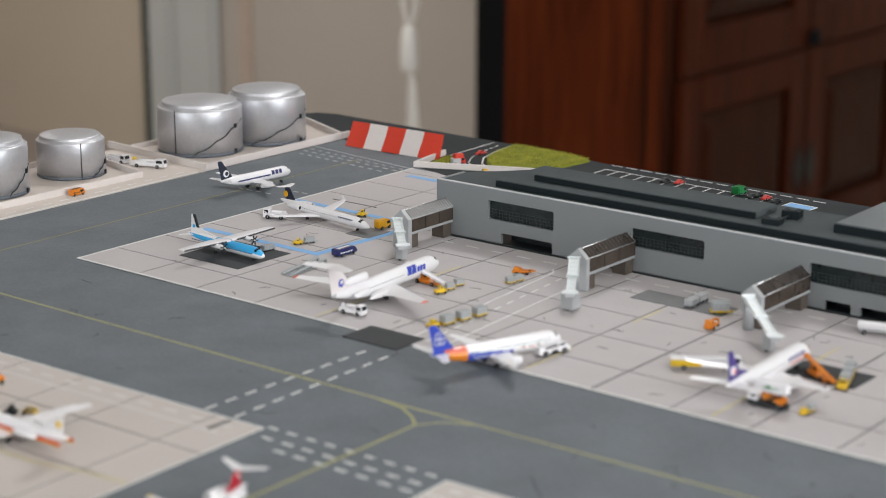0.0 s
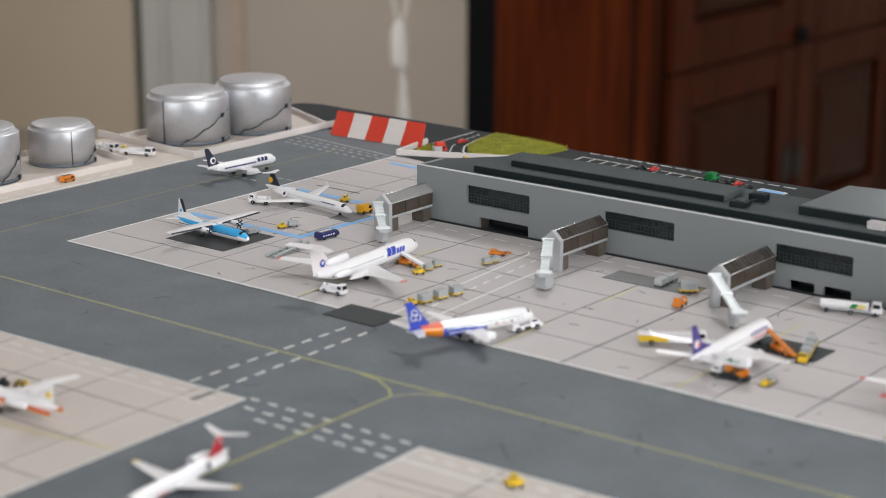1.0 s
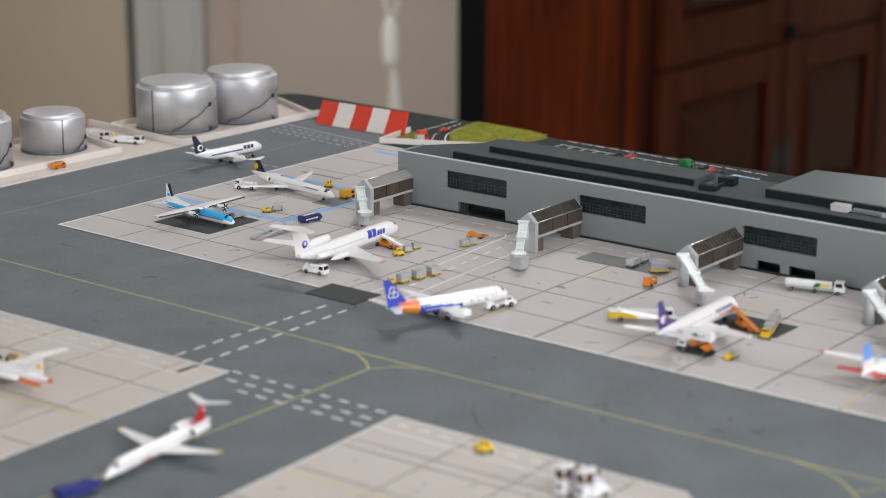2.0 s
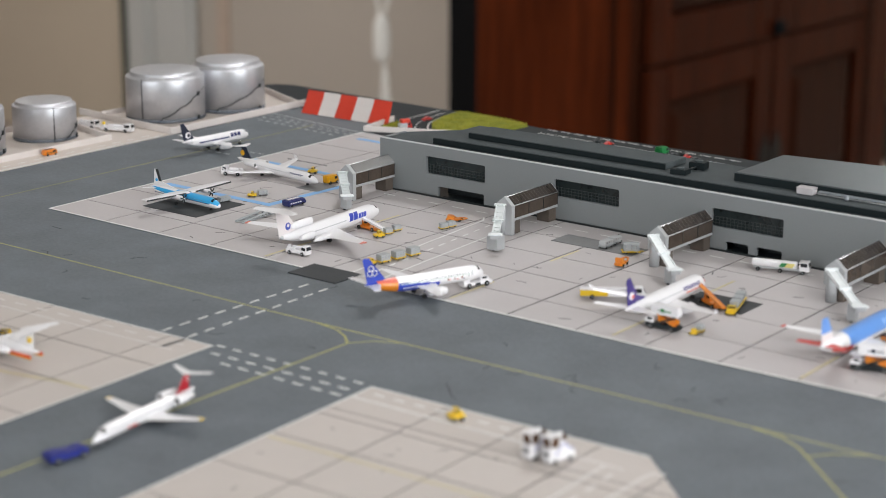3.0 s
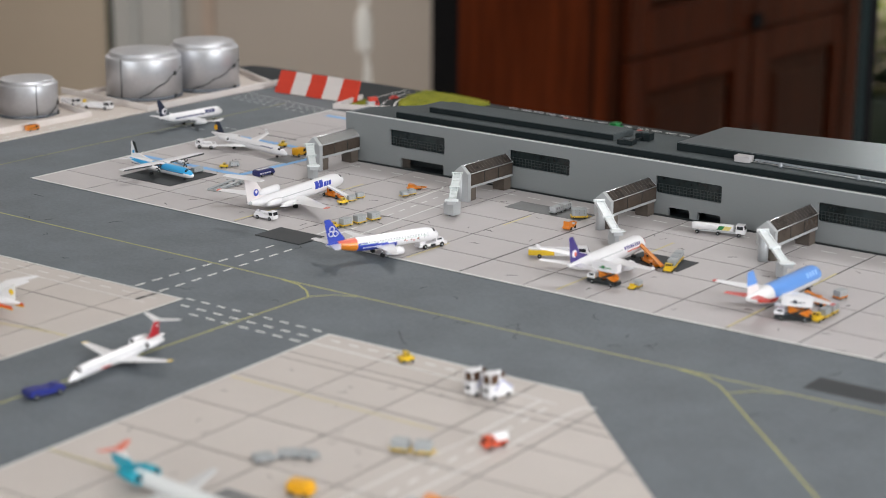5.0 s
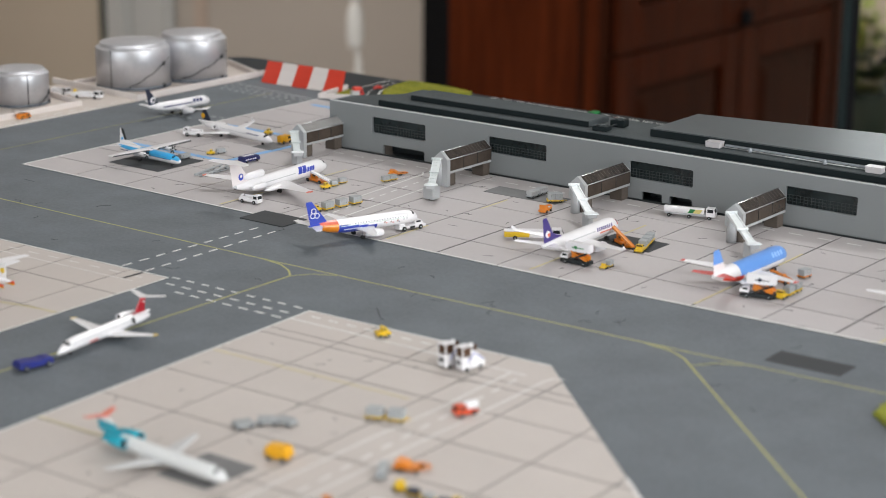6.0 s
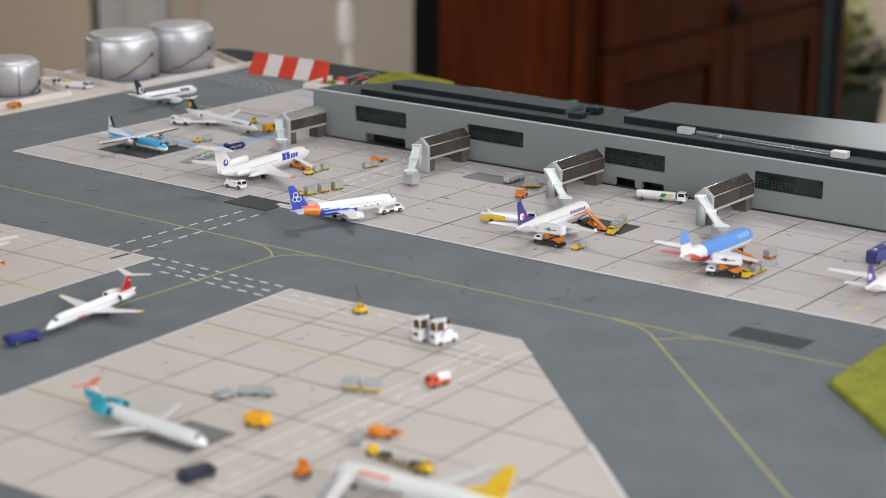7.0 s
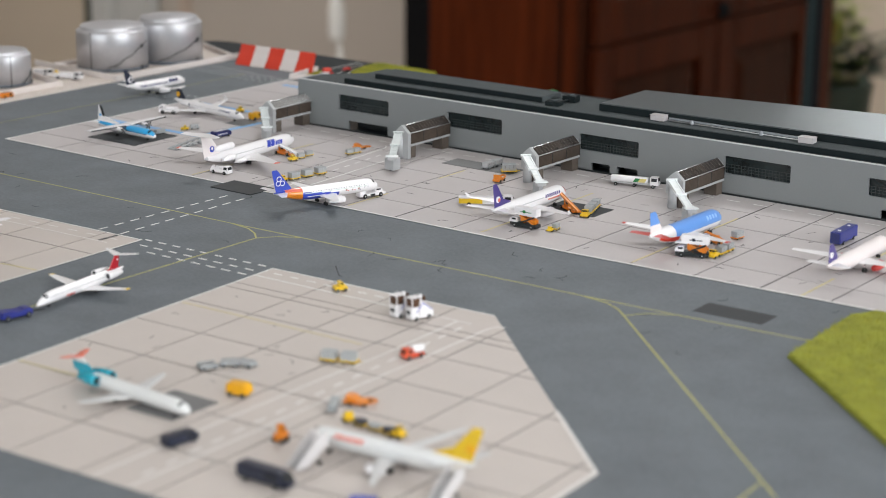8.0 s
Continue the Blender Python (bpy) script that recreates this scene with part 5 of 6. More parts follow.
# purple tail
purple_jet = aircraft("airliner", 0.3731, 0.0543, 91.4, "white airliner with purple tail, red nose flash and winglets", 40.5, 37.0, 2.4, [WHITE, RED_GLOSS],
               lambda x, a: 1 if x > 0.925 and math.sin(radians(a)) > 0.1 else 0, PURPLE, sweep=26, height=7.8, winglet=WHITE, windows=False, fin_c=0.16, fin_sweep=0.70, fin_tip=0.32, dorsal=0.065, stab_span=0.48)
bars(purple_jet, "title", PURPLE, 0.640, 0.860, 0.40, 0.36, 8, 0.5, 0.55)
bars(purple_jet, "cheatline", GREY_LIGHT, 0.30, 0.62, 0.34, 0.10, 1, 0, 1.0)
bars(purple_jet, "web_title", SALMON, 0.68, 0.84, -0.08, 0.18, 7, 0.2)
disc(purple_jet, WHITE, 0.064, 1.80, 0.42)
disc(purple_jet, SALMON, 0.072, 1.72, 0.26, 0.0008)

# blue upper body
blue_jet = aircraft("airliner", 0.4829, 0.0558, 89.2, "white airliner with bright sky-blue upper body and red belly flash", 39.5, 35.5, 2.7, [WHITE, MID_BLUE, RED],
               lambda x, a: 1 if x > 0.275 and math.sin(radians(a)) > -0.25 else (2 if 0.10 < x < 0.32 and -0.75 < math.sin(radians(a)) < -0.25 else 0),
               WHITE_WARM, sweep=26, height=6.7, fin_sweep=0.66, fin_tip=0.42, engine_mat=SILVER, stab_mat=RED_GLOSS, windows=False, fin_top=(MID_BLUE, 0.42), tip=RED_GLOSS)
bars(blue_jet, "title", surface("pale_blue_enamel", (0.30, 0.50, 0.85), 0.3), 0.72, 0.88, 0.55, 0.40, 4, 0.2, 0.6)

# navy tail on the far taxiway
navy_jet = aircraft("airliner", -0.1005, 0.1958, 86.0, "white airliner with navy tail, navy side stripe and titles", 31.5, 29.5, 1.98, [WHITE, GREY_LIGHT],
               lambda x, a: 1 if 215 < a < 325 else 0, NAVY_BLACK, sweep=26, height=6.8, rise=3.8, fin_tip=0.34, windows=False)
bars(navy_jet, "stripe", NAVY, 0.20, 0.66, 0.18, 0.24, 1, 0, 1.0)
bars(navy_jet, "title", NAVY, 0.68, 0.84, 0.45, 0.65, 3, 0.2)
disc(navy_jet, WHITE, 0.075, 1.75, 0.6)
disc(navy_jet, NAVY_BLACK, 0.080, 1.75, 0.35, 0.0008)

# regional jet with yellow emblem
regional_jet = aircraft("airliner", -0.0017, 0.1562, -7.7, "white regional jet with navy tail and yellow emblem", 43.5, 31, 1.72, [WHITE], plain, NAVY_BLACK,
               engine="rear", tail="T", wing_at=0.42, sweep=27, height=4.7, winglet=WHITE, stab_span=0.22, fin_c=0.125, shape=dict(nose=0.17, droop=0.4, blunt=0.65))
disc(regional_jet, AMBER, 0.065, 1.85, 0.56)
bars(regional_jet, "title", NAVY, 0.70, 0.86, 0.45, 0.16, 9, 0.2)

# turboprop on its dark stand
turboprop = aircraft("airliner", 0.0038, 0.0625, -3.1, "light blue and white high-wing turboprop on a dark stand", 34.0, 36, 1.75, [WHITE, SKY],
               lambda x, a: 1 if 0.05 < x < 0.985 and math.sin(radians(a)) > (0.02 if x < 0.9 else 0.25) and not (48 < a < 132 and x < 0.40) else 0, WHITE,
               engine="prop", props=True, wing_z=0.98, wing_at=0.50, sweep=2, chord=0.15, height=6.0, rise=2.6, fin_c=0.135, dorsal=0.22, boot=BLACK, fin_sweep=0.42,
               taper=((0.0, 1.0), (0.12, 1.0), (0.38, 0.96), (0.97, 0.62), (1.0, 0.5)), shape=dict(nose=0.17, droop=0.35, blunt=0.55), stab_span=0.26)
bars(turboprop, "stripe", NAVY, 0.12, 0.90, -0.05, 0.10, 1, 0, 1.0)
disc(turboprop, SKY, 0.10, 2.0, 0.28)

# red tail behind the tug
towed_jet = aircraft("airliner", 0.2820, -0.2326, -82.9, "white jet with red T-tail fin towed by a blue tug", 34.8, 27, 1.6, [WHITE, CRIMSON], lambda x, a: 1 if 0.05 < x < 0.20 and 60 < a < 120 else 0, CRIMSON,
               engine="rear", tail="T", wing_at=0.45, sweep=17, height=4.1, fin_c=0.125, fin_sweep=0.75, stab_mat=WHITE, tip=YELLOW, rear=(0.62, 1.5, 0.5, 0.27, 0.17), windows=False, shape=dict(nose=0.20, droop=0.75, blunt=0.75))
disc(towed_jet, WHITE, 0.075, 2.3, 0.16)
bars(towed_jet, "title", RED_GLOSS, 0.62, 0.74, -0.45, 0.35, 1, 0.2)
bars(towed_jet, "cheatline", GREY_LIGHT, 0.25, 0.9, 0.35, 0.12, 1, 0, 1.0)

# teal tail on the near apron
aircraft("airliner", 0.4243, -0.3309, -1.9, "white jet with teal tail and red stabiliser on a grey stand", 36.8, 25, 1.68, [PEARL, TEAL],
                lambda x, a: 1 if x < 0.17 else 0, TEAL, engine="rear", tail="T", wing_at=0.46, sweep=20, height=3.5, fin_c=0.22, fin_sweep=1.5, fin_top=(PEARL, 0.62), rear=(0.75, 1.35, 0.5, 0.25, 0.17), stab_c=0.34, windows=False, stab_mat=SALMON, engine_mat=TEAL, stab_span=0.32, wing_mat=surface("matt_grey_enamel", (0.55, 0.55, 0.55), 0.6))

# yellow tail on the near apron
yellow_jet = aircraft("airliner", 0.5618, -0.3194, -174.1, "white airliner with yellow tail and red titles", 40.1, 36.0, 2.05, [PEARL], plain, YELLOW, wing_mat=surface("matt_grey_enamel", (0.55, 0.55, 0.55), 0.6), sweep=28, chord=0.105, height=7.8, fin_c=0.165, fin_sweep=0.9, dorsal=0.06)
disc(yellow_jet, AMBER, 0.020, 2.1, 0.5)
bars(yellow_jet, "title", SALMON, 0.64, 0.82, 0.55, 0.42, 7, 0.4, 0.7)

# purple tail at the last stand
last = aircraft("airliner", 0.5863, 0.0689, 91.0, "pale pinkish airliner with purple tail and red engines", 40, 34.5, 2.35, [WHITE_WARM], plain, PURPLE, sweep=26, height=5.6, engine_mat=RED_GLOSS, windows=False)
disc(last, WHITE, 0.05, 1.7, 0.35)

# orange stripe and T-tail on the far apron
striped_jet = aircraft("airliner", 0.1408, -0.2128, 181.5, "white T-tail jet with orange-red stripe and yellow tail emblem", 45, 33, 1.9, [WHITE], plain, WHITE, engine="rear", tail="T", wing_at=0.42, sweep=22, height=5.2)
bars(striped_jet, "stripe", surface("orange_stripe", (0.72, 0.10, 0.03), 0.35), 0.015, 0.95, 0.0, 0.40, 1, 0, 1.0)
bars(striped_jet, "stripe", AMBER, 0.015, 0.95, -0.28, 0.16, 1, 0, 1.0)
disc(striped_jet, YELLOW, 0.06, 1.9, 0.4)


# ---- ground vehicles ----
def sized(ob, k):
    """The same kind of model in a smaller make."""
    ob.scale = (k, k, k)
    return ob


def wheels(parent, L, W, r, n=2, mat=RUBBER):
    for k in range(n):
        x = -L * 0.30 + L * 0.60 * k / max(1, n - 1)
        for sd in (-1, 1):
            bm = bmesh.new()
            lathe(bm, [(r * 0.55, -0.0006), (r, -0.0004), (r, 0.0004), (r * 0.55, 0.0006)], 12, "y", m=Matrix.Translation((x, sd * W / 2, r)))
            w = part("wheel", bm, mat, parent)
            part("hub", lathe(bmesh.new(), [(r * 0.36, -0.0002), (r * 0.32, 0.0002)], 8, "y", m=Matrix.Translation((x, sd * (W / 2 + 0.0005), r))), GREY_BOX, w)


def cab_part(parent, x0, x1, W, z0, z1, mat, rake=0.25):
    """A driver's cab with raked windscreen facing +x, side panes and screen."""
    bm = bmesh.new()
    h = z1 - z0
    prof = [(x0, z0), (x1, z0), (x1, z0 + h * 0.45), (x1 - (x1 - x0) * rake, z1), (x0, z1)]
    loft(bm, [[(x, y, z) for x, z in prof] for y in (-W / 2, W / 2)])
    c = part("cab", bm, mat, parent)
    bm = bmesh.new()
    loft(bm, [[(x1 - (x1 - x0) * rake * f + 0.0001, -W * 0.43, z0 + h * (0.48 + 0.46 * f)), (x1 - (x1 - x0) * rake * f + 0.0001, W * 0.43, z0 + h * (0.48 + 0.46 * f)),
               (x1 - (x1 - x0) * rake * f - 0.0004, W * 0.43, z0 + h * (0.48 + 0.46 * f)), (x1 - (x1 - x0) * rake * f - 0.0004, -W * 0.43, z0 + h * (0.48 + 0.46 * f))] for f in (0.05, 0.95)])
    part("windscreen", bm, GLASS_DARK, c)
    for sd in (-1, 1):
        bm = bmesh.new()
        box(bm, x0 + (x1 - x0) * 0.12, x1 - (x1 - x0) * (rake + 0.08), sd * W / 2 - 0.00012, sd * W / 2 + 0.00012, z0 + h * 0.50, z0 + h * 0.90)
        part("side_pane", bm, GLASS_DARK, c)
    return c


def van(x, y, turn, L, W, H, mat, label, category="van", glass=True, group="", roof_bars=None, name="van"):
    v = thing(name, x, y, 0.0002, turn, label, category, group)
    bm = bmesh.new()
    r = H * 0.18
    prof = [(-L / 2, r * 0.8), (L / 2, r * 0.8), (L / 2, H * 0.50), (L * 0.36, H), (-L / 2, H)]
    loft(bm, [[(px, py, pz) for px, pz in prof] for py in (-W / 2, W / 2)])
    bmesh.ops.remove_doubles(bm, verts=bm.verts, dist=1e-7)
    bmesh.ops.bevel(bm, geom=bm.edges[:], offset=min(W, H) * 0.12, segments=2, affect="EDGES", clamp_overlap=True)
    part("body", bm, mat, v)
    if glass:
        bm = bmesh.new()
        box(bm, L * 0.10, L * 0.33, -W / 2 - 0.0001, W / 2 + 0.0001, H * 0.55, H * 0.85)
        part("side_pane", bm, GLASS_DARK, v)
        bm = bmesh.new()
        loft(bm, [[(L * 0.49, -W * 0.4, H * 0.53), (L * 0.49, W * 0.4, H * 0.53), (L * 0.485, W * 0.4, H * 0.53), (L * 0.485, -W * 0.4, H * 0.53)],
                  [(L * 0.385, -W * 0.4, H * 0.95), (L * 0.385, W * 0.4, H * 0.95), (L * 0.38, W * 0.4, H * 0.95), (L * 0.38, -W * 0.4, H * 0.95)]])
        part("windscreen", bm, GLASS_DARK, v)
    if roof_bars:
        bm = bmesh.new()
        for k in range(4):
            box(bm, -L * 0.35 + k * L * 0.16, -L * 0.35 + k * L * 0.16 + L * 0.11, -W * 0.18, W * 0.18, H, H + 0.0002)
        part("roof_title", bm, roof_bars, v)
        bm = bmesh.new()
        for k in range(5):
            box(bm, -L * 0.40 + k * L * 0.13, -L * 0.40 + k * L * 0.13 + L * 0.08, -W / 2 - 0.0002, -W / 2, H * 0.45, H * 0.62)
        part("side_title", bm, roof_bars, v)
    wheels(v, L, W * 0.92, r * 1.05)
    return v


def tug(x, y, turn, L, W, H, mat, label, cab_mat=None, group="tugs"):
    """A low towing tractor with a small cab."""
    v = thing("tow_tractor", x, y, 0.0002, turn, label, "tractor", group)
    bm = bmesh.new()
    box(bm, -L / 2, L / 2, -W / 2, W / 2, H * 0.18, H * 0.55, min(W, H) * 0.08)
    part("body", bm, mat, v)
    cab_part(v, -L * 0.10, L * 0.24, W * 0.82, H * 0.55, H, cab_mat or mat)
    wheels(v, L, W, H * 0.17)
    return v


def dolly(x, y, turn, label, flat=YELLOW, load=GREY_BOX, L=0.0095, W=0.0062, H=0.0062, group="cargo dollies"):
    d = thing("cargo_dolly", x, y, 0.0002, turn, label, "dolly", group)
    bm = bmesh.new()
    box(bm, -L / 2, L / 2, -W / 2, W / 2, 0.0010, 0.0018, 0.0002)
    rod(bm, (L / 2, 0, 0.0013), (L / 2 + 0.0022, 0, 0.0011), 0.00025, 6)
    part("flatbed", bm, flat, d)
    wheels(d, L, W * 0.8, 0.0009)
    if load:
        bm = bmesh.new()
        l, w = L * 0.86, W * 0.94
        prof = [(-w / 2, 0.0018), (w * 0.38, 0.0018), (w / 2, 0.0030), (w / 2, H), (-w / 2, H)]
        loft(bm, [[(px, py, pz) for py, pz in prof] for px in (-l / 2, l / 2)])
        bmesh.ops.bevel(bm, geom=bm.edges[:], offset=0.0002, segments=1, affect="EDGES", clamp_overlap=True)
        c = part("container", bm, load, d, "grey air cargo container")
        bm = bmesh.new()
        for k in (-1, 0, 1):
            box(bm, k * l * 0.3 - 0.00015, k * l * 0.3 + 0.00015, -w / 2 - 0.0001, w / 2 + 0.0001, 0.0030, H - 0.0003)
        part("rib", bm, SILVER, c)
    return d


def belt_loader(x, y, turn, L, rise, label, body=ORANGE, belt=WHITE):
    """A conveyor truck; the belt climbs towards +x."""
    v = thing("belt_loader", x, y, 0.0002, turn, label, "belt loader", "belt loaders")
    bm = bmesh.new()
    box(bm, -L * 0.34, L * 0.22, -0.0026, 0.0026, 0.0008, 0.0024, 0.0004)
    part("chassis", bm, body, v)
    cab_part(v, -L * 0.02, L * 0.14, 0.0022, 0.0024, 0.0052, body)
    bm = bmesh.new()
    a, b = Vector((-L * 0.55, 0.0014, 0.0030)), Vector((L * 0.55, 0.0014, 0.0030 + rise))
    bw = 0.0008 if belt is ORANGE else 0.0012
    for dy, hh in ((0, 0.0003), (-bw - 0.0001, 0.0006), (bw + 0.0001, 0.0006)):
        w = bw if dy == 0 else 0.0002
        loft(bm, [[tuple(p + Vector((0, dy - w, -hh))), tuple(p + Vector((0, dy + w, -hh))), tuple(p + Vector((0, dy + w, hh))), tuple(p + Vector((0, dy - w, hh)))] for p in (a, b)])
    part("belt", bm, belt, v)
    for f in (0.3, 0.62):
        p = a.lerp(b, f)
        part("strut", rod(bmesh.new(), (p.x, p.y, 0.002), tuple(p), 0.0004, 6), body, v)
    wheels(v, L * 0.7, 0.0052, 0.0012)
    return v


def catering_truck(x, y, turn, label, stripe_mat):
    v = thing("catering_truck", x, y, 0.0002, turn, label, "truck", "catering trucks")
    L, W = 0.0225, 0.0062
    bm = bmesh.new()
    box(bm, -L / 2, L * 0.5, -W / 2 - 0.0003, W / 2 + 0.0003, 0.0009, 0.0036, 0.0003)
    part("chassis", bm, BLACK, v)
    cab_part(v, L * 0.5 - 0.0056, L * 0.5 + 0.0004, W * 0.96, 0.0036, 0.0070, WHITE)
    for sd in (-1, 1):
        for k in (0, 1):
            bm = bmesh.new()
            a, b = (-L * 0.42, 0.0034), (L * 0.14, 0.0092)
            if k:
                a, b = (L * 0.14, 0.0034), (-L * 0.42, 0.0092)
            loft(bm, [[(px, sd * W * 0.40 + k * 0.0005 - 0.0004, pz - 0.0006), (px, sd * W * 0.40 + k * 0.0005 + 0.0004, pz - 0.0006), (px, sd * W * 0.40 + k * 0.0005 + 0.0004, pz + 0.0006), (px, sd * W * 0.40 + k * 0.0005 - 0.0004, pz + 0.0006)] for px, pz in (a, b)])
            part("scissor_arm", bm, ORANGE if k == 0 else BLACK, v)
    bm = bmesh.new()
    box(bm, -L * 0.48, -L * 0.13, -W * 0.36, W * 0.36, 0.0036, 0.0084, 0.0014)
    box(bm, -L * 0.08, L * 0.16, -W * 0.36, W * 0.36, 0.0036, 0.0086, 0.0012)
    part("lift_frame", bm, ORANGE, v)
    bm = bmesh.new()
    box(bm, -L * 0.50, L * 0.34, -W / 2, W / 2, 0.0092, 0.0152, 0.0004)
    b = part("van_box", bm, WHITE, v)
    bm = bmesh.new()
    for sd in (-1, 1):
        for k in range(9):
            xa = -L * 0.30 + k * L * 0.045
            box(bm, xa, xa + L * 0.033, sd * (W / 2 + 0.0001) - 0.0001, sd * (W / 2 + 0.0001) + 0.0001, 0.0118, 0.0125)
    part("title", bm, stripe_mat, b)
    for sd in (-1, 1):
        part("emblem", lathe(bmesh.new(), [(0.0012, -0.00015), (0.0012, 0.00015)], 14, "y", m=Matrix.Translation((sd * L * 0.16 - L * 0.20, sd * (W / 2 + 0.0001), 0.0124))), stripe_mat, b)
    part("platform", box(bmesh.new(), L * 0.34, L * 0.52, -W * 0.42, W * 0.42, 0.0090, 0.0096, 0.0001), WHITE, b)
    wheels(v, L * 1.05, W, 0.0016)
    return v


def stair_truck(x, y, turn, label):
    """A white passenger stair truck: cab, sloped enclosed flight, dark canopy openings."""
    v = thing("stair_truck", x, y, 0.0002, turn, label, "stair truck", "stair trucks")
    L, W = 0.0165, 0.0062
    part("chassis", box(bmesh.new(), -L / 2, L / 2, -W / 2, W / 2, 0.0010, 0.0026, 0.0003), WHITE, v)
    c = part("cab", box(bmesh.new(), L * 0.14, L * 0.52, -W / 2, W / 2, 0.0020, 0.0082, 0.0006), WHITE, v)
    part("grille", box(bmesh.new(), L * 0.515, L * 0.528, -W * 0.28, W * 0.28, 0.0044, 0.0062), BLACK, c)
    # canopy over the cab: brown glass between white corner posts and a white roof
    k = part("canopy", box(bmesh.new(), L * 0.10, L * 0.48, -W * 0.46, W * 0.46, 0.0086, 0.0140, 0.0003), CANOPY_GLASS, v, "brown glazed canopy")
    for xx in (L * 0.11, L * 0.48):
        for sd in (-1, 1):
            part("post", box(bmesh.new(), xx - 0.0002, xx + 0.0003, sd * W * 0.46 - 0.0003, sd * W * 0.46 + 0.0003, 0.0080, 0.0144), WHITE, k)
    part("roof", box(bmesh.new(), L * 0.06, L * 0.53, -W / 2, W / 2, 0.0140, 0.0144, 0.0001), WHITE, k)
    bm = bmesh.new()
    prof = [(-L * 0.50, 0.0026), (L * 0.14, 0.0026), (L * 0.14, 0.0118), (L * 0.02, 0.0118), (-L * 0.50, 0.0048)]
    loft(bm, [[(px, py, pz) for px, pz in prof] for py in (-W / 2, W / 2)])
    s = part("flight", bm, WHITE, v)
    bm = bmesh.new()
    for sd in (-1, 1):
        for (xa, za), (xb, zb) in (((-L * 0.44, 0.0050), (L * 0.0, 0.0104)), ((L * 0.0, 0.0104), (L * 0.30, 0.0052))):
            y_ = sd * (W / 2 + 0.0002)
            loft(bm, [[(px, y_ - 0.0001, pz - 0.0003), (px, y_ + 0.0001, pz - 0.0003), (px, y_ + 0.0001, pz + 0.0003), (px, y_ - 0.0001, pz + 0.0003)] for px, pz in ((xa, za), (xb, zb))])
    part("blue_line", bm, ROYAL, s)
    part("lamp_dome", lathe(bmesh.new(), [(0.0012, 0.0112), (0.0013, 0.0132), (0.0017, 0.0135), (0.0016, 0.0143), (0.0009, 0.0149), (0.0002, 0.0150)], 12, m=Matrix.Translation((-L * 0.02, 0, 0))), WHITE, s)
    part("rear_pane", box(bmesh.new(), -L * 0.16, -L * 0.05, -W * 0.42, W * 0.42, 0.0112, 0.0142, 0.0002), CANOPY_GLASS, s)
    wheels(v, L, W * 0.96, 0.0012)
    return v


CANOPY_GLASS = surface("brown_canopy_glass", (0.10, 0.055, 0.035), 0.2)


def tanker(x, y, turn, label):
    v = thing("fuel_truck", x, y, 0.0002, turn, label, "fuel truck")
    L, W = 0.0365, 0.0056
    bm = bmesh.new()
    oval = [(0.0026 * math.copysign(abs(math.cos(a)) ** 0.55, math.cos(a)), 0.0052 + 0.0023 * math.copysign(abs(math.sin(a)) ** 0.6, math.sin(a))) for a in (k * math.pi / 10 for k in range(20))]
    loft(bm, [[(L * x, y_ * f, 0.0052 + (z_ - 0.0052) * f) for y_, z_ in oval] for x, f in ((-0.50, 0.86), (-0.49, 0.97), (-0.44, 1.0), (0.22, 1.0), (0.27, 0.95), (0.28, 0.82))], smooth=True)
    t = part("tank", bm, WHITE, v)
    for xa, xb, mt in ((0.02, 0.12, GREEN), (0.12, 0.26, surface("pale_yellow_band", (0.72, 0.62, 0.22), 0.35))):
        for sd in (-1, 1):
            bm = bmesh.new()
            loft(bm, [[(L * (xa + k), sd * 0.00268, z_), (L * (xb + k), sd * 0.00268, z_), (L * (xb + k), sd * 0.0025, z_), (L * (xa + k), sd * 0.0025, z_)] for k, z_ in ((-0.05, 0.0038), (0.0, 0.0066))])
            part("colour_flash", bm, mt, t)
    bm = bmesh.new()
    box(bm, -L * 0.48, L * 0.48, -W * 0.3, W * 0.3, 0.0018, 0.0032, 0.0002)
    part("chassis", bm, GREY_LIGHT, v)
    cab_part(v, L * 0.33, L * 0.50, W * 1.05, 0.0022, 0.0082, WHITE, 0.12)
    wheels(v, L * 1.3, W * 0.9, 0.0013, 3)
    return v


def car(x, y, turn, mat, label, s=1.0):
    v = thing("car", x, y, 0.0004, turn, label, "car", "parked cars")
    L, W = 0.0086 * s, 0.0038 * s
    bm = bmesh.new()
    secs = []
    for f, h in ((-0.5, 0.0012), (-0.46, 0.0017), (-0.28, 0.0019), (-0.16, 0.0029), (0.10, 0.0029), (0.26, 0.0019), (0.46, 0.0016), (0.5, 0.0010)):
        h *= s
        secs.append([(f * L, -W / 2, 0.0005), (f * L, W / 2, 0.0005), (f * L, W * 0.48, h * 0.62), (f * L, W * 0.36, h), (f * L, -W * 0.36, h), (f * L, -W * 0.48, h * 0.62)])
    loft(bm, secs, smooth=True)
    part("body", bm, mat, v)
    bm = bmesh.new()
    box(bm, -L * 0.2, L * 0.14, -W * 0.43, W * 0.43, 0.0019 * s, 0.0026 * s)
    part("glass", bm, GLASS_DARK, v)
    wheels(v, L, W * 0.9, 0.0008 * s)
    return v


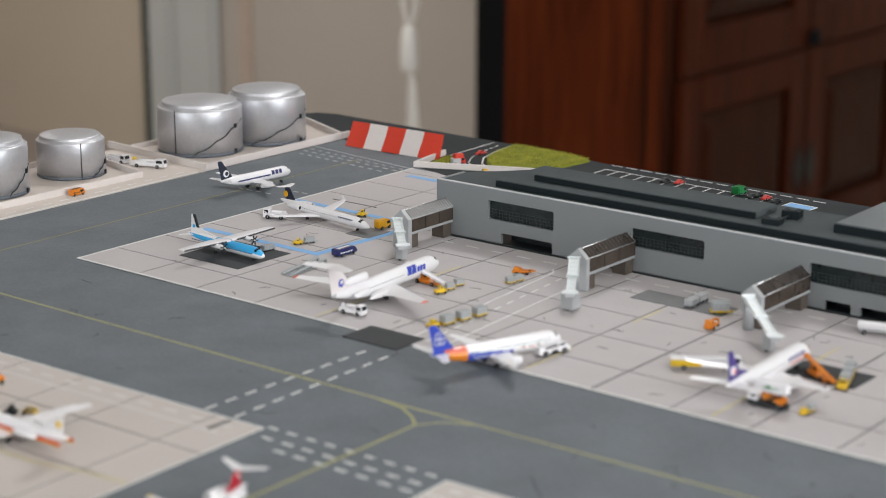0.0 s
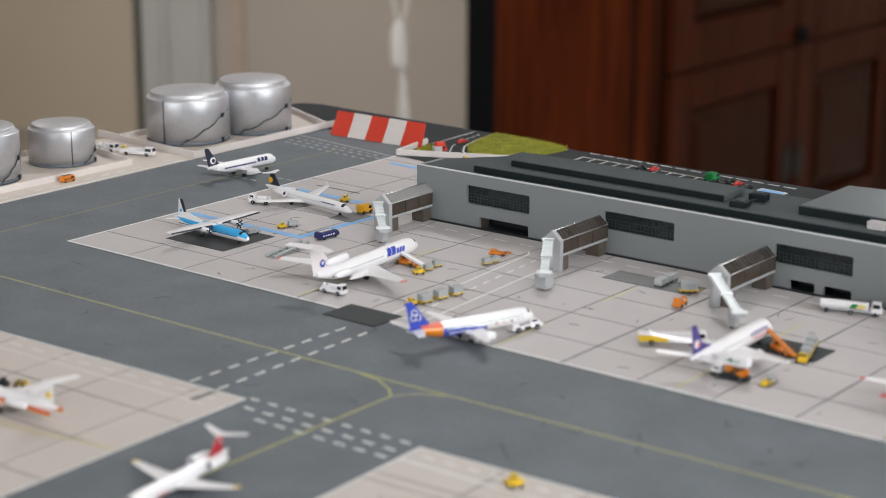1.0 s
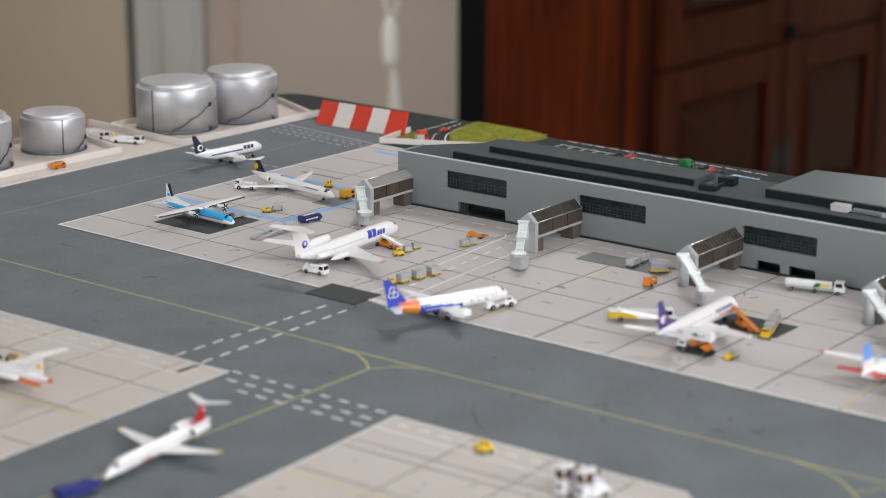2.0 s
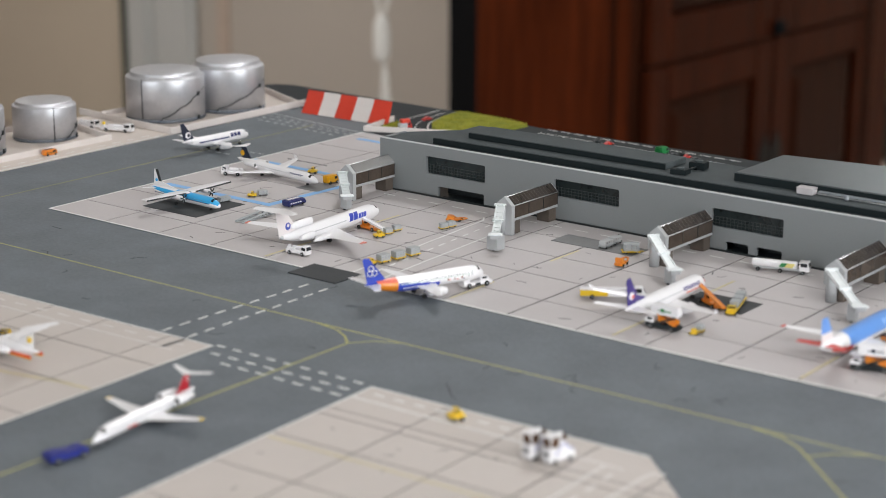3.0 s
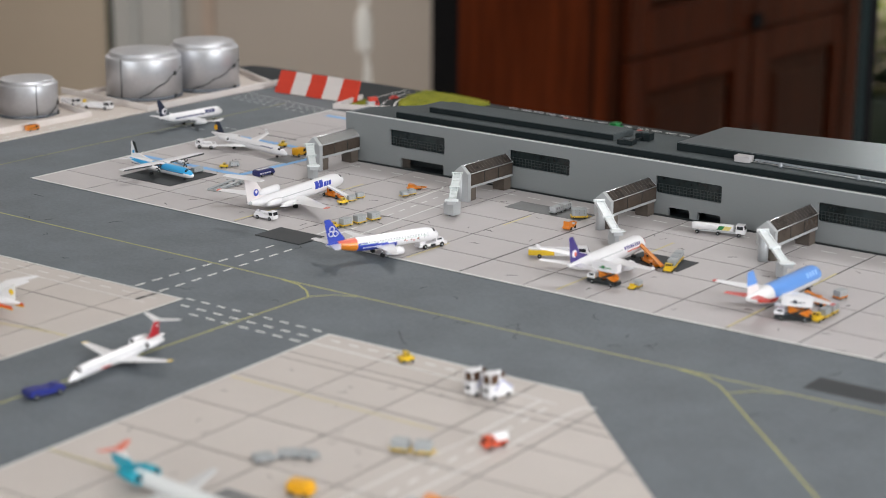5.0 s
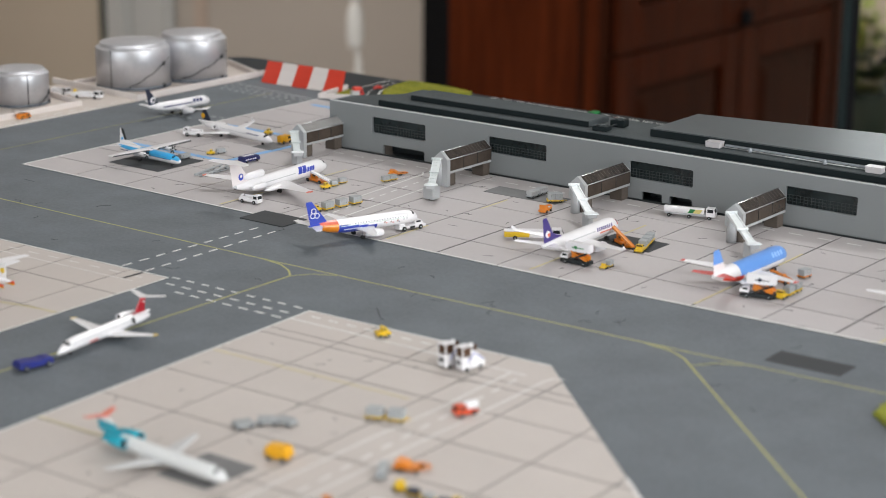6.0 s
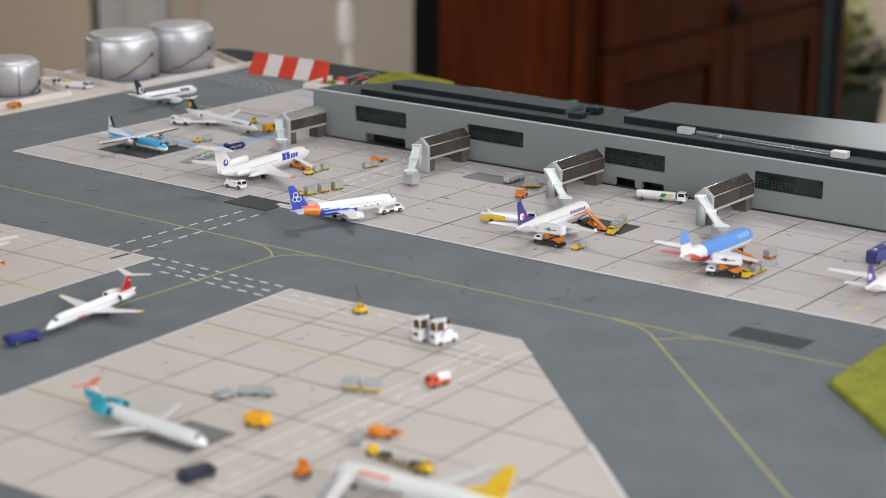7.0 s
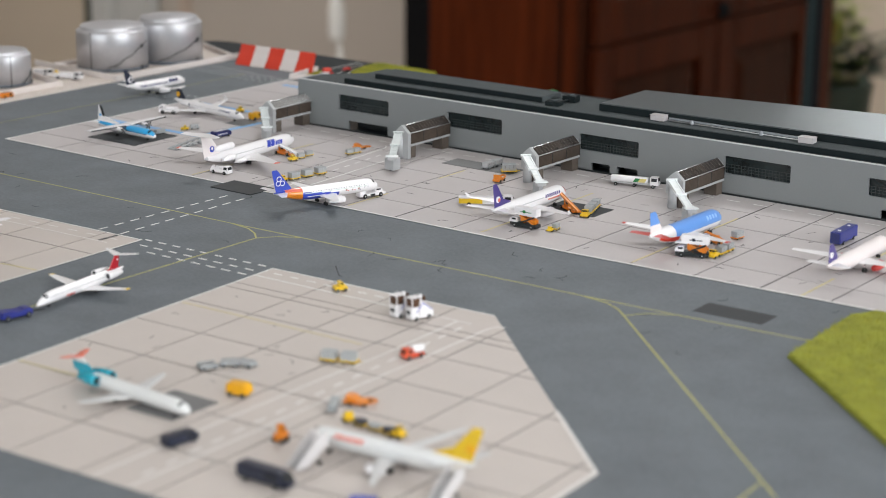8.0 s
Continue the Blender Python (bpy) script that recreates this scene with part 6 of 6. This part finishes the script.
# by the three-engined jet
def pump_truck(x, y, turn, label, L=0.018, mat=WHITE):
    v = thing("service_truck", x, y, 0.0002, turn, label, "truck", "white service trucks")
    bm = bmesh.new()
    box(bm, -L / 2, L * 0.24, -0.0027, 0.0027, 0.0012, 0.0036, 0.0004)
    box(bm, -L * 0.46, -L * 0.05, -0.0024, -0.0004, 0.0036, 0.0048, 0.0004)
    box(bm, -L * 0.5, -L * 0.4, 0.0002, 0.0024, 0.0036, 0.0056, 0.0003)
    lathe(bm, [(0.0008, -L * 0.30), (0.0011, -L * 0.26), (0.0011, L * 0.10), (0.0008, L * 0.14)], 12, "x", m=Matrix.Translation((0, 0.0012, 0.0046)))
    part("deck", bm, mat, v)
    cab_part(v, L * 0.24, L * 0.5, 0.0056, 0.0012, 0.0066, mat, 0.14)
    wheels(v, L, 0.0052, 0.0014)
    return v


sized(pump_truck(0.1445, 0.0175, 5, "white service truck with pump deck near the three-engined jet"), 0.88)
belt_loader(0.1391, 0.0876, 176, 0.0270, 0.0070, "orange belt loader with white conveyor at the jet's hold")
tug(0.1564, 0.0771, 62, 0.0065, 0.0045, 0.0042, YELLOW, "small yellow baggage tractor with cargo dollies")
sized(dolly(0.1557, 0.0865, 70, "small grey cargo container on a yellow dolly"), 0.62)
sized(dolly(0.1548, 0.0959, 70, "small grey cargo container on a yellow dolly"), 0.62)
tug(0.1925, 0.0262, 80, 0.0065, 0.0045, 0.0042, YELLOW, "small yellow baggage tractor with three loaded dollies")
for k in range(3):
    sized(dolly(0.1948 + 0.0020 * k, 0.0352 + 0.0112 * k, 80, "grey cargo container on a yellow dolly beside the apron road"), 0.85)
sized(dolly(0.1746, 0.1176, 68, "small grey cargo container on a yellow dolly near the terminal"), 0.62)
sized(dolly(0.1754, 0.1241, 68, "small grey cargo container on a yellow dolly near the terminal"), 0.62)


def grab_frame(x, y, turn, label, mat=ORANGE):
    """An orange towed frame: low body, hooped rail and raised plate."""
    v = thing("equipment_cart", x, y, 0.0002, turn, label, "equipment cart", "orange carts")
    part("base", box(bmesh.new(), -0.006, 0.003, -0.0024, 0.0024, 0.0008, 0.0026, 0.0004), mat, v)
    bm = bmesh.new()
    P = [(0.002 + 0.0052 * math.cos(0.5236 * k), 0.0024 * math.sin(0.5236 * k), 0.0022 + 0.0008 * math.cos(0.5236 * k)) for k in range(13)]
    for p, q in zip(P, P[1:]):
        rod(bm, p, q, 0.0006, 6)
    part("hoop", bm, mat, v)
    bm = bmesh.new()
    loft(bm, [[(-0.0050, y_, 0.0026), (0.0002, y_, 0.0026), (-0.0022, y_, 0.0050), (-0.0050, y_, 0.0056)] for y_ in (-0.0020, 0.0020)])
    part("hood", bm, mat, v)
    wheels(v, 0.010, 0.0046, 0.0010)
    return v


grab_frame(0.1680, 0.1385, 25, "orange equipment cart with hooped rail near the terminal").scale = (1.0, 1.1, 0.62)
grab_frame(0.3060, 0.1165, 100, "orange equipment cart parked by the jet bridge")
grab_frame(0.5050, -0.2700, 20, "orange equipment cart with hooped rail on the near apron").scale = (1.15, 1.5, 0.75)


def stair_frame(x, y, turn, label):
    v = thing("boarding_stairs", x, y, 0.0002, turn, label, "stairs")
    for sd in (-1, 1):
        bm = bmesh.new()
        rod(bm, (-0.0165, sd * 0.0026, 0.0008), (0.0165, sd * 0.0026, 0.0012), 0.0006, 6)
        rod(bm, (-0.0165, sd * 0.0026, 0.0016), (0.0165, sd * 0.0026, 0.0058), 0.0010, 6)
        for k in range(6):
            f = k / 5
            xx = -0.0165 + 0.033 * f
            rod(bm, (xx, sd * 0.0026, 0.0008 + 0.0004 * f), (xx, sd * 0.0026, 0.0016 + 0.0042 * f), 0.0009, 6)
        part("side_frame", bm, GREY_BOX, v)
    for k in range(10):
        f = k / 9
        part("step", box(bmesh.new(), -0.016 + 0.0315 * f, -0.0138 + 0.0315 * f, -0.0024, 0.0024, 0.0004 + 0.0006 * f, 0.0008 + 0.0006 * f), GREY_LIGHT, v)
    return v


stair_frame(0.0655, 0.0650, 92, "grey framed boarding stairs parked on the apron").scale = (0.95, 1.1, 0.62)
van(0.0610, 0.1050, 88, 0.0165, 0.0066, 0.0046, NAVY, "dark blue van with white roof lettering on the apron", roof_bars=WHITE, glass=False)
sized(tug(0.0232, 0.1050, 40, 0.0068, 0.0056, 0.0038, YELLOW, "small yellow tractor by the blue line"), 0.88)
sized(dolly(0.0262, 0.1120, 60, "empty grey baggage cart behind a yellow tractor", GREY_BOX, GREY_BOX, 0.0095, 0.0056, 0.0048), 0.75)
sized(dolly(0.0190, 0.0830, 82, "grey cargo dolly beside the turboprop", GREY_BOX, GREY_BOX, 0.0120, 0.0056, 0.0046), 0.78)
pump_truck(-0.0312, 0.1425, 205, "white service truck under the regional jet's wing", 0.015)
van(0.0385, 0.1665, 85, 0.0105, 0.0058, 0.0060, AMBER, "yellow van beside the regional jet's nose")
tug(0.0085, 0.1815, 30, 0.0065, 0.0050, 0.0045, YELLOW, "small yellow tractor behind the regional jet")

# at the nose of the orange-banded airliner: low tractor, cab at its front end
v = thing("push_back_tractor", 0.2655, 0.0300, 0.0002, 71, "low white push-back tractor at the airliner's nose", "tractor", "tugs")
bm = bmesh.new()
loft(bm, [[(x, y_, z) for x, z in ((-0.0098, 0.0012), (0.0098, 0.0012), (0.0098, 0.0030), (0.0050, 0.0034), (-0.0030, 0.0030), (-0.0092, 0.0036))] for y_ in (-0.0030, 0.0030)])
bmesh.ops.bevel(bm, geom=bm.edges[:], offset=0.0003, segments=1, affect="EDGES", clamp_overlap=True)
part("body", bm, WHITE, v)
cab_part(v, 0.0022, 0.0076, 0.0052, 0.0032, 0.0056, WHITE, 0.2)
part("rear_deck", box(bmesh.new(), -0.0094, -0.0048, -0.0026, 0.0026, 0.0034, 0.0046, 0.0003), WHITE, v)
# black block stands for the dark gap in the tractor's side
part("side_step", box(bmesh.new(), -0.0018, 0.0016, -0.0032, 0.0032, 0.0014, 0.0026), BLACK, v)
wheels(v, 0.0195, 0.0058, 0.0015)

# carts near the second bridge
for k in range(2):
    dolly(0.2775 - 0.0004 * k, 0.1435 + 0.0105 * k, 92, "pale grey covered baggage cart on the grey patch", GREY_BOX, GREY_LIGHT, 0.0098, 0.0052, 0.0046, "baggage carts")
dolly(0.2960, 0.1420, 40, "grey cargo container on a yellow dolly on the grey patch", L=0.0110)

# under the purple-tailed airliner
tr = thing("truck", 0.3370, 0.0570, 0.0002, 35, "long white truck with bright yellow side panel and dark cab windows", "truck")
bm = bmesh.new()
box(bm, -0.0166, 0.0118, -0.0022, 0.0022, 0.0050, 0.0060, 0.0003)
box(bm, -0.0154, 0.0180, -0.0015, 0.0015, 0.0012, 0.0050, 0.0003)
part("bed", bm, WHITE, tr)
for sd in (-1, 1):
    part("side_panel", box(bmesh.new(), -0.0164, -0.0014, sd * 0.0024 - 0.0003, sd * 0.0024 + 0.0003, 0.0017, 0.0049, 0.0002), YELLOW, tr, "bright yellow side panel")
cab_part(tr, 0.0118, 0.0190, 0.0052, 0.0012, 0.0068, WHITE)
part("side_window", box(bmesh.new(), 0.0150, 0.0170, -0.0027, 0.0027, 0.0040, 0.0058, 0.0002), GLASS_DARK, tr, "dark cab window")
wheels(tr, 0.0330, 0.0046, 0.0013)
sized(catering_truck(0.3880, 0.0285, 182, "white box catering truck on orange scissor lift with green titles", GREEN), 0.84)
tug(0.4052, 0.0300, 100, 0.0044, 0.0034, 0.0030, YELLOW, "small yellow tractor with grey box behind")
sized(dolly(0.4060, 0.0350, 95, "small grey box on a yellow dolly", L=0.0062, W=0.0046, H=0.0052), 0.8)
belt_loader(0.3860, 0.0800, 150, 0.0300, 0.0075, "orange belt loader reaching the airliner's nose", belt=ORANGE)
tug(0.4027, 0.0728, 288, 0.0075, 0.0050, 0.0046, YELLOW, "yellow tractor heading a train of loaded dollies")
for k in range(3):
    sized(dolly(0.4003 - 0.0027 * k, 0.0806 + 0.0081 * k, 288, "grey cargo container on a yellow dolly behind a tractor", L=0.0080), 0.84)
sized(tanker(0.3845, 0.1615, 16.5, "white fuel tanker with green and yellow bands by the terminal"), 0.9)

# by the blue airliner
sized(catering_truck(0.5005, 0.0345, 200, "white box catering truck on orange scissor lift with dark titles", NAVY_BLACK), 0.85)
tug(0.5108, 0.0405, 270, 0.0075, 0.0052, 0.0046, YELLOW, "yellow tractor with grey containers by the blue airliner")
for k in range(2):
    sized(dolly(0.5110, 0.0490 + 0.0085 * k, 270, "grey cargo container on a yellow dolly by the blue airliner", L=0.0092), 0.8)
sized(dolly(0.5022, 0.0850, 80, "grey cargo container on an orange dolly near the blue nose", ORANGE), 0.8)
belt_loader(0.4990, 0.0670, 168, 0.0150, 0.0030, "low orange belt loader beside the blue airliner", body=ORANGE, belt=ORANGE)
v = thing("box_truck", 0.5545, 0.1190, 0.0002, 92, "tall dark blue box truck behind the last stand", "truck")
part("body", box(bmesh.new(), -0.0128, 0.0128, -0.0033, 0.0033, 0.0012, 0.0082, 0.0003), DEEP_BLUE, v)
part("rear_door", box(bmesh.new(), -0.0130, -0.0128, -0.0028, 0.0028, 0.0018, 0.0076), NAVY, v)
for dx in (0.006, -0.008):
    part("roof_vent", box(bmesh.new(), dx, dx + 0.0016, -0.0008, 0.0008, 0.0082, 0.0086), WHITE, v)
wheels(v, 0.0250, 0.0060, 0.0012)

# near apron and cross taxiway
v = thing("tow_tractor", 0.2855, -0.2810, 0.0002, 80, "dark blue flat aircraft tug towing the red-tailed jet", "tractor", "tugs")
part("body", box(bmesh.new(), -0.0092, 0.0090, -0.0041, 0.0041, 0.0010, 0.0038, 0.0006), DEEP_BLUE, v)
part("rear_deck", box(bmesh.new(), -0.0090, -0.0020, -0.0036, 0.0036, 0.0036, 0.0044, 0.0003), DEEP_BLUE, v)
part("seat_rail", box(bmesh.new(), 0.0040, 0.0084, -0.0034, 0.0034, 0.0036, 0.0042, 0.0002), DEEP_BLUE, v)
wheels(v, 0.0200, 0.0078, 0.0014)
part("tow_bar", rod(bmesh.new(), (0.0095, 0, 0.0014), (0.0170, -0.0010, 0.0014), 0.0005, 6), BLACK, v)
for x, y, a in ((0.4185, -0.2775, 65), (0.4238, -0.2680, 40), (0.4305, -0.2640, 10)):
    dolly(x, y, a, "low grey empty baggage dolly on the near apron", GREY_BOX, GREY_BOX, 0.0095, 0.0060, 0.0026)
van(0.4550, -0.2945, 15, 0.0108, 0.0072, 0.0060, AMBER, "rounded yellow-orange van on the near apron", glass=False)
van(0.4758, -0.3530, 82, 0.0165, 0.0064, 0.0050, NAVY_BLACK, "blue-black car on the near apron road", "car", name="car")
van(0.5330, -0.3625, 2, 0.0262, 0.0070, 0.0070, NAVY_BLACK, "long blue-black coach on the near apron road", "coach", name="coach")
tug(0.5085, -0.3260, 95, 0.0058, 0.0042, 0.0080, ORANGE, "small tall orange tractor on the near apron")
dolly(0.4995, -0.2815, 122, "grey towed conveyor cart on the near apron", GREY_BOX, GREY_BOX, 0.0150, 0.0040, 0.0036)
tug(0.5155, -0.2900, 150, 0.0050, 0.0044, 0.0046, YELLOW, "small rounded yellow tractor on the near apron")
for k, lo in ((0, NAVY_BLACK), (1, GREY_BOX), (2, NAVY_BLACK)):
    sized(dolly(0.5232 + 0.0080 * k, -0.2912 - 0.0002 * k, 0, "yellow dolly with dark load behind the airliner", YELLOW, lo, 0.0068, 0.0046, 0.0040), 0.85)
tug(0.5440, -0.2915, 0, 0.0065, 0.0046, 0.0052, YELLOW, "small yellow tractor heading a row of dollies")
tug(0.3852, -0.1420, 60, 0.0072, 0.0058, 0.0050, YELLOW, "small yellow tractor at the apron corner")
sized(stair_truck(0.4395, -0.1560, 262, "white stair truck with brown canopy and blue line"), 0.86)
sized(stair_truck(0.4490, -0.1545, 258, "white stair truck with brown canopy and blue line"), 0.86)
v = thing("fuel_bowser", 0.4845, -0.2055, 0.0002, 250, "small red truck with white tank on the near apron", "truck")
part("chassis", box(bmesh.new(), -0.0068, 0.0066, -0.0026, 0.0026, 0.0010, 0.0028, 0.0003), VERMILION, v)
cab_part(v, 0.0010, 0.0070, 0.0060, 0.0020, 0.0062, VERMILION, 0.3)
part("tank", lathe(bmesh.new(), [(0.0012, -0.0078), (0.0024, -0.0072), (0.0026, -0.002), (0.0024, 0.0012)], 14, "x", m=Matrix.Translation((0, 0, 0.0052))), WHITE, v)
wheels(v, 0.0135, 0.0052, 0.0014)
sized(v, 0.82)
sized(dolly(0.4562, -0.2335, 20, "grey cargo container on a yellow dolly on the near apron", L=0.0098), 0.88)
sized(dolly(0.4655, -0.2300, 22, "grey cargo container on a yellow dolly on the near apron", L=0.0098), 0.88)
van(0.5830, -0.3610, 30, 0.0130, 0.0066, 0.0060, ROYAL, "blue van under the yellow-tailed airliner's wing")
tug(0.0863, -0.1729, 80, 0.0085, 0.0058, 0.0070, ORANGE, "orange tractor on the far side apron")
tug(0.1262, -0.1952, 30, 0.0058, 0.0046, 0.0046, BLACK, "black tractor near the orange-striped jet")
dolly(0.1320, -0.1890, 20, "yellow flat dolly near the orange-striped jet", YELLOW, YELLOW, 0.0066, 0.0038, 0.0018)

# tank yard
van(-0.1800, 0.1050, 88, 0.0115, 0.0050, 0.0046, ORANGE, "orange truck with black pipes by the yard wall", "truck", name="truck", roof_bars=BLACK)
pump_truck(-0.2350, 0.1905, 6, "white truck with dark cab windows behind the small tank", 0.0190)
pump_truck(-0.2060, 0.1940, 20, "long white tank truck with yellow tail by the yard wall", 0.0275)
part("beacon", lathe(bmesh.new(), [(0.0012, 0.0), (0.0016, 0.001), (0.0010, 0.0022)], 10, m=Matrix.Translation((-0.0112, 0.0, 0.0050))), YELLOW, bpy.data.objects["service_truck.003"], "yellow tail beacon")

# far corner and car park
v = thing("truck", -0.0385, 0.3405, 0.0003, 65, "small truck with red cab and grey body by the green", "truck")
part("body", box(bmesh.new(), -0.0062, 0.002, -0.003, 0.003, 0.001, 0.0062, 0.0005), GREY_LIGHT, v)
part("hood", box(bmesh.new(), -0.004, 0.005, -0.003, 0.003, 0.0062, 0.0100, 0.0005), RED, v)
cab_part(v, 0.002, 0.0066, 0.0058, 0.001, 0.0068, RED_GLOSS)
wheels(v, 0.012, 0.0055, 0.0013)
sized(v, 0.8)
for x, y, mt, lab, a in ((-0.0460, 0.3780, RED_GLOSS, "small red car on the access road", 80), (-0.0120, 0.3380, AMBER, "small yellow car on the access road", 140),
                         (0.1090, 0.3865, BLACK, "small black car in the car park", 85),
                         (0.1195, 0.3880, RED_GLOSS, "small red car in the car park", 85),
                         (0.1800, 0.3900, BLACK, "small black car in the car park", 85), (0.1890, 0.3850, RED_GLOSS, "small red car in the car park", 85),
                         (0.1985, 0.3810, BLACK, "small black car in the car park", 85), (0.1790, 0.3830, BLACK, "small black car in the car park", 85)):
    car(x, y, a, mt, lab, 1.05)
van(0.1675, 0.3860, 85, 0.0100, 0.0066, 0.0062, GREEN, "rounded green van in the car park")


STAIR_GREY = surface("pale_stair_plastic", (0.56, 0.54, 0.54), 0.5)
# white passenger stairs at the yellow-tailed airliner's nose
st = thing("passenger_stairs", 0.5345, -0.3385, 0.0002, 78, "pale grey passenger stairs at the nose of the yellow-tailed airliner", "stairs")
for sd in (-1, 1):
    bm = bmesh.new()
    loft(bm, [[(-0.0110, y_, 0.0010), (-0.0030, y_, 0.0010), (0.0090, y_, 0.0098), (0.0090, y_, 0.0150), (0.0040, y_, 0.0150)] for y_ in (sd * 0.0036 - 0.0004, sd * 0.0036 + 0.0004)])
    part("side_panel", bm, STAIR_GREY, st)
for k in range(9):
    part("step", box(bmesh.new(), -0.0085 + 0.0019 * k, -0.0064 + 0.0019 * k, -0.0033, 0.0033, 0.0010 + 0.0011 * k, 0.0016 + 0.0011 * k), GREY_LIGHT, st)
wheels(st, 0.014, 0.0062, 0.0012)
sized(st, 0.88)

ob = sized(copy_thing(st, pose(0.5996, -0.3311, 0.0002, 0, 0, 84)), 0.8)
tagged(ob, "pale grey passenger stairs at the tail of the yellow-tailed airliner", "stairs")

# slate strip on the wardrobe's end, plant behind it
SLATE = surface("slate_metal", (0.013, 0.026, 0.029), 0.45, 0.2, vary=0.08, spec=0.35)
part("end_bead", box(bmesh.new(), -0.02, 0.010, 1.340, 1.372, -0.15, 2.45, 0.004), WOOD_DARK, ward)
part("end_stile", box(bmesh.new(), -0.02, 0.006, 1.384, 1.536, -0.15, 2.45, 0.006), WOOD_DOOR_SHADED, ward)

# slim slate post standing between the table and the wardrobe
post = thing("floor_stand", -0.243, 1.724, FLOOR_Z, 0, "slim dark slate metal post standing behind the table", "post")
part("pole", lathe(bmesh.new(), [(0.0082, 0.016), (0.0082, 2.60), (0.007, 2.61), (0.001, 2.612)], 24, m=Matrix.Translation((-0.0062, -0.0028, 0))), SLATE, post)
# near-black strip down the right of the pole
part("side_channel", box(bmesh.new(), -0.0050, 0.0062, -0.0055, 0.0055, 0.016, 2.59, 0.001, m=pose(0.0045, 0.0021, 0, 0, 0, 25)), DARK_GAP, post, "black strip along one side of the post")
part("foot", lathe(bmesh.new(), [(0.12, 0.0), (0.12, 0.008), (0.112, 0.013), (0.022, 0.020), (0.014, 0.030)], 32), SLATE, post)

LEAF = surface("plant_leaf", (0.22, 0.27, 0.05), 0.5, vary=0.5, grain=40, stain=6)
LEAF_DARK = surface("dark_plant_leaf", (0.022, 0.040, 0.026), 0.5, vary=0.3, grain=40, stain=6)
FLOWER = surface("yellow_bloom", (0.45, 0.33, 0.06), 0.6, vary=0.3, grain=40, stain=6)
pl = thing("house_plant", -1.98, 5.62, FLOOR_Z, 0, "leafy green house plant with yellow blooms in a dark pot", "plant")
part("pot", lathe(bmesh.new(), [(0.07, 0), (0.09, 0.01), (0.11, 0.20), (0.115, 0.22), (0.10, 0.22)], 24), LEAF_DARK, pl)
prng = random.Random(4)


def leaf_mesh(bm, base, tip, w):
    """A folded pointed blade that arches over, in four bays."""
    base, tip = Vector(base), Vector(tip)
    d = tip - base
    side = d.cross(Vector((0.3, 0.2, 1))).normalized() * w
    rows = []
    for f, h in ((0.0, 0.08), (0.3, 0.9), (0.6, 1.0), (0.85, 0.55), (1.0, 0.03)):
        c = base.lerp(tip, f) + Vector((0, 0, 0.22 * d.length * math.sin(f * 2.6) - 0.10 * d.length * f))
        rows.append([bm.verts.new(c - side * h), bm.verts.new(c - Vector((0, 0, w * 0.3 * h))), bm.verts.new(c + side * h)])
    for p, q in zip(rows, rows[1:]):
        for k in (0, 1):
            bm.faces.new((p[k], p[k + 1], q[k + 1], q[k]))


for k in range(16):
    a = k * 2.4
    tall = k > 9
    reach = 0.05 if tall else 0.10
    top = Vector((reach * math.cos(a) - (0.03 if tall else 0.0), reach * math.sin(a), 0.42 + 0.028 * (k - 9) if tall else 0.26 + 0.014 * k))
    st = part("stem", rod(bmesh.new(), (0.03 * math.cos(a), 0.03 * math.sin(a), 0.21), tuple(top), 0.004, 6), LEAF, pl)
    for j in range(5 if tall else 6):
        f = prng.uniform(0.6 if tall else 0.4, 1.0)
        p = Vector((0, 0, 0.21)).lerp(top, f)
        b = prng.uniform(0, 6.28)
        l = prng.uniform(0.08, 0.15) if tall else prng.uniform(0.12, 0.24)
        bm = bmesh.new()
        leaf_mesh(bm, p, p + Vector((math.cos(b) * l, math.sin(b) * l, prng.uniform(-0.03, 0.05))), 0.021 if tall else 0.022)
        part("leaf", bm, LEAF if tall else LEAF_DARK, st)
    if k in (7, 8, 9, 10):
        bm = bmesh.new()
        for j in range(7):
            c = Vector((-0.065, -0.01, 0.37 + 0.025 * (k - 7))) + Vector((prng.uniform(-0.03, 0.03), prng.uniform(-0.03, 0.03), prng.uniform(-0.02, 0.02)))
            lathe(bm, [(0.004, -0.01), (0.016, 0), (0.010, 0.014)], 8, m=Matrix.Translation(c))
        tagged(part("bloom", bm, FLOWER, st), kind="stuff")
